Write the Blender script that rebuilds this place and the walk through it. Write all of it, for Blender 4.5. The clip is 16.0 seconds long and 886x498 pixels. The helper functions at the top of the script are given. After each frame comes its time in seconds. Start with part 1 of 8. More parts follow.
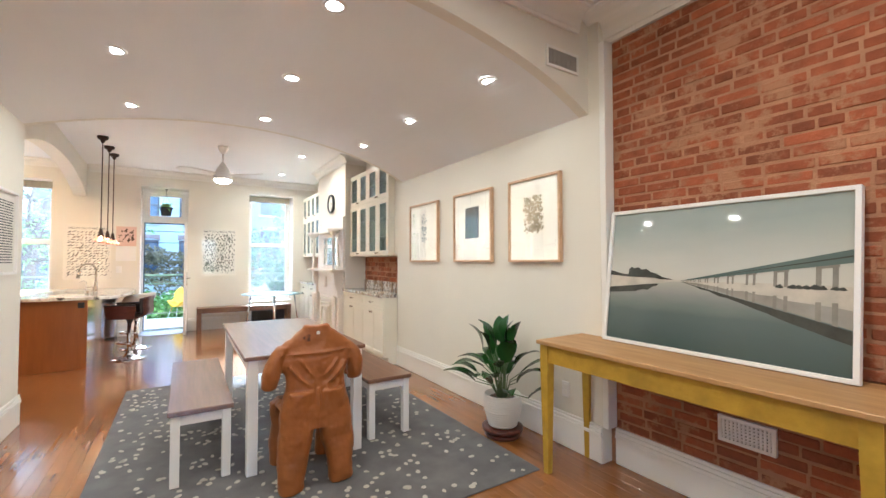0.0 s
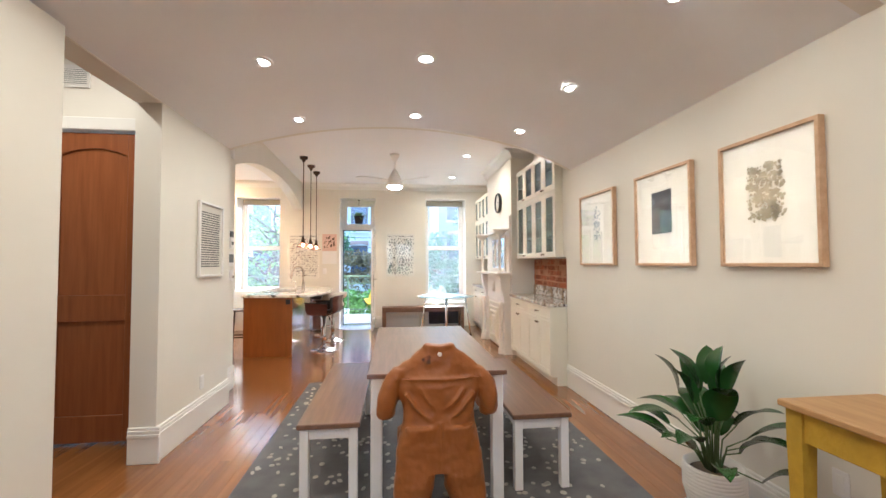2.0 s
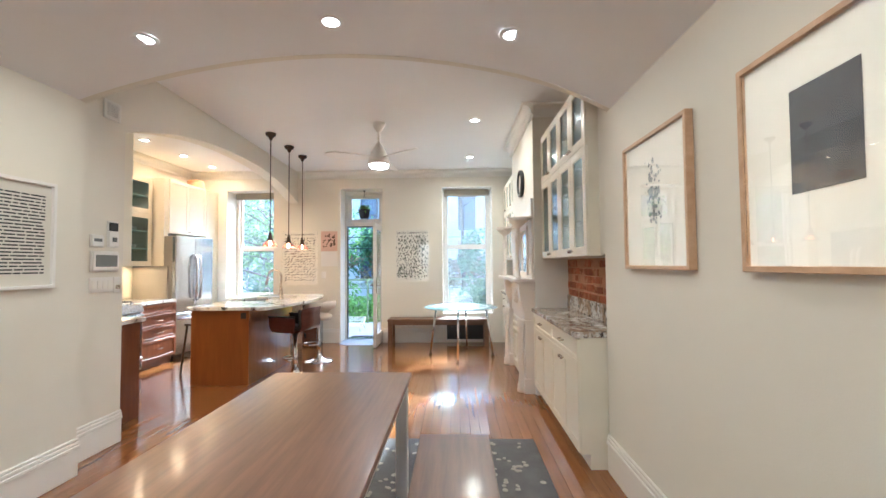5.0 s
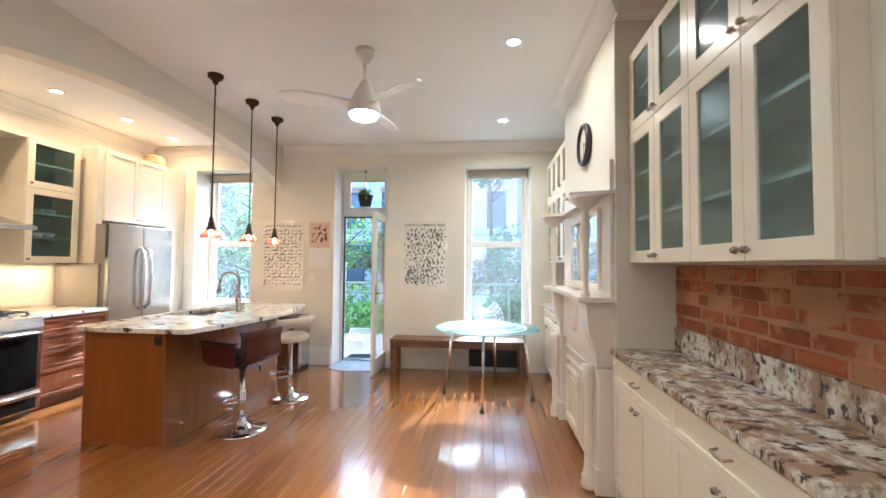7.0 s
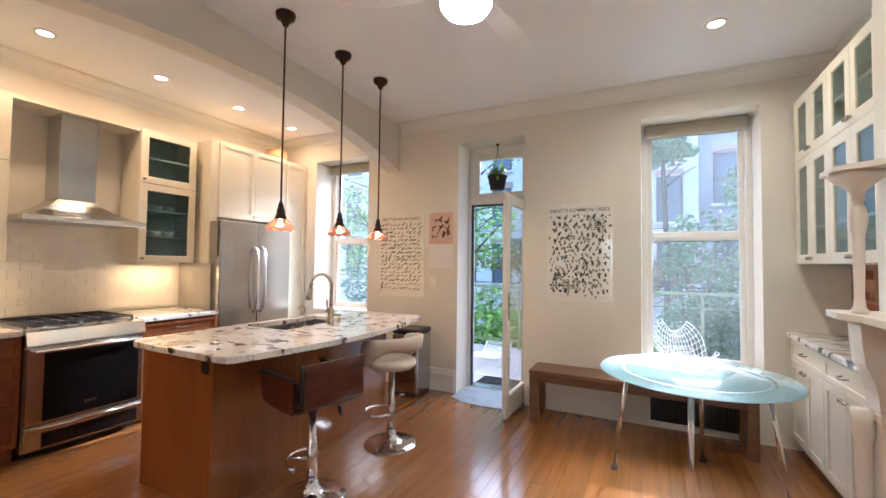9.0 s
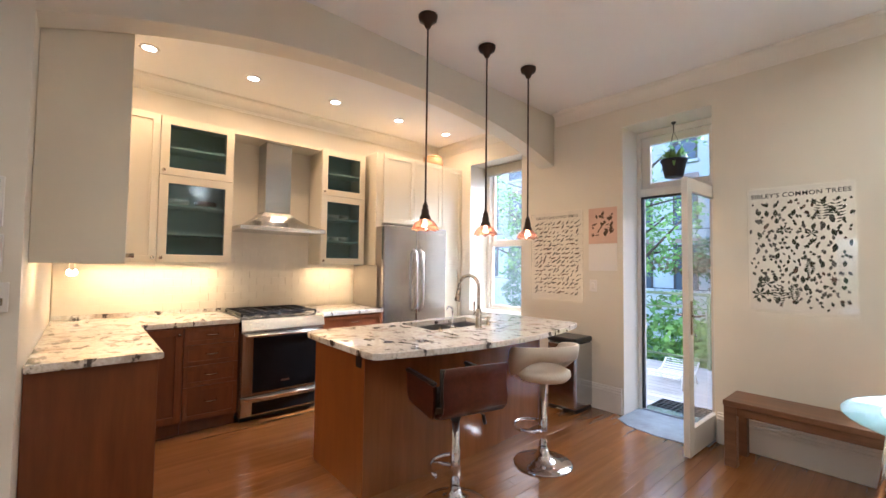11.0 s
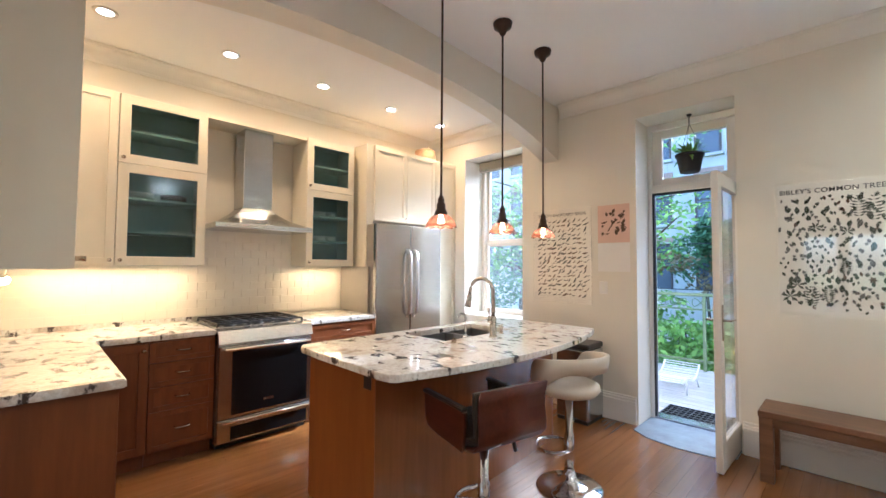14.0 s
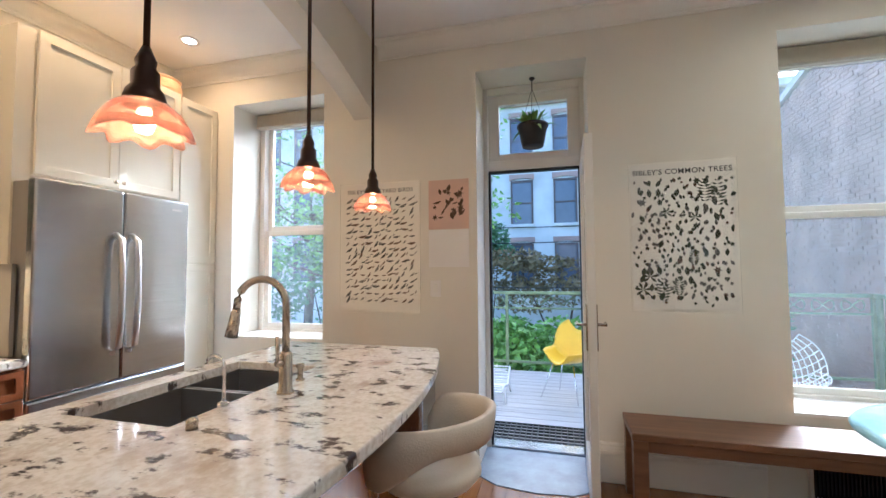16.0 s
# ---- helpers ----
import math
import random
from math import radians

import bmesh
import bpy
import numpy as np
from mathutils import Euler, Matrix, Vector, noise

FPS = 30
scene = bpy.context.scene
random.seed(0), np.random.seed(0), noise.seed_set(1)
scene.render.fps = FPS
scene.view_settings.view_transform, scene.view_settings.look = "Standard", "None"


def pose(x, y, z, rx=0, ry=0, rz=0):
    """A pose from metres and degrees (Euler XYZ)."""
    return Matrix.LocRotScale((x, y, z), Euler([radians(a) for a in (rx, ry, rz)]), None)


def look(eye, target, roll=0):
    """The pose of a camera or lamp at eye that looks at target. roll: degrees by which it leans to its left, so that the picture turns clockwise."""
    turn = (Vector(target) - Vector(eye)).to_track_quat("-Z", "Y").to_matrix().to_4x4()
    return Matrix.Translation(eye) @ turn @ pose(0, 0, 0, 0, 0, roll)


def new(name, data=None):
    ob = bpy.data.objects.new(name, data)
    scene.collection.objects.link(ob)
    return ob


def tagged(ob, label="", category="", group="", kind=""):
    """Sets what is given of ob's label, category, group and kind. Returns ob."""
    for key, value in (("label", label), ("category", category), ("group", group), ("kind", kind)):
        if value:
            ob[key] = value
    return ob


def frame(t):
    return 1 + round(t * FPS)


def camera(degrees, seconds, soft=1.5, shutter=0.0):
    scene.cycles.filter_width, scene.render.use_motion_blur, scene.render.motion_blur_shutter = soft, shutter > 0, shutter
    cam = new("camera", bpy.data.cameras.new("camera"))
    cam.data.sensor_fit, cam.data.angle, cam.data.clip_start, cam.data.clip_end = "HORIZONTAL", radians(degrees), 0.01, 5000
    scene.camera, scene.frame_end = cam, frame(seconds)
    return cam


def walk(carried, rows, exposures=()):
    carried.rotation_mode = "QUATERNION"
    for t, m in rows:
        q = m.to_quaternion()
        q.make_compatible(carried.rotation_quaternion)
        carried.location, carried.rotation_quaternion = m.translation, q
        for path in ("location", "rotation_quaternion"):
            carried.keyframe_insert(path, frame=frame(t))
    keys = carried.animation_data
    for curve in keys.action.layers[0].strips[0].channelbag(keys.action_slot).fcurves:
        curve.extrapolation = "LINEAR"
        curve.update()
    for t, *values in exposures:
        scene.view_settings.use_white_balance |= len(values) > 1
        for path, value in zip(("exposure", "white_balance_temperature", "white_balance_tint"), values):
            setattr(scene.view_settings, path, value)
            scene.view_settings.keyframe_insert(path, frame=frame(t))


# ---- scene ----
cam = camera(94.2, 16.0)
PATH = [
    (0.0, 0.302, -0.104, 1.366, -32.16, 1.66, -0.10),
    (0.5, 0.425, -0.020, 1.360, -24.38, 1.81, -0.10),
    (1.0, 0.565, 0.111, 1.365, -17.41, 1.89, -0.10),
    (1.5, 0.664, 0.280, 1.377, -11.46, 1.98, -0.20),
    (2.0, 0.785, 0.409, 1.379, -6.66, 1.98, -0.20),
    (2.5, 0.932, 0.544, 1.381, -2.98, 2.09, -0.30),
    (3.0, 1.103, 0.755, 1.376, -0.60, 2.15, -0.30),
    (3.5, 1.302, 1.017, 1.367, 0.83, 2.18, -0.30),
    (4.0, 1.496, 1.299, 1.369, 1.38, 2.18, -0.50),
    (6.5, 1.748, 3.361, 1.420, 3.47, 2.12, 0.60),
    (7.0, 1.720, 3.807, 1.421, 5.74, 2.21, 0.50),
    (7.5, 1.692, 4.237, 1.411, 9.48, 2.24, 0.50),
    (8.0, 1.651, 4.631, 1.440, 14.25, 2.09, 0.80),
    (8.5, 1.558, 4.970, 1.437, 19.97, 2.03, 0.80),
    (9.0, 1.503, 5.245, 1.433, 26.45, 1.98, 0.70),
    (9.5, 1.466, 5.393, 1.438, 32.56, 1.80, 0.70),
    (10.0, 1.467, 5.495, 1.415, 38.83, 2.03, 0.70),
    (12.5, 1.444, 5.508, 1.401, 55.37, 2.21, 0.70),
    (13.0, 1.376, 5.521, 1.396, 54.45, 2.26, 0.60),
    (13.5, 1.230, 5.510, 1.424, 51.03, 2.29, 0.50),
    (14.0, 1.012, 5.537, 1.420, 45.10, 2.32, 0.40),
    (14.5, 0.782, 5.703, 1.405, 38.09, 2.32, 0.30),
    (15.0, 0.531, 5.910, 1.385, 29.99, 2.49, 0.10),
    (15.5, 0.237, 6.167, 1.374, 21.48, 2.62, -0.10),
    (16.0, 0.143, 6.555, 1.363, 15.41, 2.75, -0.40),
]
EXPOSURES = [(0, 3.75, 4900, 6), (1, 3.68, 5000, 7), (2, 3.58, 5050, 8), (4, 3.45, 4850, 6), (6.5, 3.3, 4900, 5), (7.5, 3.25, 5000, 8), (9.5, 2.8, 5250, 12), (12.5, 3.0, 5100, 9), (14.5, 2.85, 4900, 6), (16, 2.55, 4950, 7)]
walk(cam, [(t, pose(x, y, z, 90 + pitch, 0, yaw) @ pose(0, 0, 0, 0, 0, roll)) for t, x, y, z, yaw, pitch, roll in PATH], EXPOSURES)

# ---- world, sun, lamps ----
SUN_EL, SUN_AZ = 28.0, 13.0  # degrees; azimuth from +y towards +x
world = bpy.data.worlds.new("world")
scene.world = world
world.use_nodes = True
wn = world.node_tree
sky = wn.nodes.new("ShaderNodeTexSky")
sky.sky_type, sky.sun_disc = "NISHITA", False
sky.dust_density, sky.air_density = 3.0, 0.8
sky.sun_elevation, sky.sun_rotation = radians(SUN_EL), radians(SUN_AZ)
wn.links.new(sky.outputs[0], wn.nodes["Background"].inputs[0])
wn.nodes["Background"].inputs[1].default_value = 0.15

sun_data = bpy.data.lights.new("sun", "SUN")
sun_data.energy, sun_data.angle, sun_data.color = 1.6, radians(1.5), (1.0, 0.95, 0.86)
sun_ob = new("sun", sun_data)
sun_way = Vector((math.sin(radians(SUN_AZ)) * math.cos(radians(SUN_EL)), math.cos(radians(SUN_AZ)) * math.cos(radians(SUN_EL)), math.sin(radians(SUN_EL))))
sun_ob.matrix_world = look(sun_way * 30, (0, 0, 0))


def down_light(x, y, z, power, color=(1.0, 0.80, 0.54), size=0.09, spread=160):
    d = bpy.data.lights.new("recessed_lamp", "AREA")
    d.shape, d.size, d.energy, d.color, d.spread = "DISK", size, 0.6 * power, color, radians(spread)
    ob = new("recessed_lamp", d)
    ob.matrix_world = look((x, y, z), (x, y, z - 1))


VAULT = lambda x: 2.81 - 0.097 * (x - 0.81) ** 2 - 0.06 * (max(0.0, x - 2.06) / 0.65) ** 2
CANS = [(-0.10, 3.24), (-0.12, 4.34), (1.0, 3.23), (0.98, 4.35), (2.12, 2.17), (2.07, 3.25), (2.02, 4.29), (1.0, 2.15), (-0.10, 2.17)]
CANS_BACK = [(1.93, 6.87), (1.93, 8.55)]
CANS_KITCHEN = [(-2.53, 5.83), (-2.53, 6.62), (-2.53, 7.44), (-2.53, 8.25), (-2.53, 9.0)]
CEIL, KCEIL = 3.10, 3.12
for x, y in CANS:
    down_light(x, y, VAULT(x) - 0.0075, 0.42 if x > 1.9 else 1.1)
for x, y in CANS_BACK:
    down_light(x, y, CEIL - 0.0085, 2.7)
for x, y in CANS_KITCHEN:
    down_light(x, y, KCEIL - 0.0085, 1.7, (1.0, 0.57, 0.25))
# ceiling lamps of the front room, behind the camera's first place
CANS_FRONT = [(0.3, 0.5), (1.6, 0.5), (0.3, -1.3), (1.6, -1.3), (0.95, -2.9)]
for x, y in CANS_FRONT:
    down_light(x, y, CEIL - 0.0085, 2.3, (1.0, 0.78, 0.52), 0.09, 170)
# added lamp that brightens the hall; no fixture is known or built there
down_light(-1.6, 3.0, 3.09, 3.2, (1.0, 0.80, 0.56), 0.2, 170)
# under-cabinet strips
for y0, y1 in ((5.5, 6.5), (7.45, 7.95)):
    d = bpy.data.lights.new("under_cabinet_lamp", "AREA")
    d.shape, d.size, d.size_y, d.energy, d.color = "RECTANGLE", 0.04, y1 - y0, 1.1 * (y1 - y0), (1.0, 0.60, 0.26)
    ob = new("under_cabinet_lamp", d)
    ob.matrix_world = look((-2.97, (y0 + y1) / 2, 1.385), (-2.97, (y0 + y1) / 2, 0))

# ---- materials ----


def nodes_of(name):
    m = bpy.data.materials.new(name)
    m.use_nodes = True
    return m, m.node_tree, m.node_tree.nodes["Principled BSDF"]


def noise_fac(nt, scale, detail=3.0, stretch=(1, 1, 1), random_shift=False, rough=0.55):
    tc = nt.nodes.new("ShaderNodeTexCoord")
    mp = nt.nodes.new("ShaderNodeMapping")
    mp.inputs["Scale"].default_value = stretch
    nt.links.new(tc.outputs["Object"], mp.inputs["Vector"])
    if random_shift:
        oi = nt.nodes.new("ShaderNodeObjectInfo")
        mu = nt.nodes.new("ShaderNodeMath")
        mu.operation = "MULTIPLY"
        mu.inputs[1].default_value = 57.0
        nt.links.new(oi.outputs["Random"], mu.inputs[0])
        cb = nt.nodes.new("ShaderNodeCombineXYZ")
        for k in range(3):
            nt.links.new(mu.outputs[0], cb.inputs[k])
        nt.links.new(cb.outputs[0], mp.inputs["Location"])
    n = nt.nodes.new("ShaderNodeTexNoise")
    n.inputs["Scale"].default_value, n.inputs["Detail"].default_value, n.inputs["Roughness"].default_value = scale, detail, rough
    nt.links.new(mp.outputs[0], n.inputs["Vector"])
    return n.outputs["Fac"]


def ramp(nt, fac, stops):
    r = nt.nodes.new("ShaderNodeValToRGB")
    e = r.color_ramp.elements
    while len(e) < len(stops):
        e.new(0.5)
    for el, (p, c) in zip(e, stops):
        el.position, el.color = p, (*c, 1)
    nt.links.new(fac, r.inputs[0])
    return r.outputs[0]


def add_bump(nt, b, fac, strength, dist=0.01):
    bp = nt.nodes.new("ShaderNodeBump")
    bp.inputs["Strength"].default_value, bp.inputs["Distance"].default_value = strength, dist
    nt.links.new(fac, bp.inputs["Height"])
    nt.links.new(bp.outputs[0], b.inputs["Normal"])


def shade(c, k):
    return tuple(min(1.0, v * k) for v in c)


def mat(name, col, rough=0.5, metal=0.0, var=0.05, scale=5.0, bump=0.0, bscale=80.0, stretch=(1, 1, 1), rnd=False, coat=0.0, emit=None, emit_k=0.0):
    m, nt, b = nodes_of(name)
    f = noise_fac(nt, scale, 4.0, stretch, rnd)
    nt.links.new(ramp(nt, f, [(0.25, shade(col, 1 - var)), (0.75, shade(col, 1 + var))]), b.inputs["Base Color"])
    b.inputs["Roughness"].default_value, b.inputs["Metallic"].default_value, b.inputs["Coat Weight"].default_value = rough, metal, coat
    if bump:
        add_bump(nt, b, noise_fac(nt, bscale, 2.0, stretch), bump)
    if emit:
        b.inputs["Emission Color"].default_value, b.inputs["Emission Strength"].default_value = (*emit, 1), emit_k
    return m


def wood(name, dark, light, rough=0.4, stretch=(12, 1, 12), scale=2.5, rnd=True, coat=0.0, var=0.25):
    m, nt, b = nodes_of(name)
    f = noise_fac(nt, scale, 6.0, stretch, rnd, 0.6)
    c = ramp(nt, f, [(0.3, dark), (0.7, light)])
    oi = nt.nodes.new("ShaderNodeObjectInfo")
    hs = nt.nodes.new("ShaderNodeHueSaturation")
    mr = nt.nodes.new("ShaderNodeMapRange")
    mr.inputs["To Min"].default_value, mr.inputs["To Max"].default_value = 1 - var, 1 + var
    nt.links.new(oi.outputs["Random"], mr.inputs["Value"])
    nt.links.new(mr.outputs[0], hs.inputs["Value"])
    nt.links.new(c, hs.inputs["Color"])
    nt.links.new(hs.outputs[0], b.inputs["Base Color"])
    b.inputs["Roughness"].default_value, b.inputs["Coat Weight"].default_value, b.inputs["Coat Roughness"].default_value = rough, coat, 0.12
    add_bump(nt, b, f, 0.08, 0.004)
    return m


def glass(name, col=(1, 1, 1), rough=0.0, ior=1.45):
    m, nt, b = nodes_of(name)
    b.inputs["Base Color"].default_value = (*col, 1)
    b.inputs["Transmission Weight"].default_value, b.inputs["Roughness"].default_value, b.inputs["IOR"].default_value = 1.0, rough, ior
    return m


def emitter(name, col, k):
    m, nt, b = nodes_of(name)
    b.inputs["Base Color"].default_value = (*col, 1)
    b.inputs["Emission Color"].default_value, b.inputs["Emission Strength"].default_value = (*col, 1), k
    return m


def granite_mat(name="granite", t0=0.48, tan_col=(0.50, 0.41, 0.33), d0=0.56, fine_k=1.0):
    m, nt, b = nodes_of(name)
    big = noise_fac(nt, 9.0 * fine_k, 5.0, (1, 1.6, 1), False, 0.62)
    fine = noise_fac(nt, 55.0, 3.0)
    base = ramp(nt, fine, [(0.35, (0.66, 0.63, 0.58)), (0.6, (0.83, 0.82, 0.79))])
    mid = noise_fac(nt, 4.0 * fine_k, 6.0, (1.5, 1, 1), False, 0.65)
    tan = ramp(nt, mid, [(t0, (0, 0, 0)), (t0 + 0.12, (1, 1, 1))])
    mx = nt.nodes.new("ShaderNodeMix")
    mx.data_type = "RGBA"
    nt.links.new(tan, mx.inputs["Factor"])
    nt.links.new(base, mx.inputs["A"])
    mx.inputs["B"].default_value = (*tan_col, 1)
    dk = ramp(nt, big, [(d0, (0, 0, 0)), (d0 + 0.06, (1, 1, 1))])
    m2 = nt.nodes.new("ShaderNodeMix")
    m2.data_type = "RGBA"
    nt.links.new(dk, m2.inputs["Factor"])
    nt.links.new(mx.outputs["Result"], m2.inputs["A"])
    m2.inputs["B"].default_value = (0.075, 0.06, 0.06, 1)
    nt.links.new(m2.outputs["Result"], b.inputs["Base Color"])
    b.inputs["Roughness"].default_value = 0.08
    return m


def spotted_rug_mat():
    m, nt, b = nodes_of("rug_wool")
    f = noise_fac(nt, 5.0, 5.0)
    nt.links.new(ramp(nt, f, [(0.3, (0.095, 0.092, 0.096)), (0.7, (0.155, 0.150, 0.150))]), b.inputs["Base Color"])
    b.inputs["Roughness"].default_value = 0.95
    add_bump(nt, b, noise_fac(nt, 220.0, 2.0), 0.6, 0.006)
    return m


PAINT = mat("wall_paint", (0.765, 0.728, 0.64), 0.55, 0, 0.025, 1.3, 0.05, 160)
CEILP = mat("ceiling_paint", (0.86, 0.86, 0.86), 0.6, 0, 0.02, 1.0, 0.04, 120)
TRIM = mat("trim_paint", (0.82, 0.80, 0.75), 0.32, 0, 0.02, 2.0)
CREAM = mat("cabinet_cream_paint", (0.80, 0.755, 0.63), 0.30, 0, 0.02, 2.5)
WHITE = mat("white_satin_paint", (0.82, 0.80, 0.77), 0.35, 0, 0.03, 3.0)
MANTEL = mat("mantel_paint", (0.80, 0.74, 0.66), 0.35, 0, 0.03, 3.0)
FLOORWOOD = wood("oak_floor", (0.20, 0.078, 0.020), (0.285, 0.118, 0.033), 0.15, (18, 1.0, 18), 1.1, True, 0.45, 0.09)
GAP = mat("floor_gap", (0.15, 0.06, 0.022), 0.8)
DOORWOOD = wood("stained_fir", (0.24, 0.075, 0.022), (0.34, 0.115, 0.035), 0.35, (14, 14, 0.9), 2.2, True, 0.2, 0.06)
CHERRY = wood("cherry_cabinet", (0.13, 0.036, 0.009), (0.20, 0.060, 0.015), 0.35, (8, 8, 0.8), 2.4, True, 0.2, 0.06)
BOWPANEL = wood("bowed_panel_maple", (0.19, 0.070, 0.02), (0.27, 0.10, 0.03), 0.17, (7, 7, 0.7), 2.0, True, 0.4, 0.04)
MAPLE = wood("island_maple", (0.235, 0.072, 0.012), (0.315, 0.104, 0.019), 0.30, (7, 7, 0.7), 2.0, True, 0.2, 0.04)
WALNUT = wood("walnut_top", (0.115, 0.058, 0.034), (0.20, 0.105, 0.062), 0.32, (14, 1.0, 14), 2.2, True, 0.4, 0.08)
BENCHWOOD = wood("bench_wood", (0.13, 0.062, 0.03), (0.22, 0.11, 0.055), 0.4, (1.0, 12, 12), 2.4, True, 0.1, 0.08)
PALEWOOD = wood("pale_oak_frame", (0.52, 0.33, 0.19), (0.66, 0.45, 0.28), 0.4, (6, 6, 6), 4.0, True, 0.0, 0.05)
REDWOOD = wood("bent_ply", (0.055, 0.011, 0.007), (0.095, 0.021, 0.012), 0.3, (3, 12, 12), 3.0, True, 0.2, 0.05)
YELLOW = mat("worn_yellow_paint", (0.44, 0.275, 0.018), 0.5, 0, 0.30, 7.0, 0.3, 30)
YELLOWTOP = wood("worn_pine_top", (0.36, 0.20, 0.07), (0.50, 0.30, 0.12), 0.45, (14, 1.5, 14), 2.0, True, 0.0, 0.05)
GRANITE = granite_mat("granite", 0.52, (0.50, 0.43, 0.37), 0.56)
GRANITE2 = granite_mat("brown_granite", 0.42, (0.36, 0.27, 0.19), 0.54, 1.9)
STEEL = mat("brushed_steel", (0.56, 0.58, 0.60), 0.2, 1.0, 0.08, 3.0, 0.03, 40, (1, 1, 30))
HANDLESTEEL = mat("satin_steel", (0.72, 0.72, 0.73), 0.3, 1.0, 0.02)
CHROME = mat("chrome", (0.78, 0.78, 0.79), 0.06, 1.0, 0.01)
NICKEL = mat("brushed_nickel", (0.50, 0.44, 0.37), 0.25, 1.0, 0.03)
BLACKGLASS = mat("black_oven_glass", (0.008, 0.008, 0.009), 0.06, 0, 0.02)
BLACKGLASS.node_tree.nodes["Principled BSDF"].inputs["Specular IOR Level"].default_value = 0.2
BLACK = mat("black_plastic", (0.02, 0.02, 0.022), 0.35, 0, 0.1)
BRONZE = mat("dark_bronze", (0.05, 0.03, 0.022), 0.35, 0.7, 0.15)
LEATHERBLACK = mat("black_leather", (0.018, 0.017, 0.017), 0.38, 0, 0.2, 9, 0.25, 140)
LEATHERWHITE = mat("white_leather", (0.66, 0.60, 0.51), 0.4, 0, 0.05, 9, 0.15, 140)
SUITCLOTH = mat("tan_leather_cloth", (0.285, 0.095, 0.016), 0.45, 0, 0.14, 6.0, 0.12, 70)
# worn dark patches and small holes in the cloth
_nt = SUITCLOTH.node_tree
_b = _nt.nodes["Principled BSDF"]
_mx = _nt.nodes.new("ShaderNodeMix")
_mx.data_type = "RGBA"
_nt.links.new(ramp(_nt, noise_fac(_nt, 9.0, 2.0), [(0.72, (0, 0, 0)), (0.76, (0.85, 0.85, 0.85))]), _mx.inputs["Factor"])
_nt.links.new(_b.inputs["Base Color"].links[0].from_socket, _mx.inputs["A"])
_mx.inputs["B"].default_value = (0.045, 0.016, 0.008, 1)
_nt.links.new(_mx.outputs["Result"], _b.inputs["Base Color"])
RUG = spotted_rug_mat()
RUGSPOT = mat("rug_dot_wool", (0.46, 0.43, 0.37), 0.95, 0, 0.1, 20, 0.5, 200)
BRICKM = mat("brick_clay", (0.275, 0.078, 0.030), 0.85, 0, 0.30, 9.0, 0.6, 45, (1, 1, 1), True)
_nt = BRICKM.node_tree
_b = _nt.nodes["Principled BSDF"]
_hs = _nt.nodes.new("ShaderNodeHueSaturation")
_oi = _nt.nodes.new("ShaderNodeObjectInfo")
_mr = _nt.nodes.new("ShaderNodeMapRange")
_mr.inputs["To Min"].default_value, _mr.inputs["To Max"].default_value = 0.72, 1.28
_nt.links.new(_oi.outputs["Random"], _mr.inputs["Value"])
_nt.links.new(_mr.outputs[0], _hs.inputs["Value"])
_nt.links.new(_b.inputs["Base Color"].links[0].from_socket, _hs.inputs["Color"])
_sm = _nt.nodes.new("ShaderNodeMix")
_sm.data_type = "RGBA"
_nt.links.new(ramp(_nt, noise_fac(_nt, 7.0, 5.0, (1, 1, 1), True, 0.65), [(0.56, (0, 0, 0)), (0.68, (0.75, 0.75, 0.75))]), _sm.inputs["Factor"])
_nt.links.new(_hs.outputs[0], _sm.inputs["A"])
_sm.inputs["B"].default_value = (0.33, 0.155, 0.08, 1)
# old mortar smeared over whole patches of the wall
_ge = _nt.nodes.new("ShaderNodeNewGeometry")
_n2 = _nt.nodes.new("ShaderNodeTexNoise")
_n2.inputs["Scale"].default_value, _n2.inputs["Detail"].default_value, _n2.inputs["Roughness"].default_value = 5.5, 7.0, 0.68
_nt.links.new(_ge.outputs["Position"], _n2.inputs["Vector"])
_s2 = _nt.nodes.new("ShaderNodeMix")
_s2.data_type = "RGBA"
_nt.links.new(ramp(_nt, _n2.outputs["Fac"], [(0.53, (0, 0, 0)), (0.60, (0.85, 0.85, 0.85))]), _s2.inputs["Factor"])
_nt.links.new(_sm.outputs["Result"], _s2.inputs["A"])
_s2.inputs["B"].default_value = (0.40, 0.205, 0.105, 1)
_nt.links.new(_s2.outputs["Result"], _b.inputs["Base Color"])
MORTAR = mat("mortar", (0.40, 0.205, 0.11), 0.95, 0, 0.28, 5, 0.6, 60)
TILE = mat("glazed_white_tile", (0.78, 0.745, 0.665), 0.3, 0, 0.03, 3, 0.0, 80, (1, 1, 1), True)
GROUT = mat("grout", (0.78, 0.75, 0.68), 0.9)
PANE = glass("window_glass")


def pale_scatter(name, base_glass, col, share, through_it):
    """Glass mixed with a share of pale scatter, translucent or diffuse."""
    nt = base_glass.node_tree
    base_glass.name = name
    b, out = nt.nodes["Principled BSDF"], nt.nodes["Material Output"]
    sc = nt.nodes.new("ShaderNodeBsdfTranslucent" if through_it else "ShaderNodeBsdfDiffuse")
    sc.inputs["Color"].default_value = (*col, 1)
    mx = nt.nodes.new("ShaderNodeMixShader")
    mx.inputs[0].default_value = share
    nt.links.new(b.outputs[0], mx.inputs[1])
    nt.links.new(sc.outputs[0], mx.inputs[2])
    nt.links.new(mx.outputs[0], out.inputs["Surface"])
    return base_glass


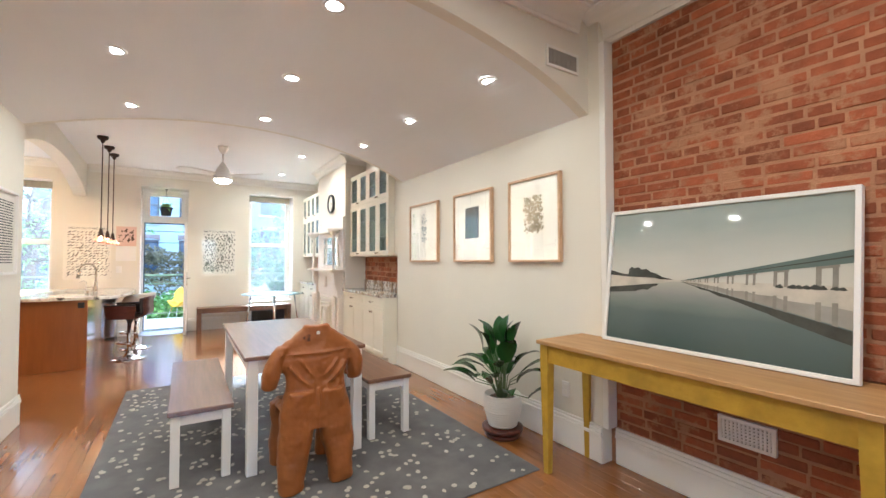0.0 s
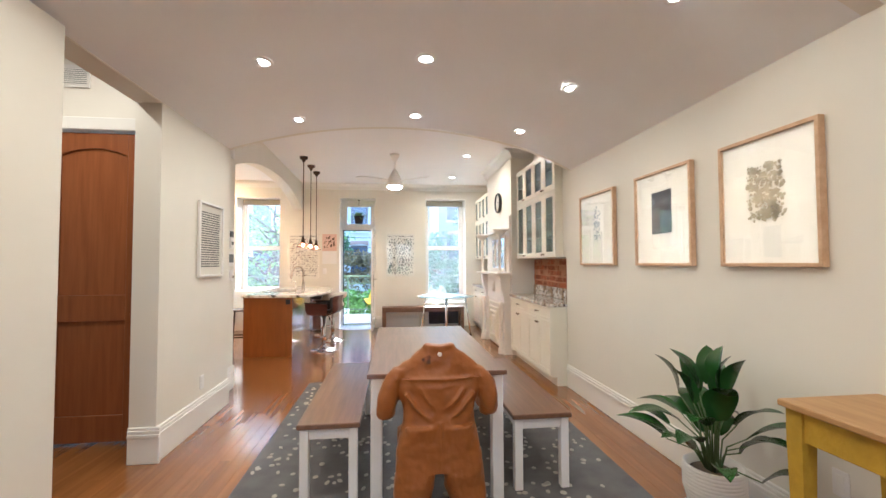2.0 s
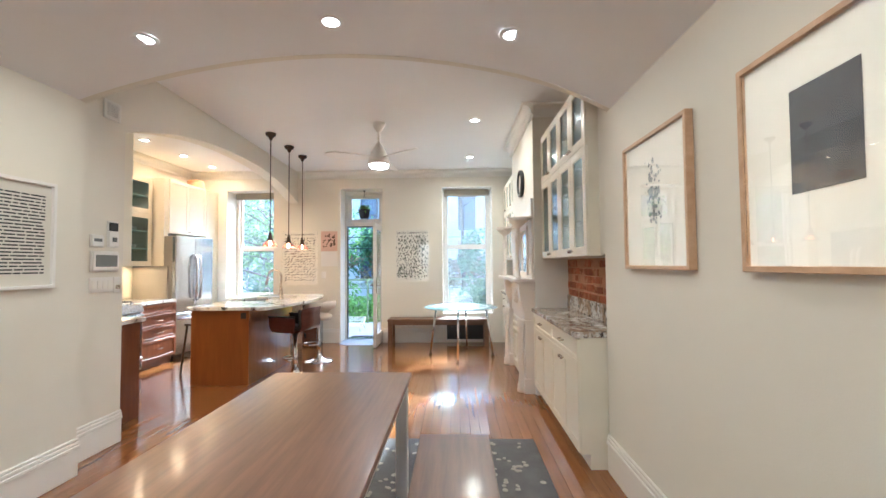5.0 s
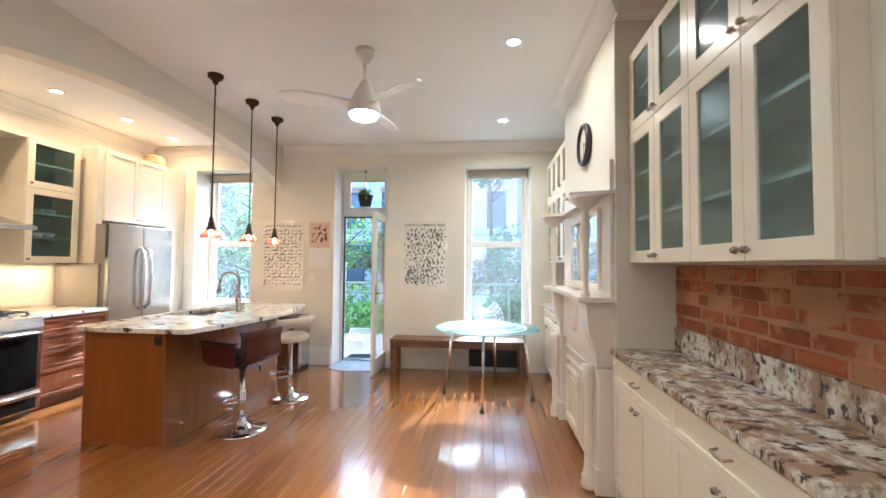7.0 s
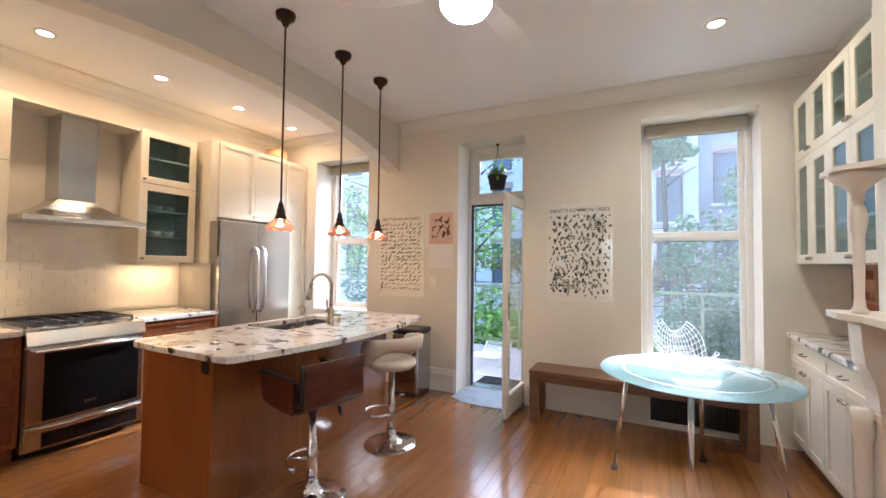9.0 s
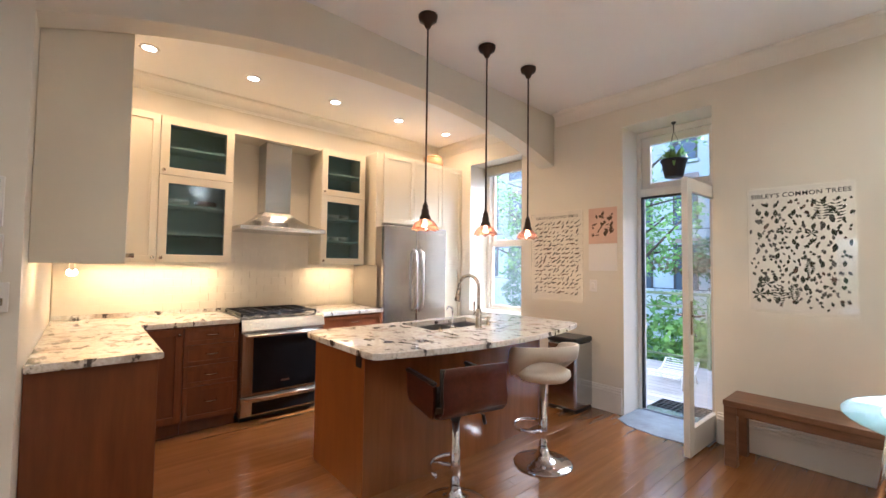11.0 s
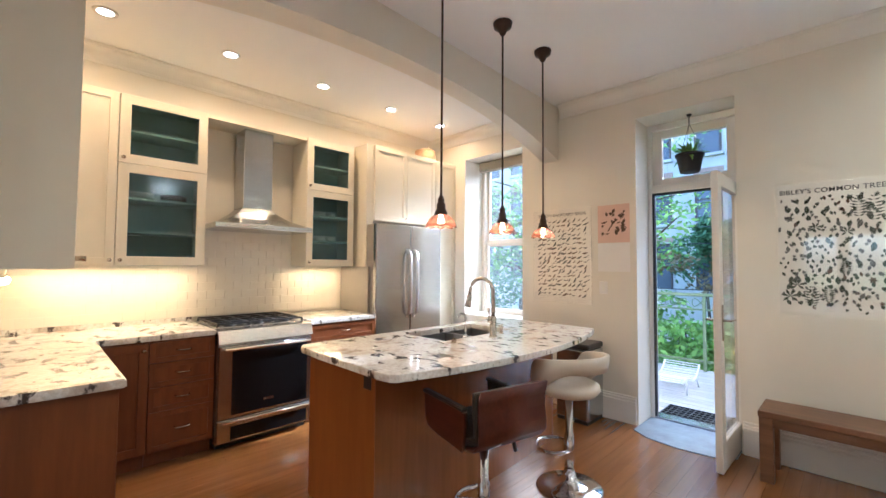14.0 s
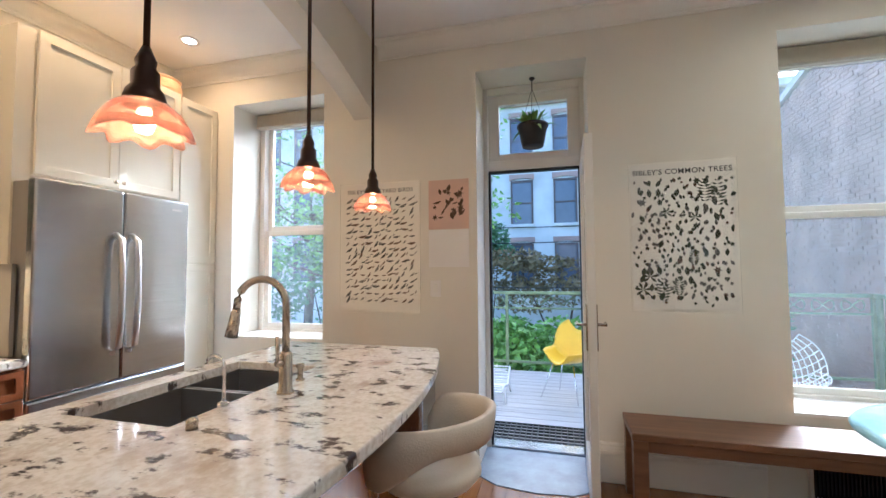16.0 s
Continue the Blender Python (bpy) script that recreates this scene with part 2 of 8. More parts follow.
# small translucent share gives the sash panes their pale haze
HAZYPANE = pale_scatter("hazy_window_glass", glass("hazy_window_glass"), (0.80, 0.86, 0.88), 0.03, True)
CABGLASS = glass("rippled_cabinet_glass", (0.40, 0.54, 0.58), 0.10)
# diffuse cyan share paints the window's reflection into the table glass
TABLEGLASS = pale_scatter("table_glass", glass("table_glass", (0.80, 0.94, 0.96), 0.03), (0.46, 0.68, 0.72), 0.28, False)
SHADEGLASS = mat("pink_shade_glass", (0.88, 0.52, 0.43), 0.12, 0, 0.12, 14)
SHADEGLASS.node_tree.nodes["Principled BSDF"].inputs["Transmission Weight"].default_value = 0.75
MIRROR = mat("mirror_silver", (0.85, 0.88, 0.88), 0.02, 1.0, 0.0)
LAMPGLOW = emitter("lamp_glow", (1.0, 0.90, 0.74), 3.5)
FANGLOW = emitter("fan_lamp_glow", (1.0, 0.90, 0.74), 7.0)
BULBGLOW = emitter("bulb_glow", (1.0, 0.60, 0.26), 14.0)
PAPER = mat("paper", (0.72, 0.685, 0.62), 0.7, 0, 0.02)
INK = mat("ink", (0.05, 0.05, 0.055), 0.7, 0, 0.3)
LEAF = mat("plant_leaf", (0.020, 0.072, 0.014), 0.25, 0, 0.35, 6)
STEM = mat("plant_stem", (0.08, 0.13, 0.04), 0.5)
POTWHITE = mat("white_ceramic", (0.76, 0.73, 0.68), 0.35, 0, 0.03)
SLATE = mat("slate_threshold", (0.22, 0.27, 0.33), 0.35, 0, 0.25, 8, 0.2, 30)
DECKWOOD = wood("weathered_deck", (0.40, 0.38, 0.355), (0.54, 0.51, 0.475), 0.8, (1.5, 14, 14), 2.0, True, 0.0, 0.12)
GREENPAINT = mat("green_rail_paint", (0.20, 0.25, 0.13), 0.5, 0, 0.2, 8)
YELLOWSHELL = mat("yellow_shell", (0.80, 0.50, 0.02), 0.35, 0, 0.05)
FOLIAGE = mat("shrub_leaf", (0.22, 0.40, 0.085), 0.5, 0, 0.45, 3)
BARK = mat("bark", (0.10, 0.075, 0.055), 0.9, 0, 0.3, 12, 0.6, 30)
STUCCO = mat("grey_stucco", (0.66, 0.63, 0.58), 0.9, 0, 0.25, 0.5, 0.4, 8)
DARKSTUCCO = mat("dark_stucco", (0.36, 0.35, 0.36), 0.9, 0, 0.25, 0.5, 0.4, 8)
FARBRICK = mat("far_brick", (0.44, 0.29, 0.23), 0.9, 0, 0.25, 0.8, 0.3, 8)
DARKPANE = mat("dark_far_pane", (0.10, 0.11, 0.14), 0.15, 0, 0.2, 1)
GRASS = mat("garden_grass", (0.10, 0.16, 0.05), 0.9, 0, 0.4, 2, 0.5, 30)
BLIND = mat("roller_blind", (0.42, 0.38, 0.30), 0.8, 0, 0.05, 20)

# ---- mesh helpers ----
ORG = {}


def thing(name, loc, label, category, group="", kind=""):
    ob = new(name)
    ob.empty_display_size = 0.1
    ob.location = loc
    ORG[ob] = Vector(loc)
    return tagged(ob, label, category, group, kind)


def part(name, bm, material, parent=None, label="", smooth=False, recalc=True):
    """Links a bmesh given in world places as ONE mesh object under parent."""
    if recalc:
        bmesh.ops.recalc_face_normals(bm, faces=bm.faces)
    o = ORG.get(parent, Vector((0, 0, 0)))
    me = bpy.data.meshes.new(name)
    if o.length:
        bmesh.ops.translate(bm, vec=-o, verts=bm.verts)
    bm.to_mesh(me)
    bm.free()
    me.materials.append(material)
    if smooth:
        me.shade_smooth()
    ob = new(name, me)
    if parent:
        ob.parent = parent
        ORG[ob] = o
    if label:
        ob["label"] = label
    return ob


def solo(name, bm, material, label, category, group="", kind="", smooth=False):
    return tagged(part(name, bm, material, None, "", smooth), label, category, group, kind)


def box(x0, y0, z0, x1, y1, z1, bevel=0.0, bm=None, seg=1):
    bm = bm or bmesh.new()
    vs = [bm.verts.new((x, y, z)) for x in (x0, x1) for y in (y0, y1) for z in (z0, z1)]
    fs = [bm.faces.new([vs[i] for i in f]) for f in ((0, 1, 3, 2), (4, 6, 7, 5), (0, 4, 5, 1), (2, 3, 7, 6), (0, 2, 6, 4), (1, 5, 7, 3))]
    if bevel:
        es = list({e for f in fs for e in f.edges})
        bmesh.ops.bevel(bm, geom=es, offset=bevel, segments=seg, affect="EDGES", profile=0.5)
    return bm


def prism(pts, axis, a, b, bm=None):
    """pts: outline in the plane across axis, in the order of the other two axes; extruded from a to b."""
    bm = bm or bmesh.new()
    put = {"x": lambda p, v: (v, p[0], p[1]), "y": lambda p, v: (p[0], v, p[1]), "z": lambda p, v: (p[0], p[1], v)}[axis]
    A = [bm.verts.new(put(p, a)) for p in pts]
    B = [bm.verts.new(put(p, b)) for p in pts]
    n = len(pts)
    for i in range(n):
        bm.faces.new((A[i], A[(i + 1) % n], B[(i + 1) % n], B[i]))
    bm.faces.new(A[::-1])
    bm.faces.new(B)
    return bm


def lathe(profile, cx, cy, n=24, bm=None, caps=True):
    """profile: (radius, z) from bottom to top, turned round the upright axis at cx, cy."""
    bm = bm or bmesh.new()
    rings = []
    for r, z in profile:
        if r < 1e-5:
            rings.append([bm.verts.new((cx, cy, z))])
        else:
            rings.append([bm.verts.new((cx + r * math.cos(2 * math.pi * k / n), cy + r * math.sin(2 * math.pi * k / n), z)) for k in range(n)])
    for A, B in zip(rings, rings[1:]):
        for k in range(n):
            q = [A[k % len(A)], A[(k + 1) % n % len(A)], B[(k + 1) % n % len(B)], B[k % len(B)]]
            q = list(dict.fromkeys(q))
            if len(q) > 2:
                bm.faces.new(q)
    if caps and len(rings[0]) > 1:
        bm.faces.new(rings[0][::-1])
    if caps and len(rings[-1]) > 1:
        bm.faces.new(rings[-1])
    return bm


def tube(pts, r, n=10, bm=None, r1=None):
    """A round bar along pts; r1: radius at the end."""
    bm = bm or bmesh.new()
    pts = [Vector(p) for p in pts]
    rings = []
    for i, p in enumerate(pts):
        d = (pts[min(i + 1, len(pts) - 1)] - pts[max(i - 1, 0)]).normalized()
        up = Vector((0, 0, 1)) if abs(d.z) < 0.9 else Vector((1, 0, 0))
        u = d.cross(up).normalized()
        v = d.cross(u)
        rr = r if r1 is None else r + (r1 - r) * i / (len(pts) - 1)
        rings.append([bm.verts.new(p + rr * (math.cos(2 * math.pi * k / n) * u + math.sin(2 * math.pi * k / n) * v)) for k in range(n)])
    for A, B in zip(rings, rings[1:]):
        for k in range(n):
            bm.faces.new((A[k], A[(k + 1) % n], B[(k + 1) % n], B[k]))
    bm.faces.new(rings[0][::-1])
    bm.faces.new(rings[-1])
    return bm


def arc(c, r, a0, a1, n, plane="xz"):
    out = []
    for k in range(n + 1):
        a = radians(a0 + (a1 - a0) * k / n)
        u, v = r * math.cos(a), r * math.sin(a)
        out.append({"xz": (c[0] + u, c[1], c[2] + v), "yz": (c[0], c[1] + u, c[2] + v), "xy": (c[0] + u, c[1] + v, c[2])}[plane])
    return out


def frame_ring(axis, d0, d1, u0, u1, v0, v1, t, t2=None):
    """A flat rectangular frame with a mitred, connected outline, from depth d0 to d1 along axis."""
    t2 = t2 or t
    bm = bmesh.new()
    put = {"x": lambda d, u, v: (d, u, v), "y": lambda d, u, v: (u, d, v)}[axis]
    loops = []
    for d in (d0, d1):
        for q, w in ((0.0, 0.0), (t, t2)):
            loops.append([bm.verts.new(put(d, *p)) for p in ((u0 + q, v0 + w), (u1 - q, v0 + w), (u1 - q, v1 - w), (u0 + q, v1 - w))])
    for A, B in ((loops[0], loops[1]), (loops[2], loops[3]), (loops[0], loops[2]), (loops[1], loops[3])):
        for k in range(4):
            bm.faces.new((A[k], A[(k + 1) % 4], B[(k + 1) % 4], B[k]))
    bmesh.ops.recalc_face_normals(bm, faces=bm.faces)
    bmesh.ops.bevel(bm, geom=list(bm.edges), offset=0.0018, segments=1, affect="EDGES")
    return bm


def boxes(*bs, bevel=0.0):
    bm = bmesh.new()
    for b in bs:
        box(*b, bevel=bevel, bm=bm)
    return bm
# ---- structure ----
XL, XK, XR, YB, YF = -0.868, -3.15, 2.71, 9.43, -4.2
ARCH_Y = 4.72  # rear end of the vault
S = dict(kind="structure")


def wall(name, bm, label, material=None):
    return solo(name, bm, material or PAINT, label, "wall", **S)


floor_base = solo("floor", box(XK - 0.2, YF - 0.2, -0.20, 3.1, YB + 0.1, -0.016), GAP, "glossy orange-brown oak strip floor", "floor", **S)
# party wall on the right: front room, dining part, cabinet niche, rear part
wall("wall_right_dining", box(XR, 1.70, 0, 3.1, 4.865, 3.2), "cream painted plaster wall of the dining area")
brick_wall = wall("wall_right_brick", box(2.80, YF, 0, 3.1, 1.70, 3.2), "exposed red brick wall with pale mortar", MORTAR)
wall("wall_right_niche", box(2.885, 4.865, 0, 3.1, 6.45, 3.2), "cream plaster wall behind the glass cabinets")
wall("wall_right_breast", box(2.53, 6.45, 0, 3.1, 8.05, 3.2, 0.004), "cream plaster chimney breast above the mantel")
wall("wall_right_rear", box(2.885, 8.05, 0, 3.1, YB, 3.2), "cream plaster wall in the rear corner")
wall("wall_right_return", box(XR, 4.866, 1.45, 2.884, 4.953, 3.2), "cream plaster return beside the glass cabinets")
# rear wall with three openings
OPEN = [(-2.50, -1.63, 0.80, 2.775), (-0.397, 0.362, 0.0, 2.785), (1.452, 2.345, 0.50, 2.79)]
bm = bmesh.new()
xs = [XK - 0.2] + [v for o in OPEN for v in o[:2]] + [3.1]
for a, b in zip(xs[0::2], xs[1::2]):
    box(a, YB, -0.2, b, YB + 0.46, 3.3, bm=bm)
for a, b, z0, z1 in OPEN:
    box(a, YB, z1, b, YB + 0.46, 3.3, bm=bm)
    box(a, YB, -0.2, b, YB + 0.46, z0 if z0 > 0 else -0.02, bm=bm)
wall("wall_rear", bm, "cream plaster rear wall with two windows and a garden door")
# left side: hall opening, dining partition, kitchen alcove
wall("wall_left_front", boxes((XL - 0.10, YF, 0, -0.80, 1.70, 3.2), (XL - 0.10, 1.70, 0, -0.80, 2.56, 2.53)), "cream plaster partition beside the hall opening")
wall("wall_left_dining", box(-1.045, 3.53, 0, XL, 4.76, 3.0), "cream plaster partition beside the dining table")
wall("wall_left_kitchen", box(-1.22, 4.76, 0, -1.02, 5.30, 3.2), "cream plaster wall end with switches and intercom")
wall("wall_header_hall", box(-1.045, 1.70, 2.53, XL, 3.53, 3.2, 0.004), "cream plaster header over the hall opening")
wall("wall_hall_rear", boxes((XK, 3.88, 0, -1.89, 4.0, 3.2), (-1.89, 3.88, 2.42, -1.19, 4.0, 3.2), (-1.19, 3.88, 0, -1.045, 4.0, 3.2)), "cream plaster hall wall with a wooden door")
wall("wall_kitchen_front", box(XK, 5.12, 0, -1.22, 5.30, 3.2), "cream plaster wall behind the corner counter")
wall("wall_kitchen_side", box(XK - 0.2, YF, 0, XK, YB, 3.3), "cream plaster kitchen party wall")
FRONT_OPEN = [(-0.20, 0.66, 0.74, 2.45), (0.84, 1.70, 0.74, 2.45)]
bm = bmesh.new()
xs = [XK - 0.2] + [v for o in FRONT_OPEN for v in o[:2]] + [3.1]
for a, b in zip(xs[0::2], xs[1::2]):
    box(a, YF - 0.2, 0, b, YF, 3.3, bm=bm)
for a, b, z0, z1 in FRONT_OPEN:
    box(a, YF - 0.2, z1, b, YF, 3.3, bm=bm)
    box(a, YF - 0.2, 0, b, YF, z0, bm=bm)
wall("wall_front", bm, "cream plaster front wall with two street windows")
# arched header between the rear room and the kitchen
N = 28
bm = bmesh.new()
lo, hi = [], []
for k in range(N + 1):
    y = 5.30 + (YB - 5.30) * k / N
    u = (y - 7.36) / 2.07
    z = 2.50 + 0.31 * (1 - abs(u) ** 2.3) + 0.03 * (y - 5.3) / 4.1
    x = -1.04 - 0.14 * (y - 5.3) / 4.1
    lo.append((x, y, z))
q = lambda x, y, z: bm.verts.new((x, y, z))
cols = [[q(x, y, z), q(x - 0.18, y, z), q(x - 0.18, y, 3.25), q(x, y, 3.25)] for x, y, z in lo]
for A, B in zip(cols, cols[1:]):
    for k in range(4):
        bm.faces.new((A[k], A[(k + 1) % 4], B[(k + 1) % 4], B[k]))
bm.faces.new(cols[0]), bm.faces.new(cols[-1])
solo("wall_arch_kitchen", bm, PAINT, "white plaster arched header over the island", "wall", **S)
# ceilings
VX = [XL - 0.01 + (XR + 0.02 - XL) * k / 30 for k in range(31)]
out = [(x, VAULT(x)) for x in VX] + [(XR + 0.01, 3.0), (XL - 0.01, 3.0)]
solo("ceiling_vault", prism(out, "y", 1.87, ARCH_Y), CEILP, "shallow barrel-vaulted white plaster ceiling over the dining table", "ceiling", **S)
for y0, y1, n in ((1.79, 1.87, "wall_vault_front"), (ARCH_Y, ARCH_Y + 0.05, "wall_vault_rear")):
    out = [(x, VAULT(x) - 0.002) for x in VX] + [(XR + 0.012, 3.2), (XL - 0.012, 3.2)]
    solo(n, prism(out, "y", y0, y1), PAINT, "white plaster arched face above the dining area", "wall", **S)
solo("ceiling_rear", box(-1.2, ARCH_Y, CEIL, 3.0, YB, 3.3), CEILP, "flat white plaster ceiling of the rear room", "ceiling", **S)
solo("ceiling_kitchen", box(XK, 5.2, KCEIL, -1.2, YB, 3.3), CEILP, "flat white plaster ceiling of the kitchen", "ceiling", **S)
solo("ceiling_front", box(XK, YF, CEIL, 3.0, 1.80, 3.3), CEILP, "flat white plaster ceiling of the front room", "ceiling", **S)
solo("ceiling_hall", box(XK, 1.80, CEIL, -1.045, 3.9, 3.25), CEILP, "flat white plaster hall ceiling", "ceiling", **S)


def crown(name, pts, flip, size=0.09, z=None, drop=0.13):
    """A coved cornice along a straight run; flip: the way it stands out from the wall."""
    (x0, y0), (x1, y1) = pts
    z = z or CEIL
    prof = [(0.0, drop), (0.13, drop), (0.15, drop * 0.88), (0.20, drop * 0.86)]
    for k in range(9):
        a = math.pi / 2 * k / 8
        prof.append((0.20 + 0.66 * (1 - math.cos(a)), drop * (0.84 - 0.66 * math.sin(a))))
    prof += [(0.90, drop * 0.15), (0.92, drop * 0.10), (1.0, drop * 0.09), (1.0, 0.0), (0.0, 0.0)]
    if x0 == x1:
        bm = prism([(x0 + flip * size * d, z - h) for d, h in prof], "y", y0, y1)
    else:
        bm = prism([(y0 + flip * size * d, z - h) for d, h in prof], "x", x0, x1)
    return solo(name, bm, TRIM, "white coved plaster crown moulding", "crown moulding", **S)


crown("trim_crown_rear", ((-1.15, YB), (2.88, YB)), -1)
crown("trim_crown_kitchen_rear", ((XK, YB), (-1.36, YB)), -1, z=KCEIL)
crown("trim_crown_kitchen", ((XK, 5.30), (XK, YB - 0.09)), 1, z=KCEIL)
crown("trim_crown_breast", ((2.53, 6.36), (2.53, 8.14)), -1, 0.12)
crown("trim_crown_breast_side", ((2.53, 6.45), (2.88, 6.45)), -1, 0.09)
crown("trim_crown_rear_corner", ((2.885, 8.14), (2.885, YB - 0.09)), -1)
crown("trim_crown_front", ((2.80, YF), (2.80, 1.79)), -1, 0.20, 3.10, 0.225)
crown("trim_crown_front_arch", ((XL, 1.79), (2.60, 1.79)), -1, 0.14, 3.10, 0.16)
solo("trim_brick_edge", box(2.706, 1.655, 0.24, 2.80, 1.699, 2.873, 0.004), TRIM, "white painted plaster edge beside the bricks", "trim", **S)


def baseboard(name, x0, y0, x1, y1, side, h=0.25):
    """A tall moulded skirting from (x0, y0) to (x1, y1); side: outward sign on the short axis."""
    bm = bmesh.new()
    for d, z0, z1 in ((0.018, 0.0, h - 0.07), (0.026, h - 0.07, h - 0.045), (0.021, h - 0.045, h - 0.02), (0.016, h - 0.02, h)):
        if abs(x0 - x1) < 1e-6:
            a, b = sorted((x0, x0 + side * d))
            box(a, y0, z0, b, y1, z1, 0.004, bm)
        else:
            a, b = sorted((y0, y0 + side * d))
            box(x0, a, z0, x1, b, z1, 0.004, bm)
    return solo(name, bm, TRIM, "tall white moulded baseboard", "baseboard", **S)


baseboard("baseboard_right", XR, 1.70, XR, 4.86, -1)
baseboard("baseboard_brick", 2.80, YF, 2.80, 1.66, -1, 0.24)
baseboard("baseboard_left", XL, 3.53, XL, 4.76, 1)
baseboard("baseboard_left_end", -1.045, 3.53, XL + 0.034, 3.53, -1)
baseboard("baseboard_left_kitchen", -1.02, 4.76, -1.02, 5.30, 1)
baseboard("baseboard_left_front", -0.80, YF, -0.80, 2.56, 1)
baseboard("baseboard_hall", XK, 3.88, -1.966, 3.88, -1)
baseboard("baseboard_rear_a", -1.0, YB, -0.41, YB, -1)
baseboard("baseboard_rear_b", 0.375, YB, 1.30, YB, -1)

# ---- windows and the garden door's frame ----


def street_window(name, x0, x1, z0, z1):
    w = thing(name, ((x0 + x1) / 2, YF - 0.13, z0), "white two-sash window in the front wall", "window", **S)
    y, m, t = YF - 0.16, (z0 + z1) / 2, 0.05
    part("window_frame", frame_ring("y", y, y + 0.08, x0, x1, z0, z1, t), TRIM, w)
    part("meeting_rail", box(x0 + t, y + 0.01, m - 0.025, x1 - t, y + 0.06, m + 0.025, 0.003), TRIM, w)
    for a, b in ((z0 + t, m - 0.025), (m + 0.025, z1 - t)):
        part("pane", box(x0 + t, y + 0.03, a, x1 - t, y + 0.035, b), PANE, w, "clear glass pane").visible_shadow = False


for k, o in enumerate(FRONT_OPEN):
    street_window("window_street_%d" % (k + 1), *o)


def sash_window(name, x0, x1, z0, z1, rail, label):
    w = thing(name, ((x0 + x1) / 2, YB + 0.36, z0), label, "window", **S)
    y = YB + 0.33
    part("window_frame", boxes((x0, y, z0, x0 + 0.05, y + 0.12, z1), (x1 - 0.05, y, z0, x1, y + 0.12, z1), (x0 + 0.05, y, z1 - 0.05, x1 - 0.05, y + 0.12, z1), (x0 + 0.05, y, z0, x1 - 0.05, y + 0.12, z0 + 0.04), bevel=0.004), TRIM, w)
    for n, a, b, dy in (("upper_sash", rail, z1 - 0.05, 0.06), ("lower_sash", z0 + 0.04, rail, 0.02)):
        t = 0.045
        s = part(n, boxes((x0 + 0.05, y + dy, a, x0 + 0.05 + t, y + dy + 0.035, b), (x1 - 0.05 - t, y + dy, a, x1 - 0.05, y + dy + 0.035, b), (x0 + 0.05 + t, y + dy, b - t, x1 - 0.05 - t, y + dy + 0.035, b), (x0 + 0.05 + t, y + dy, a, x1 - 0.05 - t, y + dy + 0.035, a + t), bevel=0.003), TRIM, w)
        p = part("pane", box(x0 + 0.05 + t, y + dy + 0.015, a + t, x1 - 0.05 - t, y + dy + 0.02, b - t), HAZYPANE, s, "hazy glass pane")
        p.visible_shadow = False
    part("window_sill", box(x0 + 0.002, YB + 0.004, z0 - 0.012, x1 - 0.002, y, z0 + 0.018, 0.004), TRIM, w)
    roll = part("roller_blind", box(x0 + 0.03, y - 0.10, z1 - 0.13, x1 - 0.03, y - 0.03, z1 - 0.005, 0.012), BLIND, w, "rolled-up beige roller blind")
    return w


sash_window("window_kitchen", *OPEN[0], 1.72, "tall white sash window beside the pantry")
sash_window("window_garden", *OPEN[2], 1.72, "tall white sash window above the wooden bench")
x0, x1, _, z1 = OPEN[1]
y = YB + 0.31
door_frame = thing("garden_door_frame", (0, y, 0), "white frame with transom light over the garden door", "door frame", **S)
part("frame", boxes((x0, y, 0, x0 + 0.035, y + 0.12, z1), (x1 - 0.035, y, 0, x1, y + 0.12, z1), (x0 + 0.035, y, z1 - 0.06, x1 - 0.035, y + 0.12, z1), (x0 + 0.035, y, 2.125, x1 - 0.035, y + 0.12, 2.20), bevel=0.004), TRIM, door_frame)
part("transom_sash", boxes((x0 + 0.035, y + 0.03, 2.2, x0 + 0.12, y + 0.08, 2.725), (x1 - 0.12, y + 0.03, 2.2, x1 - 0.035, y + 0.08, 2.725), (x0 + 0.12, y + 0.03, 2.65, x1 - 0.12, y + 0.08, 2.725), (x0 + 0.12, y + 0.03, 2.2, x1 - 0.12, y + 0.08, 2.26), bevel=0.003), TRIM, door_frame)
part("pane", box(x0 + 0.12, y + 0.05, 2.26, x1 - 0.12, y + 0.055, 2.65), PANE, door_frame, "clear glass transom pane").visible_shadow = False
part("weather_seal", boxes((x0 + 0.035, y + 0.01, 0.02, x0 + 0.052, y + 0.05, 2.125), (x1 - 0.052, y + 0.01, 0.02, x1 - 0.035, y + 0.05, 2.125), (x0 + 0.052, y + 0.01, 2.105, x1 - 0.052, y + 0.05, 2.125)), BLACK, door_frame, "black rubber seal")
part("sill", box(x0 + 0.035, y, 0.0, x1 - 0.035, y + 0.14, 0.02, 0.004), STEEL, door_frame, "metal door sill")
solo("threshold_slab", prism([(x0 + 0.004, y - 0.004), (x0 + 0.004, 9.30), (-0.25, 9.20), (0.0, 9.165), (0.22, 9.19), (x1 - 0.004, 9.28), (x1 - 0.004, y - 0.004)], "z", -0.012, 0.006), SLATE, "grey-blue slate threshold slab at the garden door", "threshold", **S)


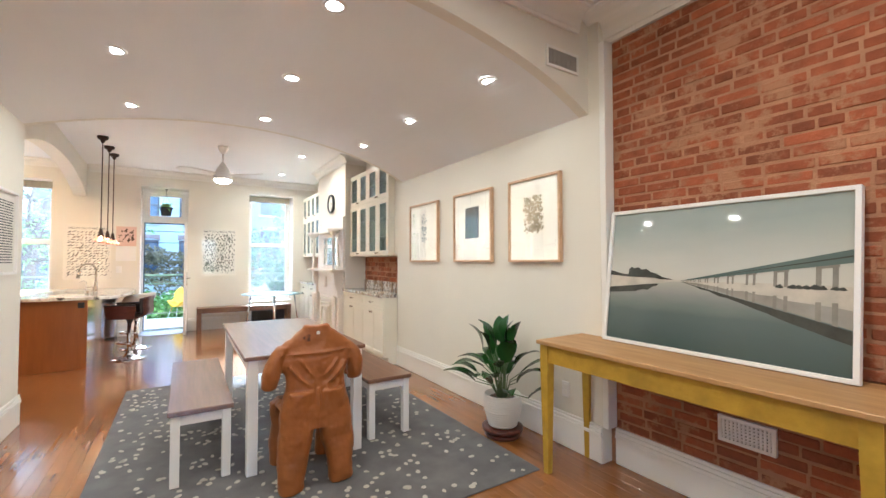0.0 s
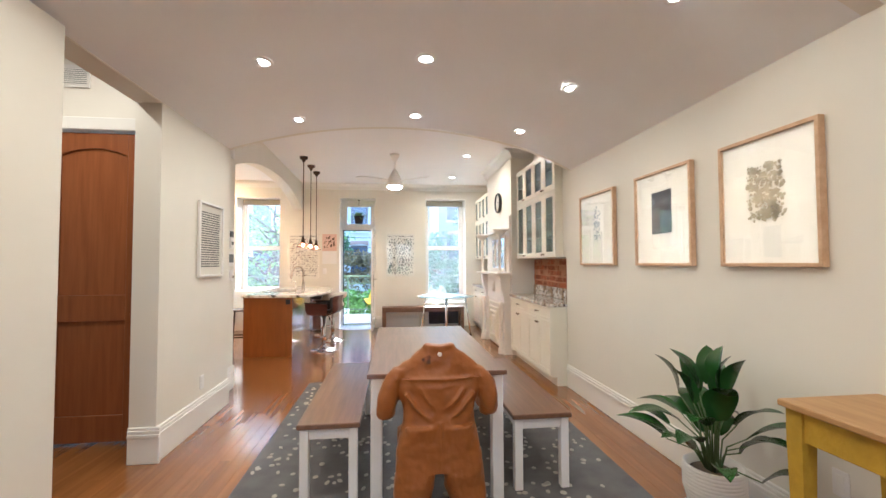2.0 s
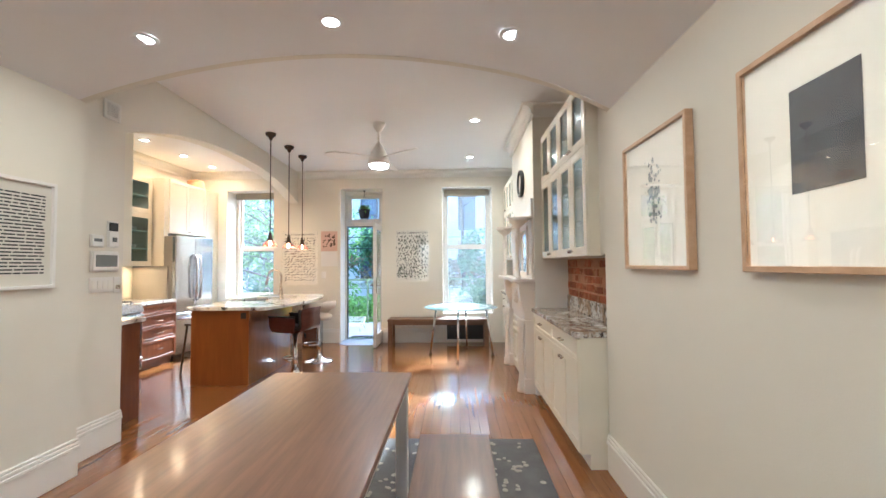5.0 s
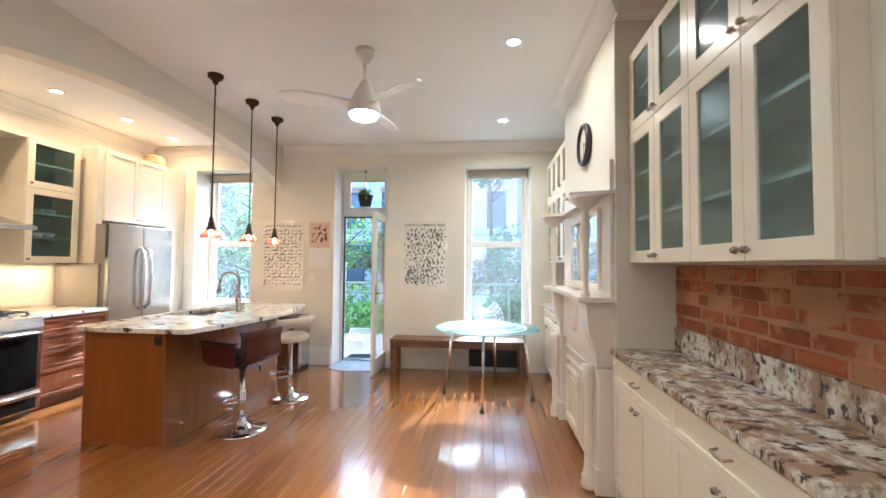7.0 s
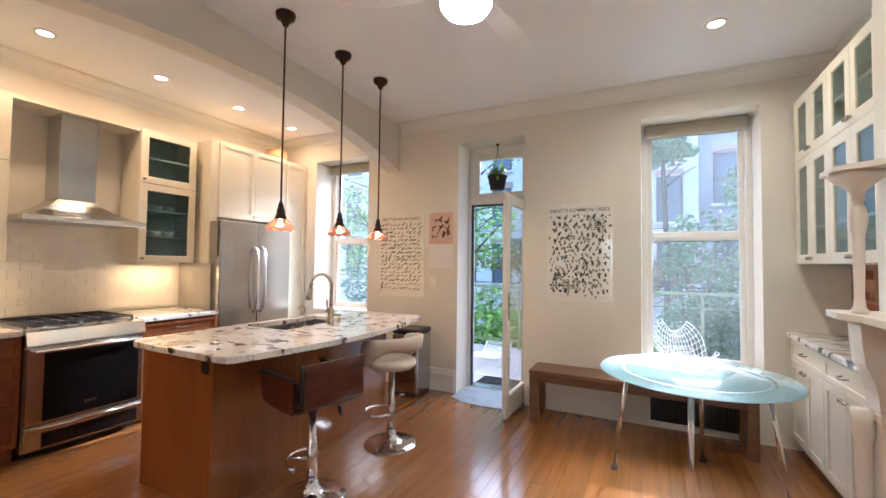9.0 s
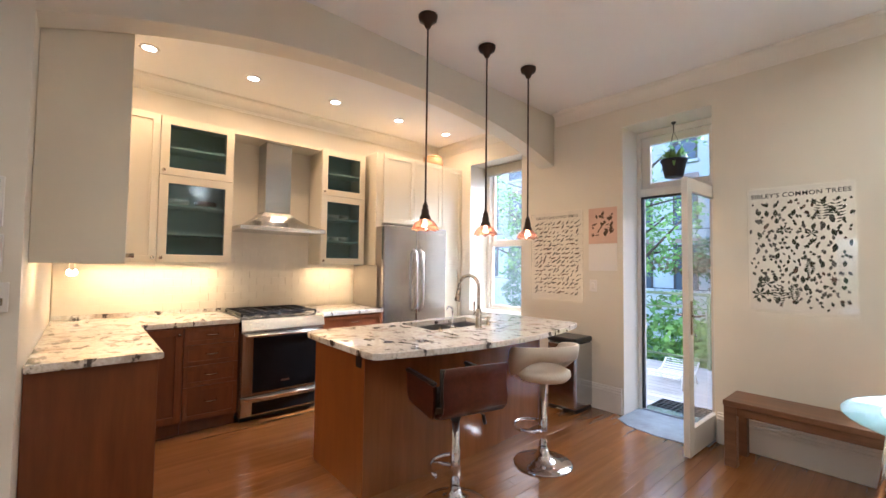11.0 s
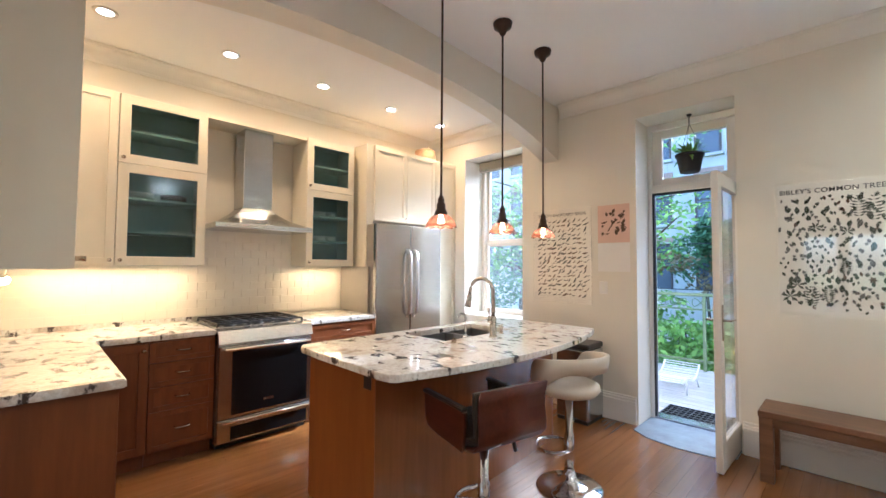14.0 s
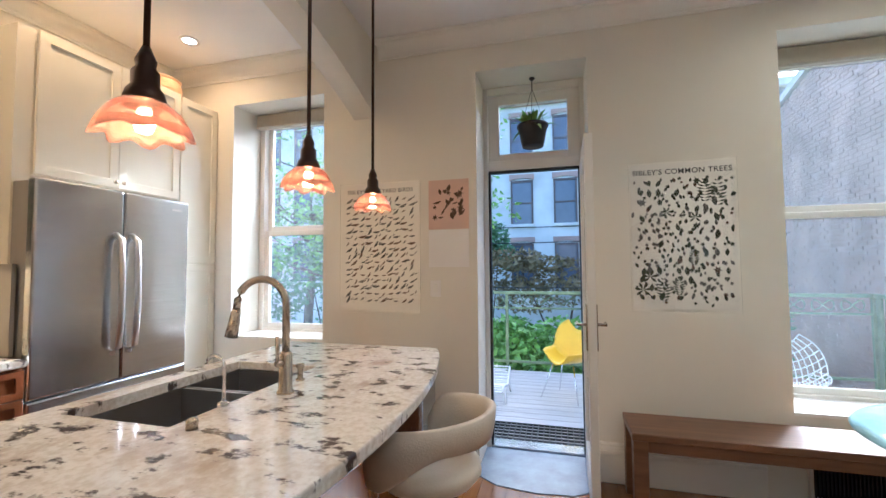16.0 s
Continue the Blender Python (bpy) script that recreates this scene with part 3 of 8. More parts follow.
def glazed_leaf():
    """The garden door, standing open into the room on its hinges at the right jamb."""
    d = thing("door_garden", (0.311, 9.60, 0.012), "white glazed garden door standing open", "door", **S)
    w, h, t = 0.69, 2.09, 0.045
    leaf = part("door_leaf", boxes((0, 0, 0, 0.09, t, h), (w - 0.09, 0, 0, w, t, h), (0.09, 0, h - 0.10, w - 0.09, t, h), (0.09, 0, 0, w - 0.09, t, 0.20), bevel=0.004), TRIM)
    leaf.parent = d
    pane = part("pane", box(0.09, t / 2 - 0.003, 0.20, w - 0.09, t / 2 + 0.003, h - 0.10), PANE)
    pane.parent, pane["label"], pane.visible_shadow = leaf, "clear double glass pane", False
    hb = bmesh.new()
    for s, yy in ((-1, 0.0), (1, t)):
        box(w - 0.062, min(yy, yy + s * 0.008), 0.90, w - 0.028, max(yy, yy + s * 0.008), 1.15, 0.002, hb)
        tube([(w - 0.045, yy, 1.04), (w - 0.045, yy + s * 0.05, 1.04), (w - 0.15, yy + s * 0.055, 1.04)], 0.008, 8, hb)
    hd = part("door_handle", hb, NICKEL, None, "", True)
    hd.parent, hd["label"] = leaf, "bronze-toned lever handle"
    d.rotation_euler = (0, 0, radians(-91))
    return d


glazed_leaf()


def hall_door():
    d = thing("door_hall", (-1.5, 3.86, 0.01), "orange-stained panelled wooden hall door, closed", "door", **S)
    x0, x1, y0 = -1.88, -1.20, 3.885
    zt = 2.405
    stile = 0.10
    leaf = bmesh.new()
    box(x0, y0, 0.02, x0 + stile, y0 + 0.045, zt, 0.003, leaf)
    box(x1 - stile, y0, 0.02, x1, y0 + 0.045, zt, 0.003, leaf)
    for a, b in ((0.02, 0.22), (0.94, 1.14)):
        box(x0 + stile, y0, a, x1 - stile, y0 + 0.045, b, 0.003, leaf)
    arch_pts = [(x0 + stile, zt), (x0 + stile, 2.23)] + [(x0 + stile + (x1 - x0 - 2 * stile) * k / 10, 2.23 + 0.055 * (1 - (k / 5 - 1) ** 2)) for k in range(1, 10)] + [(x1 - stile, 2.23), (x1 - stile, zt)]
    prism(arch_pts, "y", y0, y0 + 0.045, leaf)
    part("door_leaf", leaf, DOORWOOD, d)
    for a, b in ((0.22, 0.94), (1.14, 2.30)):
        part("panel", box(x0 + stile, y0 + 0.016, a, x1 - stile, y0 + 0.034, b, 0.002), DOORWOOD, d)
    k = part("door_knob", lathe([(0.012, 0), (0.012, 0.02), (0.028, 0.03), (0.031, 0.045), (0.02, 0.058), (0, 0.06)], 0, 0, 16), BRONZE, None, "", True)
    k.parent, k["label"] = d, "dark round door knob with plate"
    k.matrix_basis = Matrix.Translation((-1.845 + 1.5, y0 - 3.86, 0.96)) @ Matrix.Rotation(radians(90), 4, "X")
    part("knob_plate", box(-1.87, y0 - 0.006, 0.92, -1.82, y0, 1.0, 0.002), BRONZE, d)
    return d


hall_door()
for n, b in (("trim_hall_door_side", (-1.965, 3.852, 0, -1.89, 3.88, 2.42)), ("trim_hall_door_edge", (-1.19, 3.852, 0, -1.10, 3.88, 2.42)), ("trim_hall_door_head", (-1.975, 3.848, 2.42, -1.09, 3.88, 2.52))):
    solo(n, box(*b, 0.006), TRIM, "white moulded door casing", "trim", **S)
# ---- end structure ----
# ---- dining area ----


def legs4(parent, x0, x1, y0, y1, z, w, inset, material):
    for x in (x0 + inset, x1 - inset - w):
        for y in (y0 + inset, y1 - inset - w):
            part("leg", box(x, y, 0, x + w, y + w, z, 0.003), material, parent)


def dining_table():
    x0, x1, y0, y1 = 0.63, 1.43, 2.75, 4.45
    t = thing("dining_table", (1.03, 3.6, 0.008), "white dining table with a dark walnut-stained top", "table")
    ORG[t] = Vector((1.03, 3.6, 0.008))
    part("tabletop", box(x0, y0, 0.735, x1, y1, 0.762, 0.004), WALNUT, t, "dark walnut-stained top")
    a = 0.035
    part("apron", boxes((x0 + a, y0 + a, 0.645, x1 - a, y0 + a + 0.02, 0.735), (x0 + a, y1 - a - 0.02, 0.645, x1 - a, y1 - a, 0.735), (x0 + a, y0 + a + 0.02, 0.645, x0 + a + 0.02, y1 - a - 0.02, 0.735), (x1 - a - 0.02, y0 + a + 0.02, 0.645, x1 - a, y1 - a - 0.02, 0.735)), WHITE, t)
    for x in (x0 + 0.02, x1 - 0.085):
        for y in (y0 + 0.02, y1 - 0.085):
            part("leg", box(x, y, 0.008, x + 0.065, y + 0.065, 0.735, 0.004), WHITE, t)


def dining_bench(x0, x1):
    y0, y1 = 2.85, 4.31
    b = thing("dining_bench", ((x0 + x1) / 2, 3.58, 0.008), "white bench with a walnut-stained seat beside the dining table", "bench", "benches at the dining table")
    part("seat", box(x0, y0, 0.435, x1, y1, 0.465, 0.004), WALNUT, b, "dark walnut-stained seat")
    part("rail", boxes((x0 + 0.03, y0 + 0.03, 0.37, x1 - 0.03, y0 + 0.05, 0.435), (x0 + 0.03, y1 - 0.05, 0.37, x1 - 0.03, y1 - 0.03, 0.435), (x0 + 0.03, y0 + 0.05, 0.37, x0 + 0.05, y1 - 0.05, 0.435), (x1 - 0.05, y0 + 0.05, 0.37, x1 - 0.03, y1 - 0.05, 0.435)), WHITE, b)
    for x in (x0 + 0.015, x1 - 0.065):
        for y in (y0 + 0.015, y1 - 0.065):
            part("leg", box(x, y, 0.008, x + 0.05, y + 0.05, 0.435, 0.003), WHITE, b)


dining_table()
dining_bench(0.23, 0.585)
dining_bench(1.49, 1.86)


def rug():
    rr = random.Random(3)
    x0, x1, y0, y1 = -0.19, 2.29, 1.87, 5.35
    r = thing("area_rug", (1.05, 3.4, 0.0), "dark grey wool rug with scattered pale dots", "rug")
    part("rug_body", box(x0, y0, 0.0, x1, y1, 0.009, 0.004), RUG, r)
    spots = bmesh.new()
    for _ in range(720):
        x, y = rr.uniform(x0 + 0.04, x1 - 0.04), rr.uniform(y0 + 0.04, y1 - 0.04)
        a, b, rot = rr.uniform(0.010, 0.023), rr.uniform(0.010, 0.018), rr.uniform(0, 3.1)
        ring = [(x + a * math.cos(u) * math.cos(rot) - b * math.sin(u) * math.sin(rot), y + a * math.cos(u) * math.sin(rot) + b * math.sin(u) * math.cos(rot)) for u in [k * math.pi / 5 for k in range(10)]]
        top = [spots.verts.new((p[0], p[1], 0.0125)) for p in ring]
        low = [spots.verts.new((x + (p[0] - x) * 1.12, y + (p[1] - y) * 1.12, 0.0088)) for p in ring]
        spots.faces.new(top)
        for k in range(10):
            spots.faces.new((low[k], low[(k + 1) % 10], top[(k + 1) % 10], top[k]))
    tagged(part("dots", spots, RUGSPOT, r), "pale cream woven dots", kind="stuff")


rug()


def loft(rings, bm, n=20):
    """Closed tube through rings of (cx, cy, cz, rx, ry, squareness) lying level."""
    loops = []
    for cx, cy, cz, rx, ry, sq in rings:
        lp = []
        for k in range(n):
            a = 2 * math.pi * k / n
            c, s = math.cos(a), math.sin(a)
            lp.append(bm.verts.new((cx + rx * math.copysign(abs(c) ** sq, c), cy + ry * math.copysign(abs(s) ** sq, s), cz)))
        loops.append(lp)
    for A, B in zip(loops, loops[1:]):
        for k in range(n):
            bm.faces.new((A[k], A[(k + 1) % n], B[(k + 1) % n], B[k]))
    bm.faces.new(loops[0][::-1])
    bm.faces.new(loops[-1])


def coverall_chair():
    """A sculptural chair in the shape of empty coveralls: shirt back, sleeves as arms, trouser legs as chair legs."""
    bm = bmesh.new()
    cx, cy = 1.005, 2.50
    back = [(0.36, 0.200, 0.07, -0.01), (0.44, 0.212, 0.075, -0.01), (0.52, 0.203, 0.07, -0.005), (0.59, 0.184, 0.062, 0), (0.65, 0.182, 0.058, 0), (0.71, 0.196, 0.058, 0), (0.77, 0.218, 0.056, 0), (0.815, 0.226, 0.05, 0.004), (0.85, 0.214, 0.047, 0.006), (0.885, 0.178, 0.045, 0.008), (0.915, 0.136, 0.044, 0.010), (0.938, 0.098, 0.043, 0.010), (0.952, 0.080, 0.041, 0.004), (0.972, 0.074, 0.037, 0.0)]
    loft([(cx, cy + d, z, rx, ry, 0.78) for z, rx, ry, d in back], bm, 32)
    for s in (-1, 1):
        # trouser leg: hangs from the hips, slightly narrower at the crumpled hem
        legs = [(0.012, 0.150, 0.074), (0.05, 0.150, 0.072), (0.12, 0.146, 0.078), (0.20, 0.138, 0.088), (0.28, 0.128, 0.098), (0.36, 0.116, 0.106), (0.44, 0.108, 0.108), (0.52, 0.098, 0.100), (0.58, 0.086, 0.088)]
        loft([(cx + s * o, cy - 0.012 - 0.03 * max(0, 0.42 - z), z, r, 0.078 - 0.02 * max(0, z - 0.42), 0.85) for z, o, r in legs], bm, 22)
        # far legs under the seat's front
        loft([(cx + s * 0.15, cy + 0.36, z, 0.055, 0.055, 0.9) for z in (0.012, 0.12, 0.28, 0.42)], bm, 16)
        # sleeve: hangs straight down along the side, gathered at the elbow, then turned forward
        slv = [(0.600, 0.258, 0.032, 0.045, 0.040), (0.615, 0.262, 0.046, 0.058, 0.030), (0.66, 0.262, 0.050, 0.062, 0.018), (0.72, 0.254, 0.050, 0.060, 0.008), (0.78, 0.240, 0.046, 0.054, 0.003), (0.82, 0.218, 0.040, 0.046, 0.004), (0.855, 0.190, 0.034, 0.040, 0.006)]
        loft([(cx + s * o, cy + d, z, rx, ry, 0.9) for z, o, rx, ry, d in slv], bm, 18)
        tube([(cx + s * 0.262, cy + 0.05, 0.65), (cx + s * 0.252, cy + 0.14, 0.64), (cx + s * 0.240, cy + 0.24, 0.64)], 0.042, 14, bm, 0.038)
    box(cx - 0.185, cy + 0.02, 0.39, cx + 0.185, cy + 0.42, 0.45, 0.03, bm)
    # yoke and waist seams, back pocket flap, standing collar
    tube([(cx - 0.205 + 0.41 * k / 10, cy - 0.052 - 0.006 * math.sin(math.pi * k / 10), 0.815 - 0.008 * math.sin(math.pi * k / 10)) for k in range(11)], 0.005, 8, bm, 0.005)
    for x0, z0, x1, z1, r0 in ((-0.17, 0.74, -0.03, 0.60, 0.011), (0.17, 0.74, 0.03, 0.60, 0.011), (-0.10, 0.77, -0.01, 0.65, 0.008), (0.12, 0.76, 0.02, 0.66, 0.008), (-0.17, 0.585, -0.05, 0.52, 0.009), (0.16, 0.59, 0.05, 0.53, 0.009), (-0.14, 0.40, -0.06, 0.30, 0.009), (0.14, 0.41, 0.07, 0.29, 0.009), (-0.02, 0.62, -0.05, 0.50, 0.008), (0.05, 0.60, 0.11, 0.50, 0.008)):
        tube([(cx + x0 + (x1 - x0) * k / 6, cy - 0.055 - 0.012 * math.sin(math.pi * k / 6) - (0.008 if z0 < 0.62 else 0.0), z0 + (z1 - z0) * k / 6 - 0.012 * math.sin(math.pi * k / 6)) for k in range(7)], r0, 8, bm, r0 * 0.5)
    tube([(cx, cy - 0.072, 0.60), (cx + 0.004, cy - 0.082, 0.5), (cx, cy - 0.08, 0.38)], 0.007, 8, bm, 0.007)
    ob = solo("coverall_chair", bm, SUITCLOTH, "tan-orange leather coverall shaped as a chair with short sleeves", "chair", smooth=True)
    rm = ob.modifiers.new("remesh", "REMESH")
    rm.mode, rm.voxel_size, rm.use_smooth_shade = "VOXEL", 0.0075, True
    sm = ob.modifiers.new("smooth", "SMOOTH")
    sm.factor, sm.iterations = 0.5, 5
    for nm, sc, k in (("folds", 0.12, 0.026), ("creases", 0.055, 0.009)):
        tx = bpy.data.textures.new(nm, "CLOUDS")
        tx.noise_scale, tx.noise_depth = sc, 2
        dp = ob.modifiers.new(nm, "DISPLACE")
        dp.texture, dp.strength, dp.mid_level = tx, k, 0.5
    return ob


coverall_chair()
suit_bits = bmesh.new()
lathe([(0, -0.002), (0.011, -0.002), (0.011, 0.003), (0, 0.003)], 0, 0, 14, suit_bits)
sb = solo("coverall_button", suit_bits, LEATHERWHITE, "small pale button on the coverall collar", "button")
sb.matrix_basis = Matrix.Translation((1.005, 2.452, 0.928)) @ Matrix.Rotation(radians(90), 4, "X")


def leaf_blade(bm, base, tip, width, droop, n=6):
    """A folded pointed leaf from base to tip."""
    base, tip = Vector(base), Vector(tip)
    d = tip - base
    side = d.cross(Vector((0, 0, 1)))
    side = side.normalized() if side.length > 1e-4 else Vector((1, 0, 0))
    up = side.cross(d).normalized()
    rows = []
    for k in range(n + 1):
        u = k / n
        w = width * (math.sin(math.pi * min(1, u * 0.94 + 0.06)) ** 0.75) * (1 - 0.35 * u)
        c = base + d * u + up * (droop * math.sin(math.pi * u)) - Vector((0, 0, 1)) * droop * u * u
        rows.append([bm.verts.new(c - side * w + up * w * 0.28), bm.verts.new(c), bm.verts.new(c + side * w + up * w * 0.28)])
    for A, B in zip(rows, rows[1:]):
        bm.faces.new((A[0], A[1], B[1], B[0]))
        bm.faces.new((A[1], A[2], B[2], B[1]))


def potted_plant():
    rr = random.Random(12)
    cx, cy = 2.44, 2.42
    t = thing("potted_plant", (cx, cy, 0.0), "broad-leaved green plant in a ribbed white pot", "plant")
    part("plant_stand", lathe([(0.13, 0.0), (0.14, 0.012), (0.14, 0.03), (0.115, 0.032), (0.115, 0.045), (0.155, 0.05), (0.16, 0.075), (0.14, 0.08)], cx, cy, 28), REDWOOD, t, "dark wooden saucer stand", True)
    prof = [(0.10, 0.08)]
    for k in range(13):
        z = 0.09 + 0.018 * k
        r = 0.112 + 0.030 * min(1, k / 6.0)
        prof += [(r, z), (r + 0.004, z + 0.006), (r + 0.004, z + 0.011), (r, z + 0.016)]
    prof += [(0.143, 0.325), (0.128, 0.325), (0.125, 0.28), (0.0, 0.28)]
    part("pot", lathe(prof, cx, cy, 36), POTWHITE, t, "ribbed white ceramic pot", True)
    part("soil", lathe([(0.124, 0.278), (0.10, 0.295), (0.0, 0.298)], cx, cy, 20), BARK, t)
    spec = []
    for k in range(32):
        a = 2.399 * k + rr.uniform(-0.3, 0.3)
        ring = k / 32
        reach = 0.10 + 0.20 * ring + rr.uniform(-0.02, 0.05)
        hgt = 0.90 - 0.36 * ring + rr.uniform(-0.06, 0.05)
        spec.append((a, reach, hgt))
    for a, reach, hgt in spec:
        ux, uy = math.cos(a), math.sin(a)
        if cx + ux * (reach + 0.2) > 2.68:
            ux *= 0.35
        st = (cx + ux * 0.03, cy + uy * 0.03, 0.29)
        nb = (cx + ux * reach * 0.75, cy + uy * reach * 0.75, hgt - 0.17)
        sm = bmesh.new()
        tube([st, (cx + ux * reach * 0.3, cy + uy * reach * 0.3, 0.3 + (hgt - 0.47) * 0.55 + 0.02), nb], 0.005, 6, sm, 0.003)
        part("stem", sm, STEM, t, "", True)
        lb = bmesh.new()
        steep = 0.5 if hgt > 0.75 else 1.0
        L = 0.20 + 0.08 * rr.random()
        tip = (nb[0] + ux * L * steep, nb[1] + uy * L * steep, nb[2] + (0.22 if hgt > 0.75 else rr.uniform(0.02, 0.12) if uy > -0.3 else rr.uniform(0.08, 0.16)))
        leaf_blade(lb, nb, tip, rr.uniform(0.056, 0.078), 0.025, 9)
        lf = part("leaf", lb, LEAF, t, "", True, False)
    return t


potted_plant()


def yellow_table():
    x0, x1, y0, y1, zt = 2.26, 2.76, 0.27, 1.87, 0.85
    t = thing("console_table", (2.5, 1.06, 0), "worn mustard-yellow painted wooden table with a bare pine top", "table")
    part("tabletop", box(x0, y0, zt - 0.025, x1, y1, zt, 0.004), YELLOWTOP, t, "worn bare wooden top")
    part("apron", boxes((x0 + 0.03, y0 + 0.03, zt - 0.14, x0 + 0.05, y1 - 0.03, zt - 0.025), (x1 - 0.05, y0 + 0.03, zt - 0.14, x1 - 0.03, y1 - 0.03, zt - 0.025), (x0 + 0.05, y0 + 0.03, zt - 0.14, x1 - 0.05, y0 + 0.05, zt - 0.025), (x0 + 0.05, y1 - 0.05, zt - 0.14, x1 - 0.05, y1 - 0.03, zt - 0.025), bevel=0.002), YELLOW, t)
    for x in (x0 + 0.02, x1 - 0.08):
        for y in (y0 + 0.02, y1 - 0.08):
            bm = bmesh.new()
            tp = [(x, y), (x + 0.062, y), (x + 0.062, y + 0.062), (x, y + 0.062)]
            bt = [(x + 0.012, y + 0.012), (x + 0.05, y + 0.012), (x + 0.05, y + 0.05), (x + 0.012, y + 0.05)]
            A = [bm.verts.new((*p, 0)) for p in bt]
            M1 = [bm.verts.new((*p, zt - 0.16)) for p in tp]
            B = [bm.verts.new((*p, zt - 0.025)) for p in tp]
            for P, Q in ((A, M1), (M1, B)):
                for k in range(4):
                    bm.faces.new((P[k], P[(k + 1) % 4], Q[(k + 1) % 4], Q[k]))
            bm.faces.new(A[::-1]), bm.faces.new(B)
            part("leg", bm, YELLOW, t)


yellow_table()


def flat(pts, x, bm=None):
    """A flat outline in (u, v), at depth x, as one thin face."""
    bm = bm or bmesh.new()
    bm.faces.new([bm.verts.new((x, u, v)) for u, v in pts])
    return bm


def graded(name, stops, rough, top, var=0.06):
    """Photo tone that runs from the bottom of the print to its top, with soft cloudy variation."""
    m, nt, b = nodes_of(name)
    tc = nt.nodes.new("ShaderNodeTexCoord")
    sp = nt.nodes.new("ShaderNodeSeparateXYZ")
    nt.links.new(tc.outputs["Object"], sp.inputs[0])
    ad = nt.nodes.new("ShaderNodeMath")
    ad.operation = "MULTIPLY_ADD"
    ad.inputs[1].default_value = var
    nt.links.new(noise_fac(nt, 2.2, 5.0, (1, 0.6, 2.2), False, 0.6), ad.inputs[0])
    dv = nt.nodes.new("ShaderNodeMath")
    dv.operation = "DIVIDE"
    dv.inputs[1].default_value = top
    nt.links.new(sp.outputs[2], dv.inputs[0])
    nt.links.new(dv.outputs[0], ad.inputs[2])
    nt.links.new(ramp(nt, ad.outputs[0], stops), b.inputs["Base Color"])
    b.inputs["Roughness"].default_value = rough
    return m


SKYP = graded("photo_sky", [(0.50, (0.60, 0.57, 0.50)), (0.68, (0.53, 0.53, 0.48)), (1.0, (0.34, 0.385, 0.365))], 0.045, 0.845, 0.22)
WATERP = graded("photo_water", [(0.05, (0.055, 0.08, 0.075)), (0.30, (0.11, 0.145, 0.14)), (0.42, (0.26, 0.275, 0.255)), (0.52, (0.43, 0.42, 0.375))], 0.045, 0.845, 0.10)
PALEP = mat("photo_pale_bank", (0.52, 0.48, 0.41), 0.10, 0, 0.22, 9)
DIMP = mat("photo_bank_reflected", (0.30, 0.285, 0.25), 0.10, 0, 0.22, 7)
TEALP = mat("photo_bridge_deck", (0.11, 0.15, 0.14), 0.10, 0, 0.2, 4)
PIERP = mat("photo_bridge_pier", (0.24, 0.225, 0.195), 0.10, 0, 0.2, 14)
DARKP = mat("photo_dark", (0.055, 0.058, 0.05), 0.10, 0, 0.35, 10)


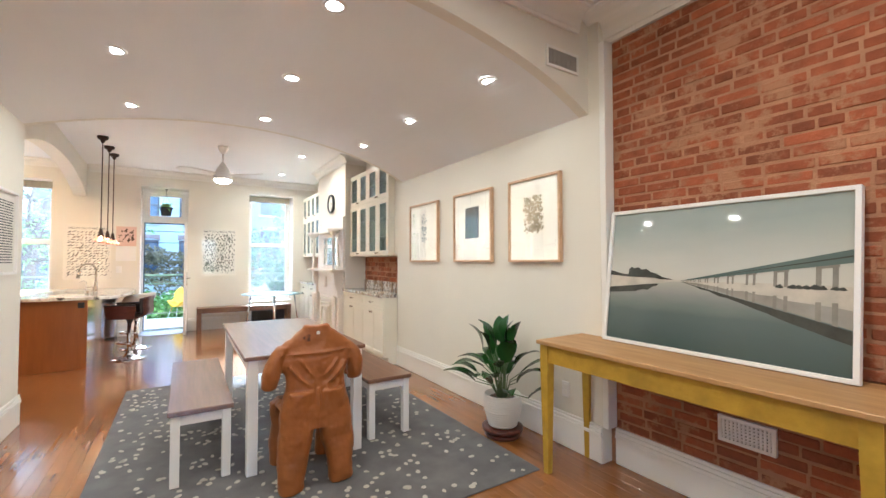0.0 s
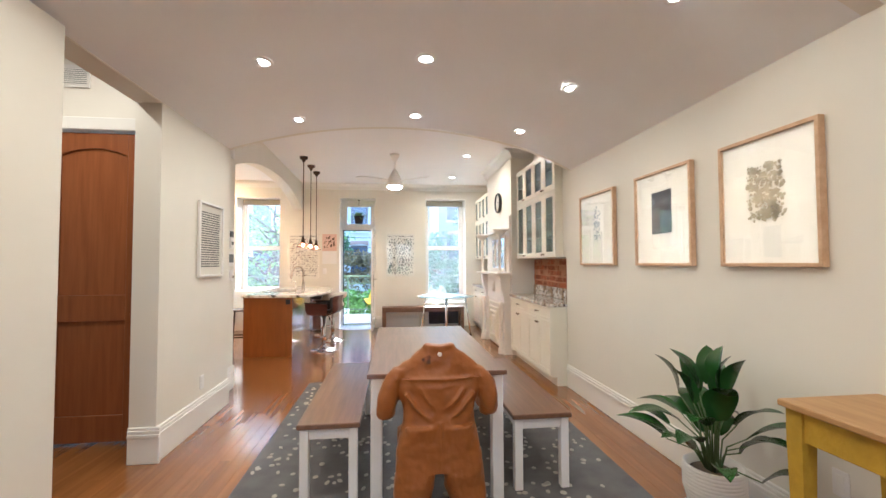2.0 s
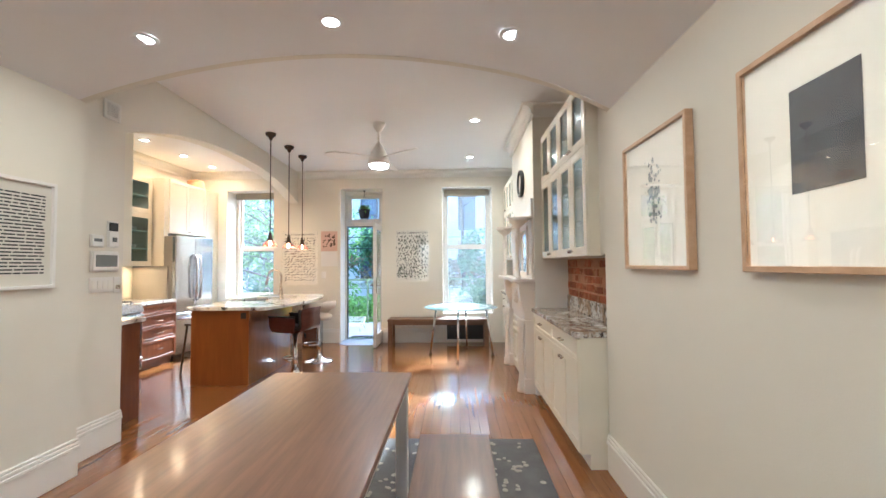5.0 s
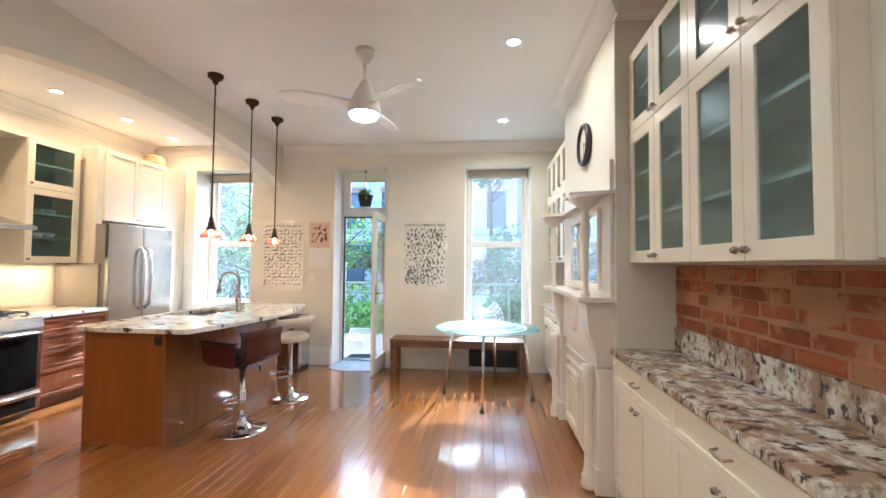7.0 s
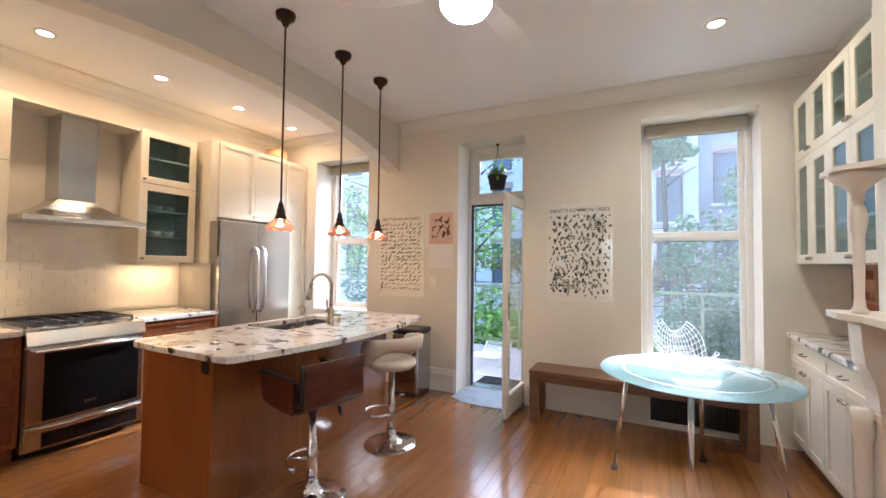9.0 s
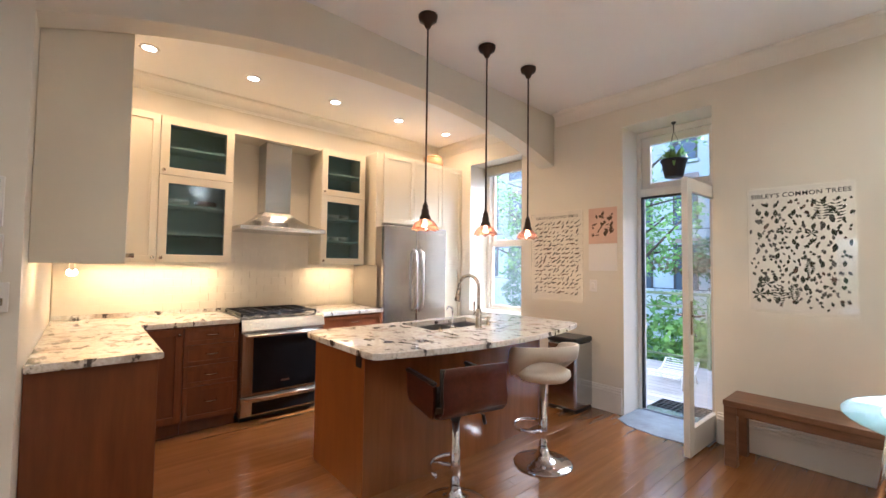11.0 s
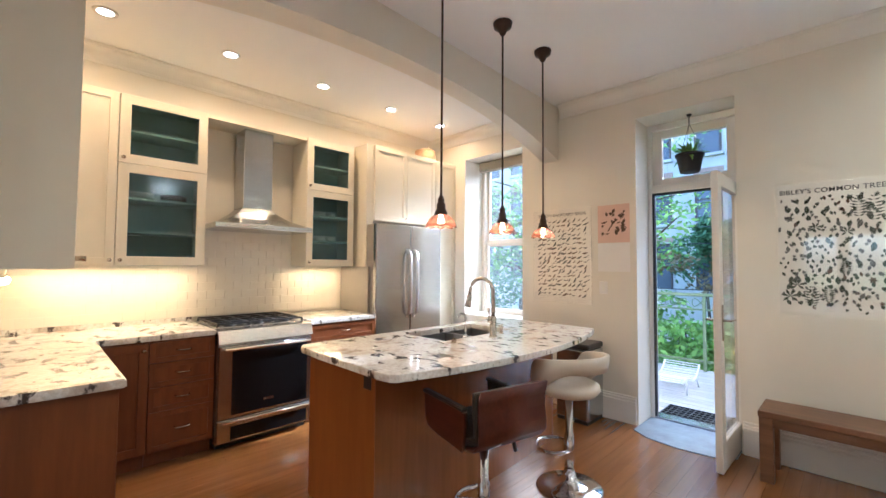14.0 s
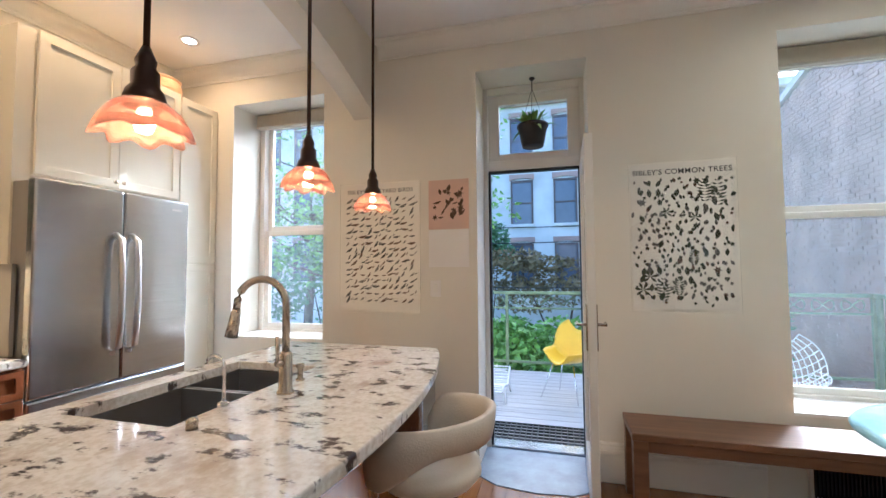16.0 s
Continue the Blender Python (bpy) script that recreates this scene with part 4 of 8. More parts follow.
def bridge_photo():
    """A framed photograph leaning on the brick wall; built upright, then tipped back."""
    t = thing("framed_photograph", (2.645, 1.03, 0.852), "large white-framed photograph of a river bridge leaning on bricks", "picture")
    W, H = 1.215, 0.845
    h = W / 2
    fr = frame_ring("x", -0.02, 0.02, -h, h, 0, H, 0.022)
    a, b = -h + 0.022, h - 0.022
    hz = 0.40
    # u runs along +y; the bridge rises towards -y
    sk = flat([(a, hz), (b, hz), (b, H - 0.022), (a, H - 0.022)], -0.006)
    wt = flat([(a, 0.022), (b, 0.022), (b, hz), (a, hz)], -0.006)
    vp = 0.13
    rr = random.Random(17)

    def ragged(p0, p1, n, amp):
        return [(p0[0] + (p1[0] - p0[0]) * k / n, p0[1] + (p1[1] - p0[1]) * k / n + rr.uniform(-amp, amp)) for k in range(n + 1)]

    def line(u, at_edge):
        """Height on a straight line from the vanishing point to the print's edge."""
        return hz + (at_edge - hz) * (vp - u) / (vp - a)

    # pale sand on both banks, then what the still water mirrors of them
    bank = flat(ragged((b, hz + 0.045), (vp, hz + 0.003), 12, 0.003) + ragged((vp, hz - 0.002), (b, hz - 0.055), 12, 0.003), -0.0072)
    flat(ragged((a, hz - 0.10), (vp - 0.02, hz - 0.002), 12, 0.005) + ragged((vp - 0.02, hz + 0.002), (a, hz + 0.004), 12, 0.004), -0.0072, bank)
    dim = flat([(a, hz - 0.085)] + ragged((a, hz - 0.18), (vp - 0.03, hz - 0.006), 10, 0.003) + [(vp - 0.03, hz - 0.002)], -0.0070)
    deck = bmesh.new()
    for lo, hi in ((0.507, 0.533), (0.540, 0.566)):
        flat([(a, lo), (a, hi), (vp, hz + 0.003), (vp, hz + 0.001)], -0.0092 if lo < 0.52 else -0.0094, deck)
    edge = flat([(a, 0.531), (a, 0.542), (vp, hz + 0.003), (vp, hz + 0.002)], -0.0090)
    dark = flat(ragged((b, hz + 0.052), (0.46, hz + 0.030), 4, 0.003) + [(0.455, hz + 0.064), (0.44, hz + 0.078), (0.42, hz + 0.070), (0.395, hz + 0.077), (0.37, hz + 0.062), (0.34, hz + 0.066), (0.31, hz + 0.047), (0.28, hz + 0.041), (0.24, hz + 0.020), (0.17, hz + 0.006), (0.25, hz + 0.006), (0.29, hz + 0.014), (0.36, hz + 0.014), (0.46, hz + 0.016), (b, hz + 0.026)], -0.0088)
    flat([(b, hz - 0.055)] + ragged((0.46, hz - 0.040), (0.26, hz - 0.018), 6, 0.002) + ragged((0.27, hz - 0.040), (0.46, hz - 0.085), 7, 0.008) + [(b, hz - 0.088)], -0.0088, dark)
    flat([(a, hz - 0.185)] + ragged((a, hz - 0.245), (vp - 0.02, hz - 0.008), 16, 0.004) + [(vp, hz - 0.003)], -0.0088, dark)
    for k in range(16):
        u = rr.uniform(a, a + 0.26)
        flat([(u, hz - 0.012), (u + 0.012, hz - 0.016), (u + 0.035, hz - 0.012), (u + 0.03, hz - 0.004), (u + 0.014, hz + rr.uniform(0.0, 0.01))], -0.0090 - 0.00001 * k, dark)
    piers = bmesh.new()
    mirrored = bmesh.new()
    d = vp - a
    for k in range(11):
        s = 0.93 * 0.735 ** k
        for off in (0.0, 0.085):
            u = vp - d * s * (1 - off) + (0.0 if off else 0.0)
            w = 0.020 * s + 0.0015
            top = line(u, 0.510)
            foot = hz - 0.012 * s
            flat([(u, foot), (u + w, foot), (u + w, top), (u, top)], -0.0082, piers)
            low = line(u, hz - 0.205)
            flat([(u, hz - 0.075 * s), (u + w, hz - 0.075 * s), (u + w, low), (u, low)], -0.0080, mirrored)
        u0, u1 = vp - d * s - 0.004, vp - d * s * 0.915 + 0.022 * s
        flat([(u0, line(u0, 0.494)), (u1, line(u1, 0.494)), (u1, line(u1, 0.510)), (u0, line(u0, 0.510))], -0.0084, piers)
    back = box(0.0, a, 0.03, 0.008, b, H - 0.03)
    for n, m, mt in (("frame", fr, WHITE), ("backing", back, PAPER), ("photo_sky", sk, SKYP), ("photo_water", wt, WATERP), ("photo_bank", bank, PALEP), ("photo_shallow_water", dim, DIMP), ("photo_bridge", deck, TEALP), ("photo_bridge_edge", edge, DARKP), ("photo_dark_bank", dark, DARKP), ("photo_pier_row", piers, PIERP), ("photo_pier_mirror", mirrored, PIERP)):
        o = part(n, m, mt, None, "", False, n in ("frame", "backing"))
        o.parent = t
        if n not in ("frame", "backing", "photo_sky", "photo_water"):
            o["kind"] = "stuff"
    t.rotation_euler = (0, radians(8.2), 0)


bridge_photo()


def framed_print(y0, y1, kind_):
    x = XR - 0.002
    z0, z1 = 1.355, 2.045
    fw = 0.020
    t = thing("framed_print", (x, (y0 + y1) / 2, z0), "pale oak framed ink print with a wide white mat", "picture", "prints on the dining wall")
    part("frame", frame_ring("x", x - 0.036, x, y0, y1, z0, z1, fw), PALEWOOD, t)
    part("mat_board", box(x - 0.018, y0 + fw, z0 + fw, x - 0.012, y1 - fw, z1 - fw), PAPER, t, "white mat board")
    cy, cz = (y0 + y1) / 2, (z0 + z1) / 2 + 0.04
    rr = random.Random(int(y0 * 100))
    ink = bmesh.new()
    if kind_ == 2:
        flat([(cy - 0.11, cz - 0.15), (cy + 0.11, cz - 0.155), (cy + 0.108, cz + 0.15), (cy - 0.112, cz + 0.155)], x - 0.0195, ink)
        im = mat("ink_block", (0.055, 0.06, 0.07), 0.7, 0, 0.5, 14)
    else:
        im = mat("ink_wash_%d" % kind_, (0.33, 0.285, 0.205) if kind_ == 3 else (0.24, 0.25, 0.26), 0.8, 0, 0.5, 10)
        for _ in range(420 if kind_ == 3 else 110):
            u, v = (rr.uniform(-0.11, 0.11), rr.uniform(-0.15, 0.15)) if kind_ == 3 else (rr.gauss(0, 0.035), rr.gauss(0, 0.075))
            if abs(u) > 0.12 or abs(v) > 0.17 or (kind_ == 3 and rr.random() < (u / 0.13) ** 2 + 0.25 * (v / 0.15) ** 4):
                continue
            r = rr.uniform(0.005, 0.017)
            n = rr.randrange(5, 9)
            o = rr.uniform(0, 6)
            flat([(cy + u + r * rr.uniform(0.5, 1.2) * math.cos(o + 2 * math.pi * k / n), cz + v + r * rr.uniform(0.5, 1.2) * math.sin(o + 2 * math.pi * k / n)) for k in range(n)], x - 0.0195 - 0.00001 * _, ink)
    tagged(part("ink_drawing", ink, im, t, "dark ink drawing", False, False), kind="stuff" if kind_ != 2 else "")
    g = part("glazing", box(x - 0.030, y0 + fw, z0 + fw, x - 0.027, y1 - fw, z1 - fw), PANE, t, "clear picture glass")
    g.visible_shadow = False


framed_print(3.79, 4.45, 1)
framed_print(2.845, 3.47, 2)
framed_print(2.03, 2.61, 3)


def list_print():
    """A pale framed print of many text-like lines on the left partition."""
    x = XL + 0.002
    y0, y1, z0, z1 = 4.08, 4.56, 1.265, 1.92
    t = thing("line_print", (x, 4.32, z0), "white framed print of thin dark lines", "picture")
    fw = 0.02
    part("frame", frame_ring("x", x, x + 0.025, y0, y1, z0, z1, fw), WHITE, t)
    part("sheet", box(x, y0 + fw, z0 + fw, x + 0.006, y1 - fw, z1 - fw), PAPER, t)
    rr = random.Random(8)
    ln = bmesh.new()
    z = z0 + 0.09
    while z < z1 - 0.08:
        u = y0 + 0.06
        while u < y1 - 0.07:
            L = rr.uniform(0.03, 0.12)
            flat([(u, z), (min(u + L, y1 - 0.06), z), (min(u + L, y1 - 0.06), z + 0.009), (u, z + 0.009)], x + 0.0072, ln)
            u += L + 0.008
        z += 0.0205
    part("line_drawing", ln, INK, t, "rows of dark unreadable lines", False, False)


list_print()


def grille(name, label, x0, y0, z0, x1, y1, z1, face, n, frame_mat=None, slat_mat=None):
    """A slatted vent; face: the axis and sign it looks to."""
    frame_mat, slat_mat = frame_mat or TRIM, slat_mat or TRIM
    t = thing(name, ((x0 + x1) / 2, (y0 + y1) / 2, z0), label, "vent", **S)
    f = 0.018
    if face == "y":
        part("frame", boxes((x0, y0, z0, x1, y1, z0 + f), (x0, y0, z1 - f, x1, y1, z1), (x0, y0, z0 + f, x0 + f, y1, z1 - f), (x1 - f, y0, z0 + f, x1, y1, z1 - f)), frame_mat, t)
        part("backing", box(x0 + f, y1 - 0.002, z0 + f, x1 - f, y1, z1 - f), BLACK, t)
        for k in range(n):
            u = x0 + f + (x1 - x0 - 2 * f) * (k + 0.5) / n
            part("slat", box(u - 0.003, y0 + 0.003, z0 + f, u + 0.003, y1 - 0.003, z1 - f), slat_mat, t)
    elif face == "yh":
        part("frame", boxes((x0, y0, z0, x1, y1, z0 + f), (x0, y0, z1 - f, x1, y1, z1), (x0, y0, z0 + f, x0 + f, y1, z1 - f), (x1 - f, y0, z0 + f, x1, y1, z1 - f)), frame_mat, t)
        part("backing", box(x0 + f, y1 - 0.002, z0 + f, x1 - f, y1, z1 - f), BLACK, t)
        for k in range(n):
            w = z0 + f + (z1 - z0 - 2 * f) * (k + 0.5) / n
            part("slat", box(x0 + f, y0 + 0.002, w - 0.0045, x1 - f, y1 - 0.003, w + 0.0045), slat_mat, t)
    elif face == "xp":
        part("frame", boxes((x0, y0, z0, x1, y1, z0 + f), (x0, y0, z1 - f, x1, y1, z1), (x0, y0, z0 + f, x1, y0 + f, z1 - f), (x0, y1 - f, z0 + f, x1, y1, z1 - f)), frame_mat, t)
        part("backing", box(x0, y0 + f, z0 + f, x0 + 0.002, y1 - f, z1 - f), BLACK, t)
        for k in range(n):
            w = z0 + f + (z1 - z0 - 2 * f) * (k + 0.5) / n
            part("slat", box(x0 + 0.003, y0 + f, w - 0.003, x1 - 0.002, y1 - f, w + 0.003), slat_mat, t)
    elif face == "x":
        part("frame", boxes((x0, y0, z0, x1, y1, z0 + f), (x0, y0, z1 - f, x1, y1, z1), (x0, y0, z0 + f, x1, y0 + f, z1 - f), (x0, y1 - f, z0 + f, x1, y1, z1 - f)), frame_mat, t)
        part("backing", box(x1 - 0.002, y0 + f, z0 + f, x1, y1 - f, z1 - f), BLACK, t)
        for k in range(n):
            u = y0 + f + (y1 - y0 - 2 * f) * (k + 0.5) / n
            part("slat", box(x0 + 0.003, u - 0.005, z0 + f, x1 - 0.003, u + 0.005, z1 - f), slat_mat, t)
        for k in range(1, 6):
            w = z0 + f + (z1 - z0 - 2 * f) * k / 6
            part("cross_slat", box(x0 + 0.004, y0 + f, w - 0.004, x1 - 0.003, y1 - f, w + 0.004), slat_mat, t)
    else:
        part("frame", boxes((x0, y0, z0, x1, y0 + f, z1), (x0, y1 - f, z0, x1, y1, z1), (x0, y0 + f, z0, x0 + f, y1 - f, z1), (x1 - f, y0 + f, z0, x1, y1 - f, z1)), frame_mat, t)
        part("backing", box(x0 + f, y0 + f, z1 - 0.002, x1 - f, y1 - f, z1), BLACK, t)
        for k in range(n):
            u = y0 + f + (y1 - y0 - 2 * f) * (k + 0.5) / n
            part("slat", box(x0 + f, u - 0.006, z0 + 0.002, x1 - f, u + 0.006, z1 - 0.003), slat_mat, t)


VENTGREY = mat("grey_vent_paint", (0.42, 0.40, 0.36), 0.5, 0, 0.1)
grille("air_vent", "white slatted air vent above the arch", 2.285, 1.775, 2.645, 2.595, 1.789, 2.785, "y", 22, TRIM, VENTGREY)
grille("brick_vent", "white perforated vent in the brick wall", 2.772, 0.76, 0.395, 2.798, 1.02, 0.532, "x", 12)
grille("hall_vent", "white slatted return vent above the hall door", -1.95, 3.866, 2.755, -1.58, 3.879, 2.93, "yh", 9, TRIM, TRIM)


def can_light(x, y, z, tilt=0.0):
    t = thing("recessed_light", (x, y, z), "lit white-rimmed recessed ceiling light", "light", "recessed ceiling lights")
    part("rim", lathe([(0.048, z - 0.006), (0.068, z - 0.008), (0.072, z + 0.002), (0.046, z + 0.002), (0.044, z)], x, y, 24, None, False), WHITE, t, "", True)
    part("lens", lathe([(0.0, z - 0.004), (0.046, z - 0.003), (0.046, z + 0.001), (0, z + 0.001)], x, y, 24), LAMPGLOW, t, "glowing lens")


for x, y in CANS:
    can_light(x, y, VAULT(x))
for x, y in CANS_FRONT:
    can_light(x, y, CEIL - 0.001)
for x, y in CANS_BACK:
    can_light(x, y, CEIL - 0.001)
for x, y in CANS_KITCHEN:
    can_light(x, y, KCEIL - 0.001)


def wall_plate(name, label, cat, x0, y0, z0, y1, z1, sign, slots, material=None):
    t = thing(name, (x0, (y0 + y1) / 2, z0), label, cat)
    a, b = sorted((x0, x0 + sign * 0.008))
    part("plate", box(a, y0, z0, b, y1, z1, 0.003), material or WHITE, t)
    for n, u0, v0, u1, v1, d, mt in slots:
        a, b = sorted((x0 + sign * 0.008, x0 + sign * (0.008 + d)))
        part(n, box(a, y0 + u0, z0 + v0, b, y0 + u1, z0 + v1, 0.0015), mt, t)


GREYLCD = mat("grey_screen", (0.20, 0.21, 0.21), 0.2, 0, 0.1)
wall_plate("outlet", "white double wall outlet", "outlet", XL + 0.001, 4.165, 0.31, 4.235, 0.425, 1, [("socket", 0.018, 0.06, 0.052, 0.095, 0.003, TRIM), ("socket", 0.018, 0.02, 0.052, 0.055, 0.003, TRIM)])
wall_plate("outlet", "white double wall outlet behind the yellow table", "outlet", XR - 0.001, 1.98, 0.36, 2.05, 0.475, -1, [("socket", 0.018, 0.06, 0.052, 0.095, 0.003, TRIM), ("socket", 0.018, 0.02, 0.052, 0.055, 0.003, TRIM)])
D = -1.02
wall_plate("thermostat", "white wall thermostat with a small dark display", "thermostat", D + 0.001, 4.985, 1.54, 5.10, 1.638, 1, [("body", 0.008, 0.008, 0.107, 0.09, 0.014, WHITE), ("display", 0.02, 0.045, 0.09, 0.068, 0.016, GREYLCD)])
wall_plate("timer_dial", "white round dial control with a dark display", "thermostat", D + 0.001, 5.135, 1.545, 5.24, 1.755, 1, [("display", 0.015, 0.13, 0.09, 0.195, 0.012, BLACK), ("body", 0.008, 0.01, 0.097, 0.12, 0.012, WHITE), ("dial", 0.035, 0.045, 0.07, 0.08, 0.022, GREYLCD)])
wall_plate("video_intercom", "white video intercom with a grey screen", "intercom", D + 0.001, 4.99, 1.355, 5.245, 1.515, 1, [("body", 0.012, 0.012, 0.243, 0.148, 0.016, WHITE), ("screen", 0.03, 0.04, 0.225, 0.13, 0.019, GREYLCD)])
wall_plate("switch_bank", "white bank of four rocker light switches", "switch", D + 0.001, 4.985, 1.20, 5.20, 1.315, 1, [("rocker", 0.02 + 0.047 * k, 0.025, 0.052 + 0.047 * k, 0.09, 0.005, TRIM) for k in range(4)])
wall_plate("volume_knob", "white wall volume control with a round knob", "switch", D + 0.001, 5.205, 1.19, 5.268, 1.315, 1, [("knob", 0.016, 0.03, 0.046, 0.06, 0.014, NICKEL)])

# ---- cabinets ----


def shaker(parent, x, s, y0, y1, z0, z1, material, pane=None, name="door", knob=None, pull=False, st=0.055):
    """A framed door or drawer front on the plane x, looking to s along x."""
    def bx(d0, d1, a, b, c, d):
        p, q = sorted((x + s * d0, x + s * d1))
        return (p, a, c, q, b, d)
    g = 0.0015
    y0, y1, z0, z1 = y0 + g, y1 - g, z0 + g, z1 - g
    fr = frame_ring("x", x, x + s * 0.02, y0, y1, z0, z1, st)
    d = part(name, fr, material, parent)
    if pane is None:
        part("panel", box(*bx(0.002, 0.011, y0 + st - 0.003, y1 - st + 0.003, z0 + st - 0.003, z1 - st + 0.003)), material, d)
    if pane is not None:
        part("pane", box(*bx(0.006, 0.011, y0 + st, y1 - st, z0 + st, z1 - st)), pane, d, "rippled teal-grey glass").visible_shadow = False
    if knob:
        ky, kz = knob
        kb = bmesh.new()
        tube([(x + s * 0.02, ky, kz), (x + s * 0.034, ky, kz)], 0.005, 8, kb)
        tube([(x + s * 0.032, ky, kz), (x + s * 0.037, ky, kz), (x + s * 0.043, ky, kz), (x + s * 0.047, ky, kz)], 0.0145, 12, kb, 0.011)
        part("knob", kb, NICKEL, d, "brushed nickel knob", True)
    if pull:
        ky, kz = (y0 + y1) / 2, (z0 + z1) / 2 + 0.01
        pb = bmesh.new()
        tube([(x + s * 0.02, ky - 0.045, kz), (x + s * 0.045, ky - 0.04, kz - 0.004), (x + s * 0.05, ky, kz - 0.006), (x + s * 0.045, ky + 0.04, kz - 0.004), (x + s * 0.02, ky + 0.045, kz)], 0.0055, 8, pb)
        part("pull", pb, NICKEL, d, "brushed nickel bow pull", True)
    return d


def carcass(parent, x, s, depth, y0, y1, z0, z1, material, shelves=()):
    """A hollow cabinet body open to s along x."""
    a, b = sorted((x, x - s * depth))
    t = 0.018
    bk = (a, a + 0.01) if s > 0 else (b - 0.01, b)
    for n, q in (("side_panel", (a, y0, z0, b, y0 + t, z1)), ("side_panel", (a, y1 - t, z0, b, y1, z1)), ("bottom_panel", (a, y0 + t, z0, b, y1 - t, z0 + t)), ("top_panel", (a, y0 + t, z1 - t, b, y1 - t, z1)), ("back_panel", (bk[0], y0 + t, z0 + t, bk[1], y1 - t, z1 - t))):
        body = part(n, box(*q), CREAM if n == "side_panel" else material, parent)
    for z in shelves:
        part("shelf", box(a + 0.01, y0 + t, z - 0.009, b - 0.02 if s > 0 else b - 0.01, y1 - t, z + 0.009), material, parent)
    return body


def glass_upper(y0, y1, x, s, z0, zs, z1, depth, label, ndoors=2, material=None, group="", inner=None):
    material = material or CREAM
    t = thing("wall_cabinet", (x - s * depth / 2, (y0 + y1) / 2, z0), label, "cabinet", group)
    carcass(t, x, s, depth, y0, y1, z0, z1, inner or material, [z0 + (zs - z0) * k / 3 for k in (1, 2)] + [zs, zs + (z1 - zs) / 2])
    w = (y1 - y0) / ndoors
    for k in range(ndoors):
        a, b = y0 + k * w, y0 + (k + 1) * w
        ky = (b - 0.028 if k % 2 == 0 else a + 0.028) if ndoors > 1 else (a + 0.03)
        shaker(t, x, s, a, b, z0, zs, material, CABGLASS, "door", (ky, z0 + 0.04), False, 0.068)
        shaker(t, x, s, a, b, zs, z1, material, CABGLASS, "upper_door", (ky, zs + 0.04), False, 0.068)
    return t


def base_unit(name, label, x, s, y0, y1, depth, material, rows, group="", toe=0.10, h=0.88):
    """rows from the top: (height, 'drawer' or 'doors', how many side by side)."""
    t = thing(name, (x - s * depth / 2, (y0 + y1) / 2, 0), label, "cabinet", group)
    a, b = sorted((x, x - s * depth))
    part("body", box(a, y0, toe, b, y1, h), material, t)
    ta, tb = sorted((x - s * 0.06, x - s * depth))
    part("toe_kick", box(ta, y0, 0, tb, y1, toe), material, t)
    z = h - 0.01
    for hh, kind_, n in rows:
        w = (y1 - y0) / n
        for k in range(n):
            p, q = y0 + k * w, y0 + (k + 1) * w
            if kind_ == "drawer":
                shaker(t, x, s, p, q, z - hh, z, material, None, "drawer", None, True, 0.035)
            else:
                ky = (q - 0.03 if k % 2 == 0 else p + 0.03) if n > 1 else q - 0.03
                shaker(t, x, s, p, q, z - hh, z, material, None, "door", (ky, z - 0.05))
        z -= hh
    return t


# right wall: buffet of two units with glass cabinets above
GR = "cream buffet cabinets"
for y0, y1 in ((4.88, 5.665), (5.665, 6.45)):
    base_unit("buffet_cabinet", "cream painted buffet base cabinet with drawer and doors", 2.53, -1, y0, y1, 0.355, CREAM, [(0.15, "drawer", 1), (0.61, "doors", 2)], GR)
for y0, y1 in ((4.955, 5.70), (5.70, 6.448)):
    glass_upper(y0, y1, 2.635, -1, 1.442, 2.235, 2.735, 0.248, "cream wall cabinet with rippled glass doors", 2, None, "cream glass cabinets")


def slab(name, label, pts, z0, z1, bevel=0.006):
    bm = prism(pts, "z", z0, z1)
    bmesh.ops.recalc_face_normals(bm, faces=bm.faces)
    es = [e for e in bm.edges if abs(e.verts[0].co.z - e.verts[1].co.z) < 1e-5]
    bmesh.ops.bevel(bm, geom=es, offset=bevel, segments=2, affect="EDGES")
    return solo(name, bm, GRANITE2 if "buffet" in name else GRANITE, label, "worktop")


slab("buffet_worktop", "brown and cream granite buffet worktop", [(2.49, 4.868), (2.884, 4.868), (2.884, 6.448), (2.49, 6.448)], 0.881, 0.92)
solo("buffet_splash", box(2.868, 4.868, 0.921, 2.8845, 6.448, 1.06, 0.002), GRANITE2, "granite upstand below the bricks", "upstand")
brick_niche = solo("wall_niche_mortar", box(2.8835, 4.868, 1.06, 2.8848, 6.449, 1.432), MORTAR, "exposed red brick strip between worktop and cabinets", "wall", **S)
for y, r, h in ((4.95, 0.05, 0.15), (5.12, 0.035, 0.20), (5.24, 0.06, 0.11), (5.45, 0.07, 0.13)):
    solo("dark_vase", lathe([(r * 0.7, 2.736), (r, 2.736 + h * 0.35), (r * 0.9, 2.736 + h * 0.6), (r * 0.35, 2.736 + h * 0.85), (r * 0.45, 2.736 + h)], 2.74, y, 18), BRONZE, "small dark bronze vase on top of the cabinet", "vase", "vases on the cabinet", smooth=True)
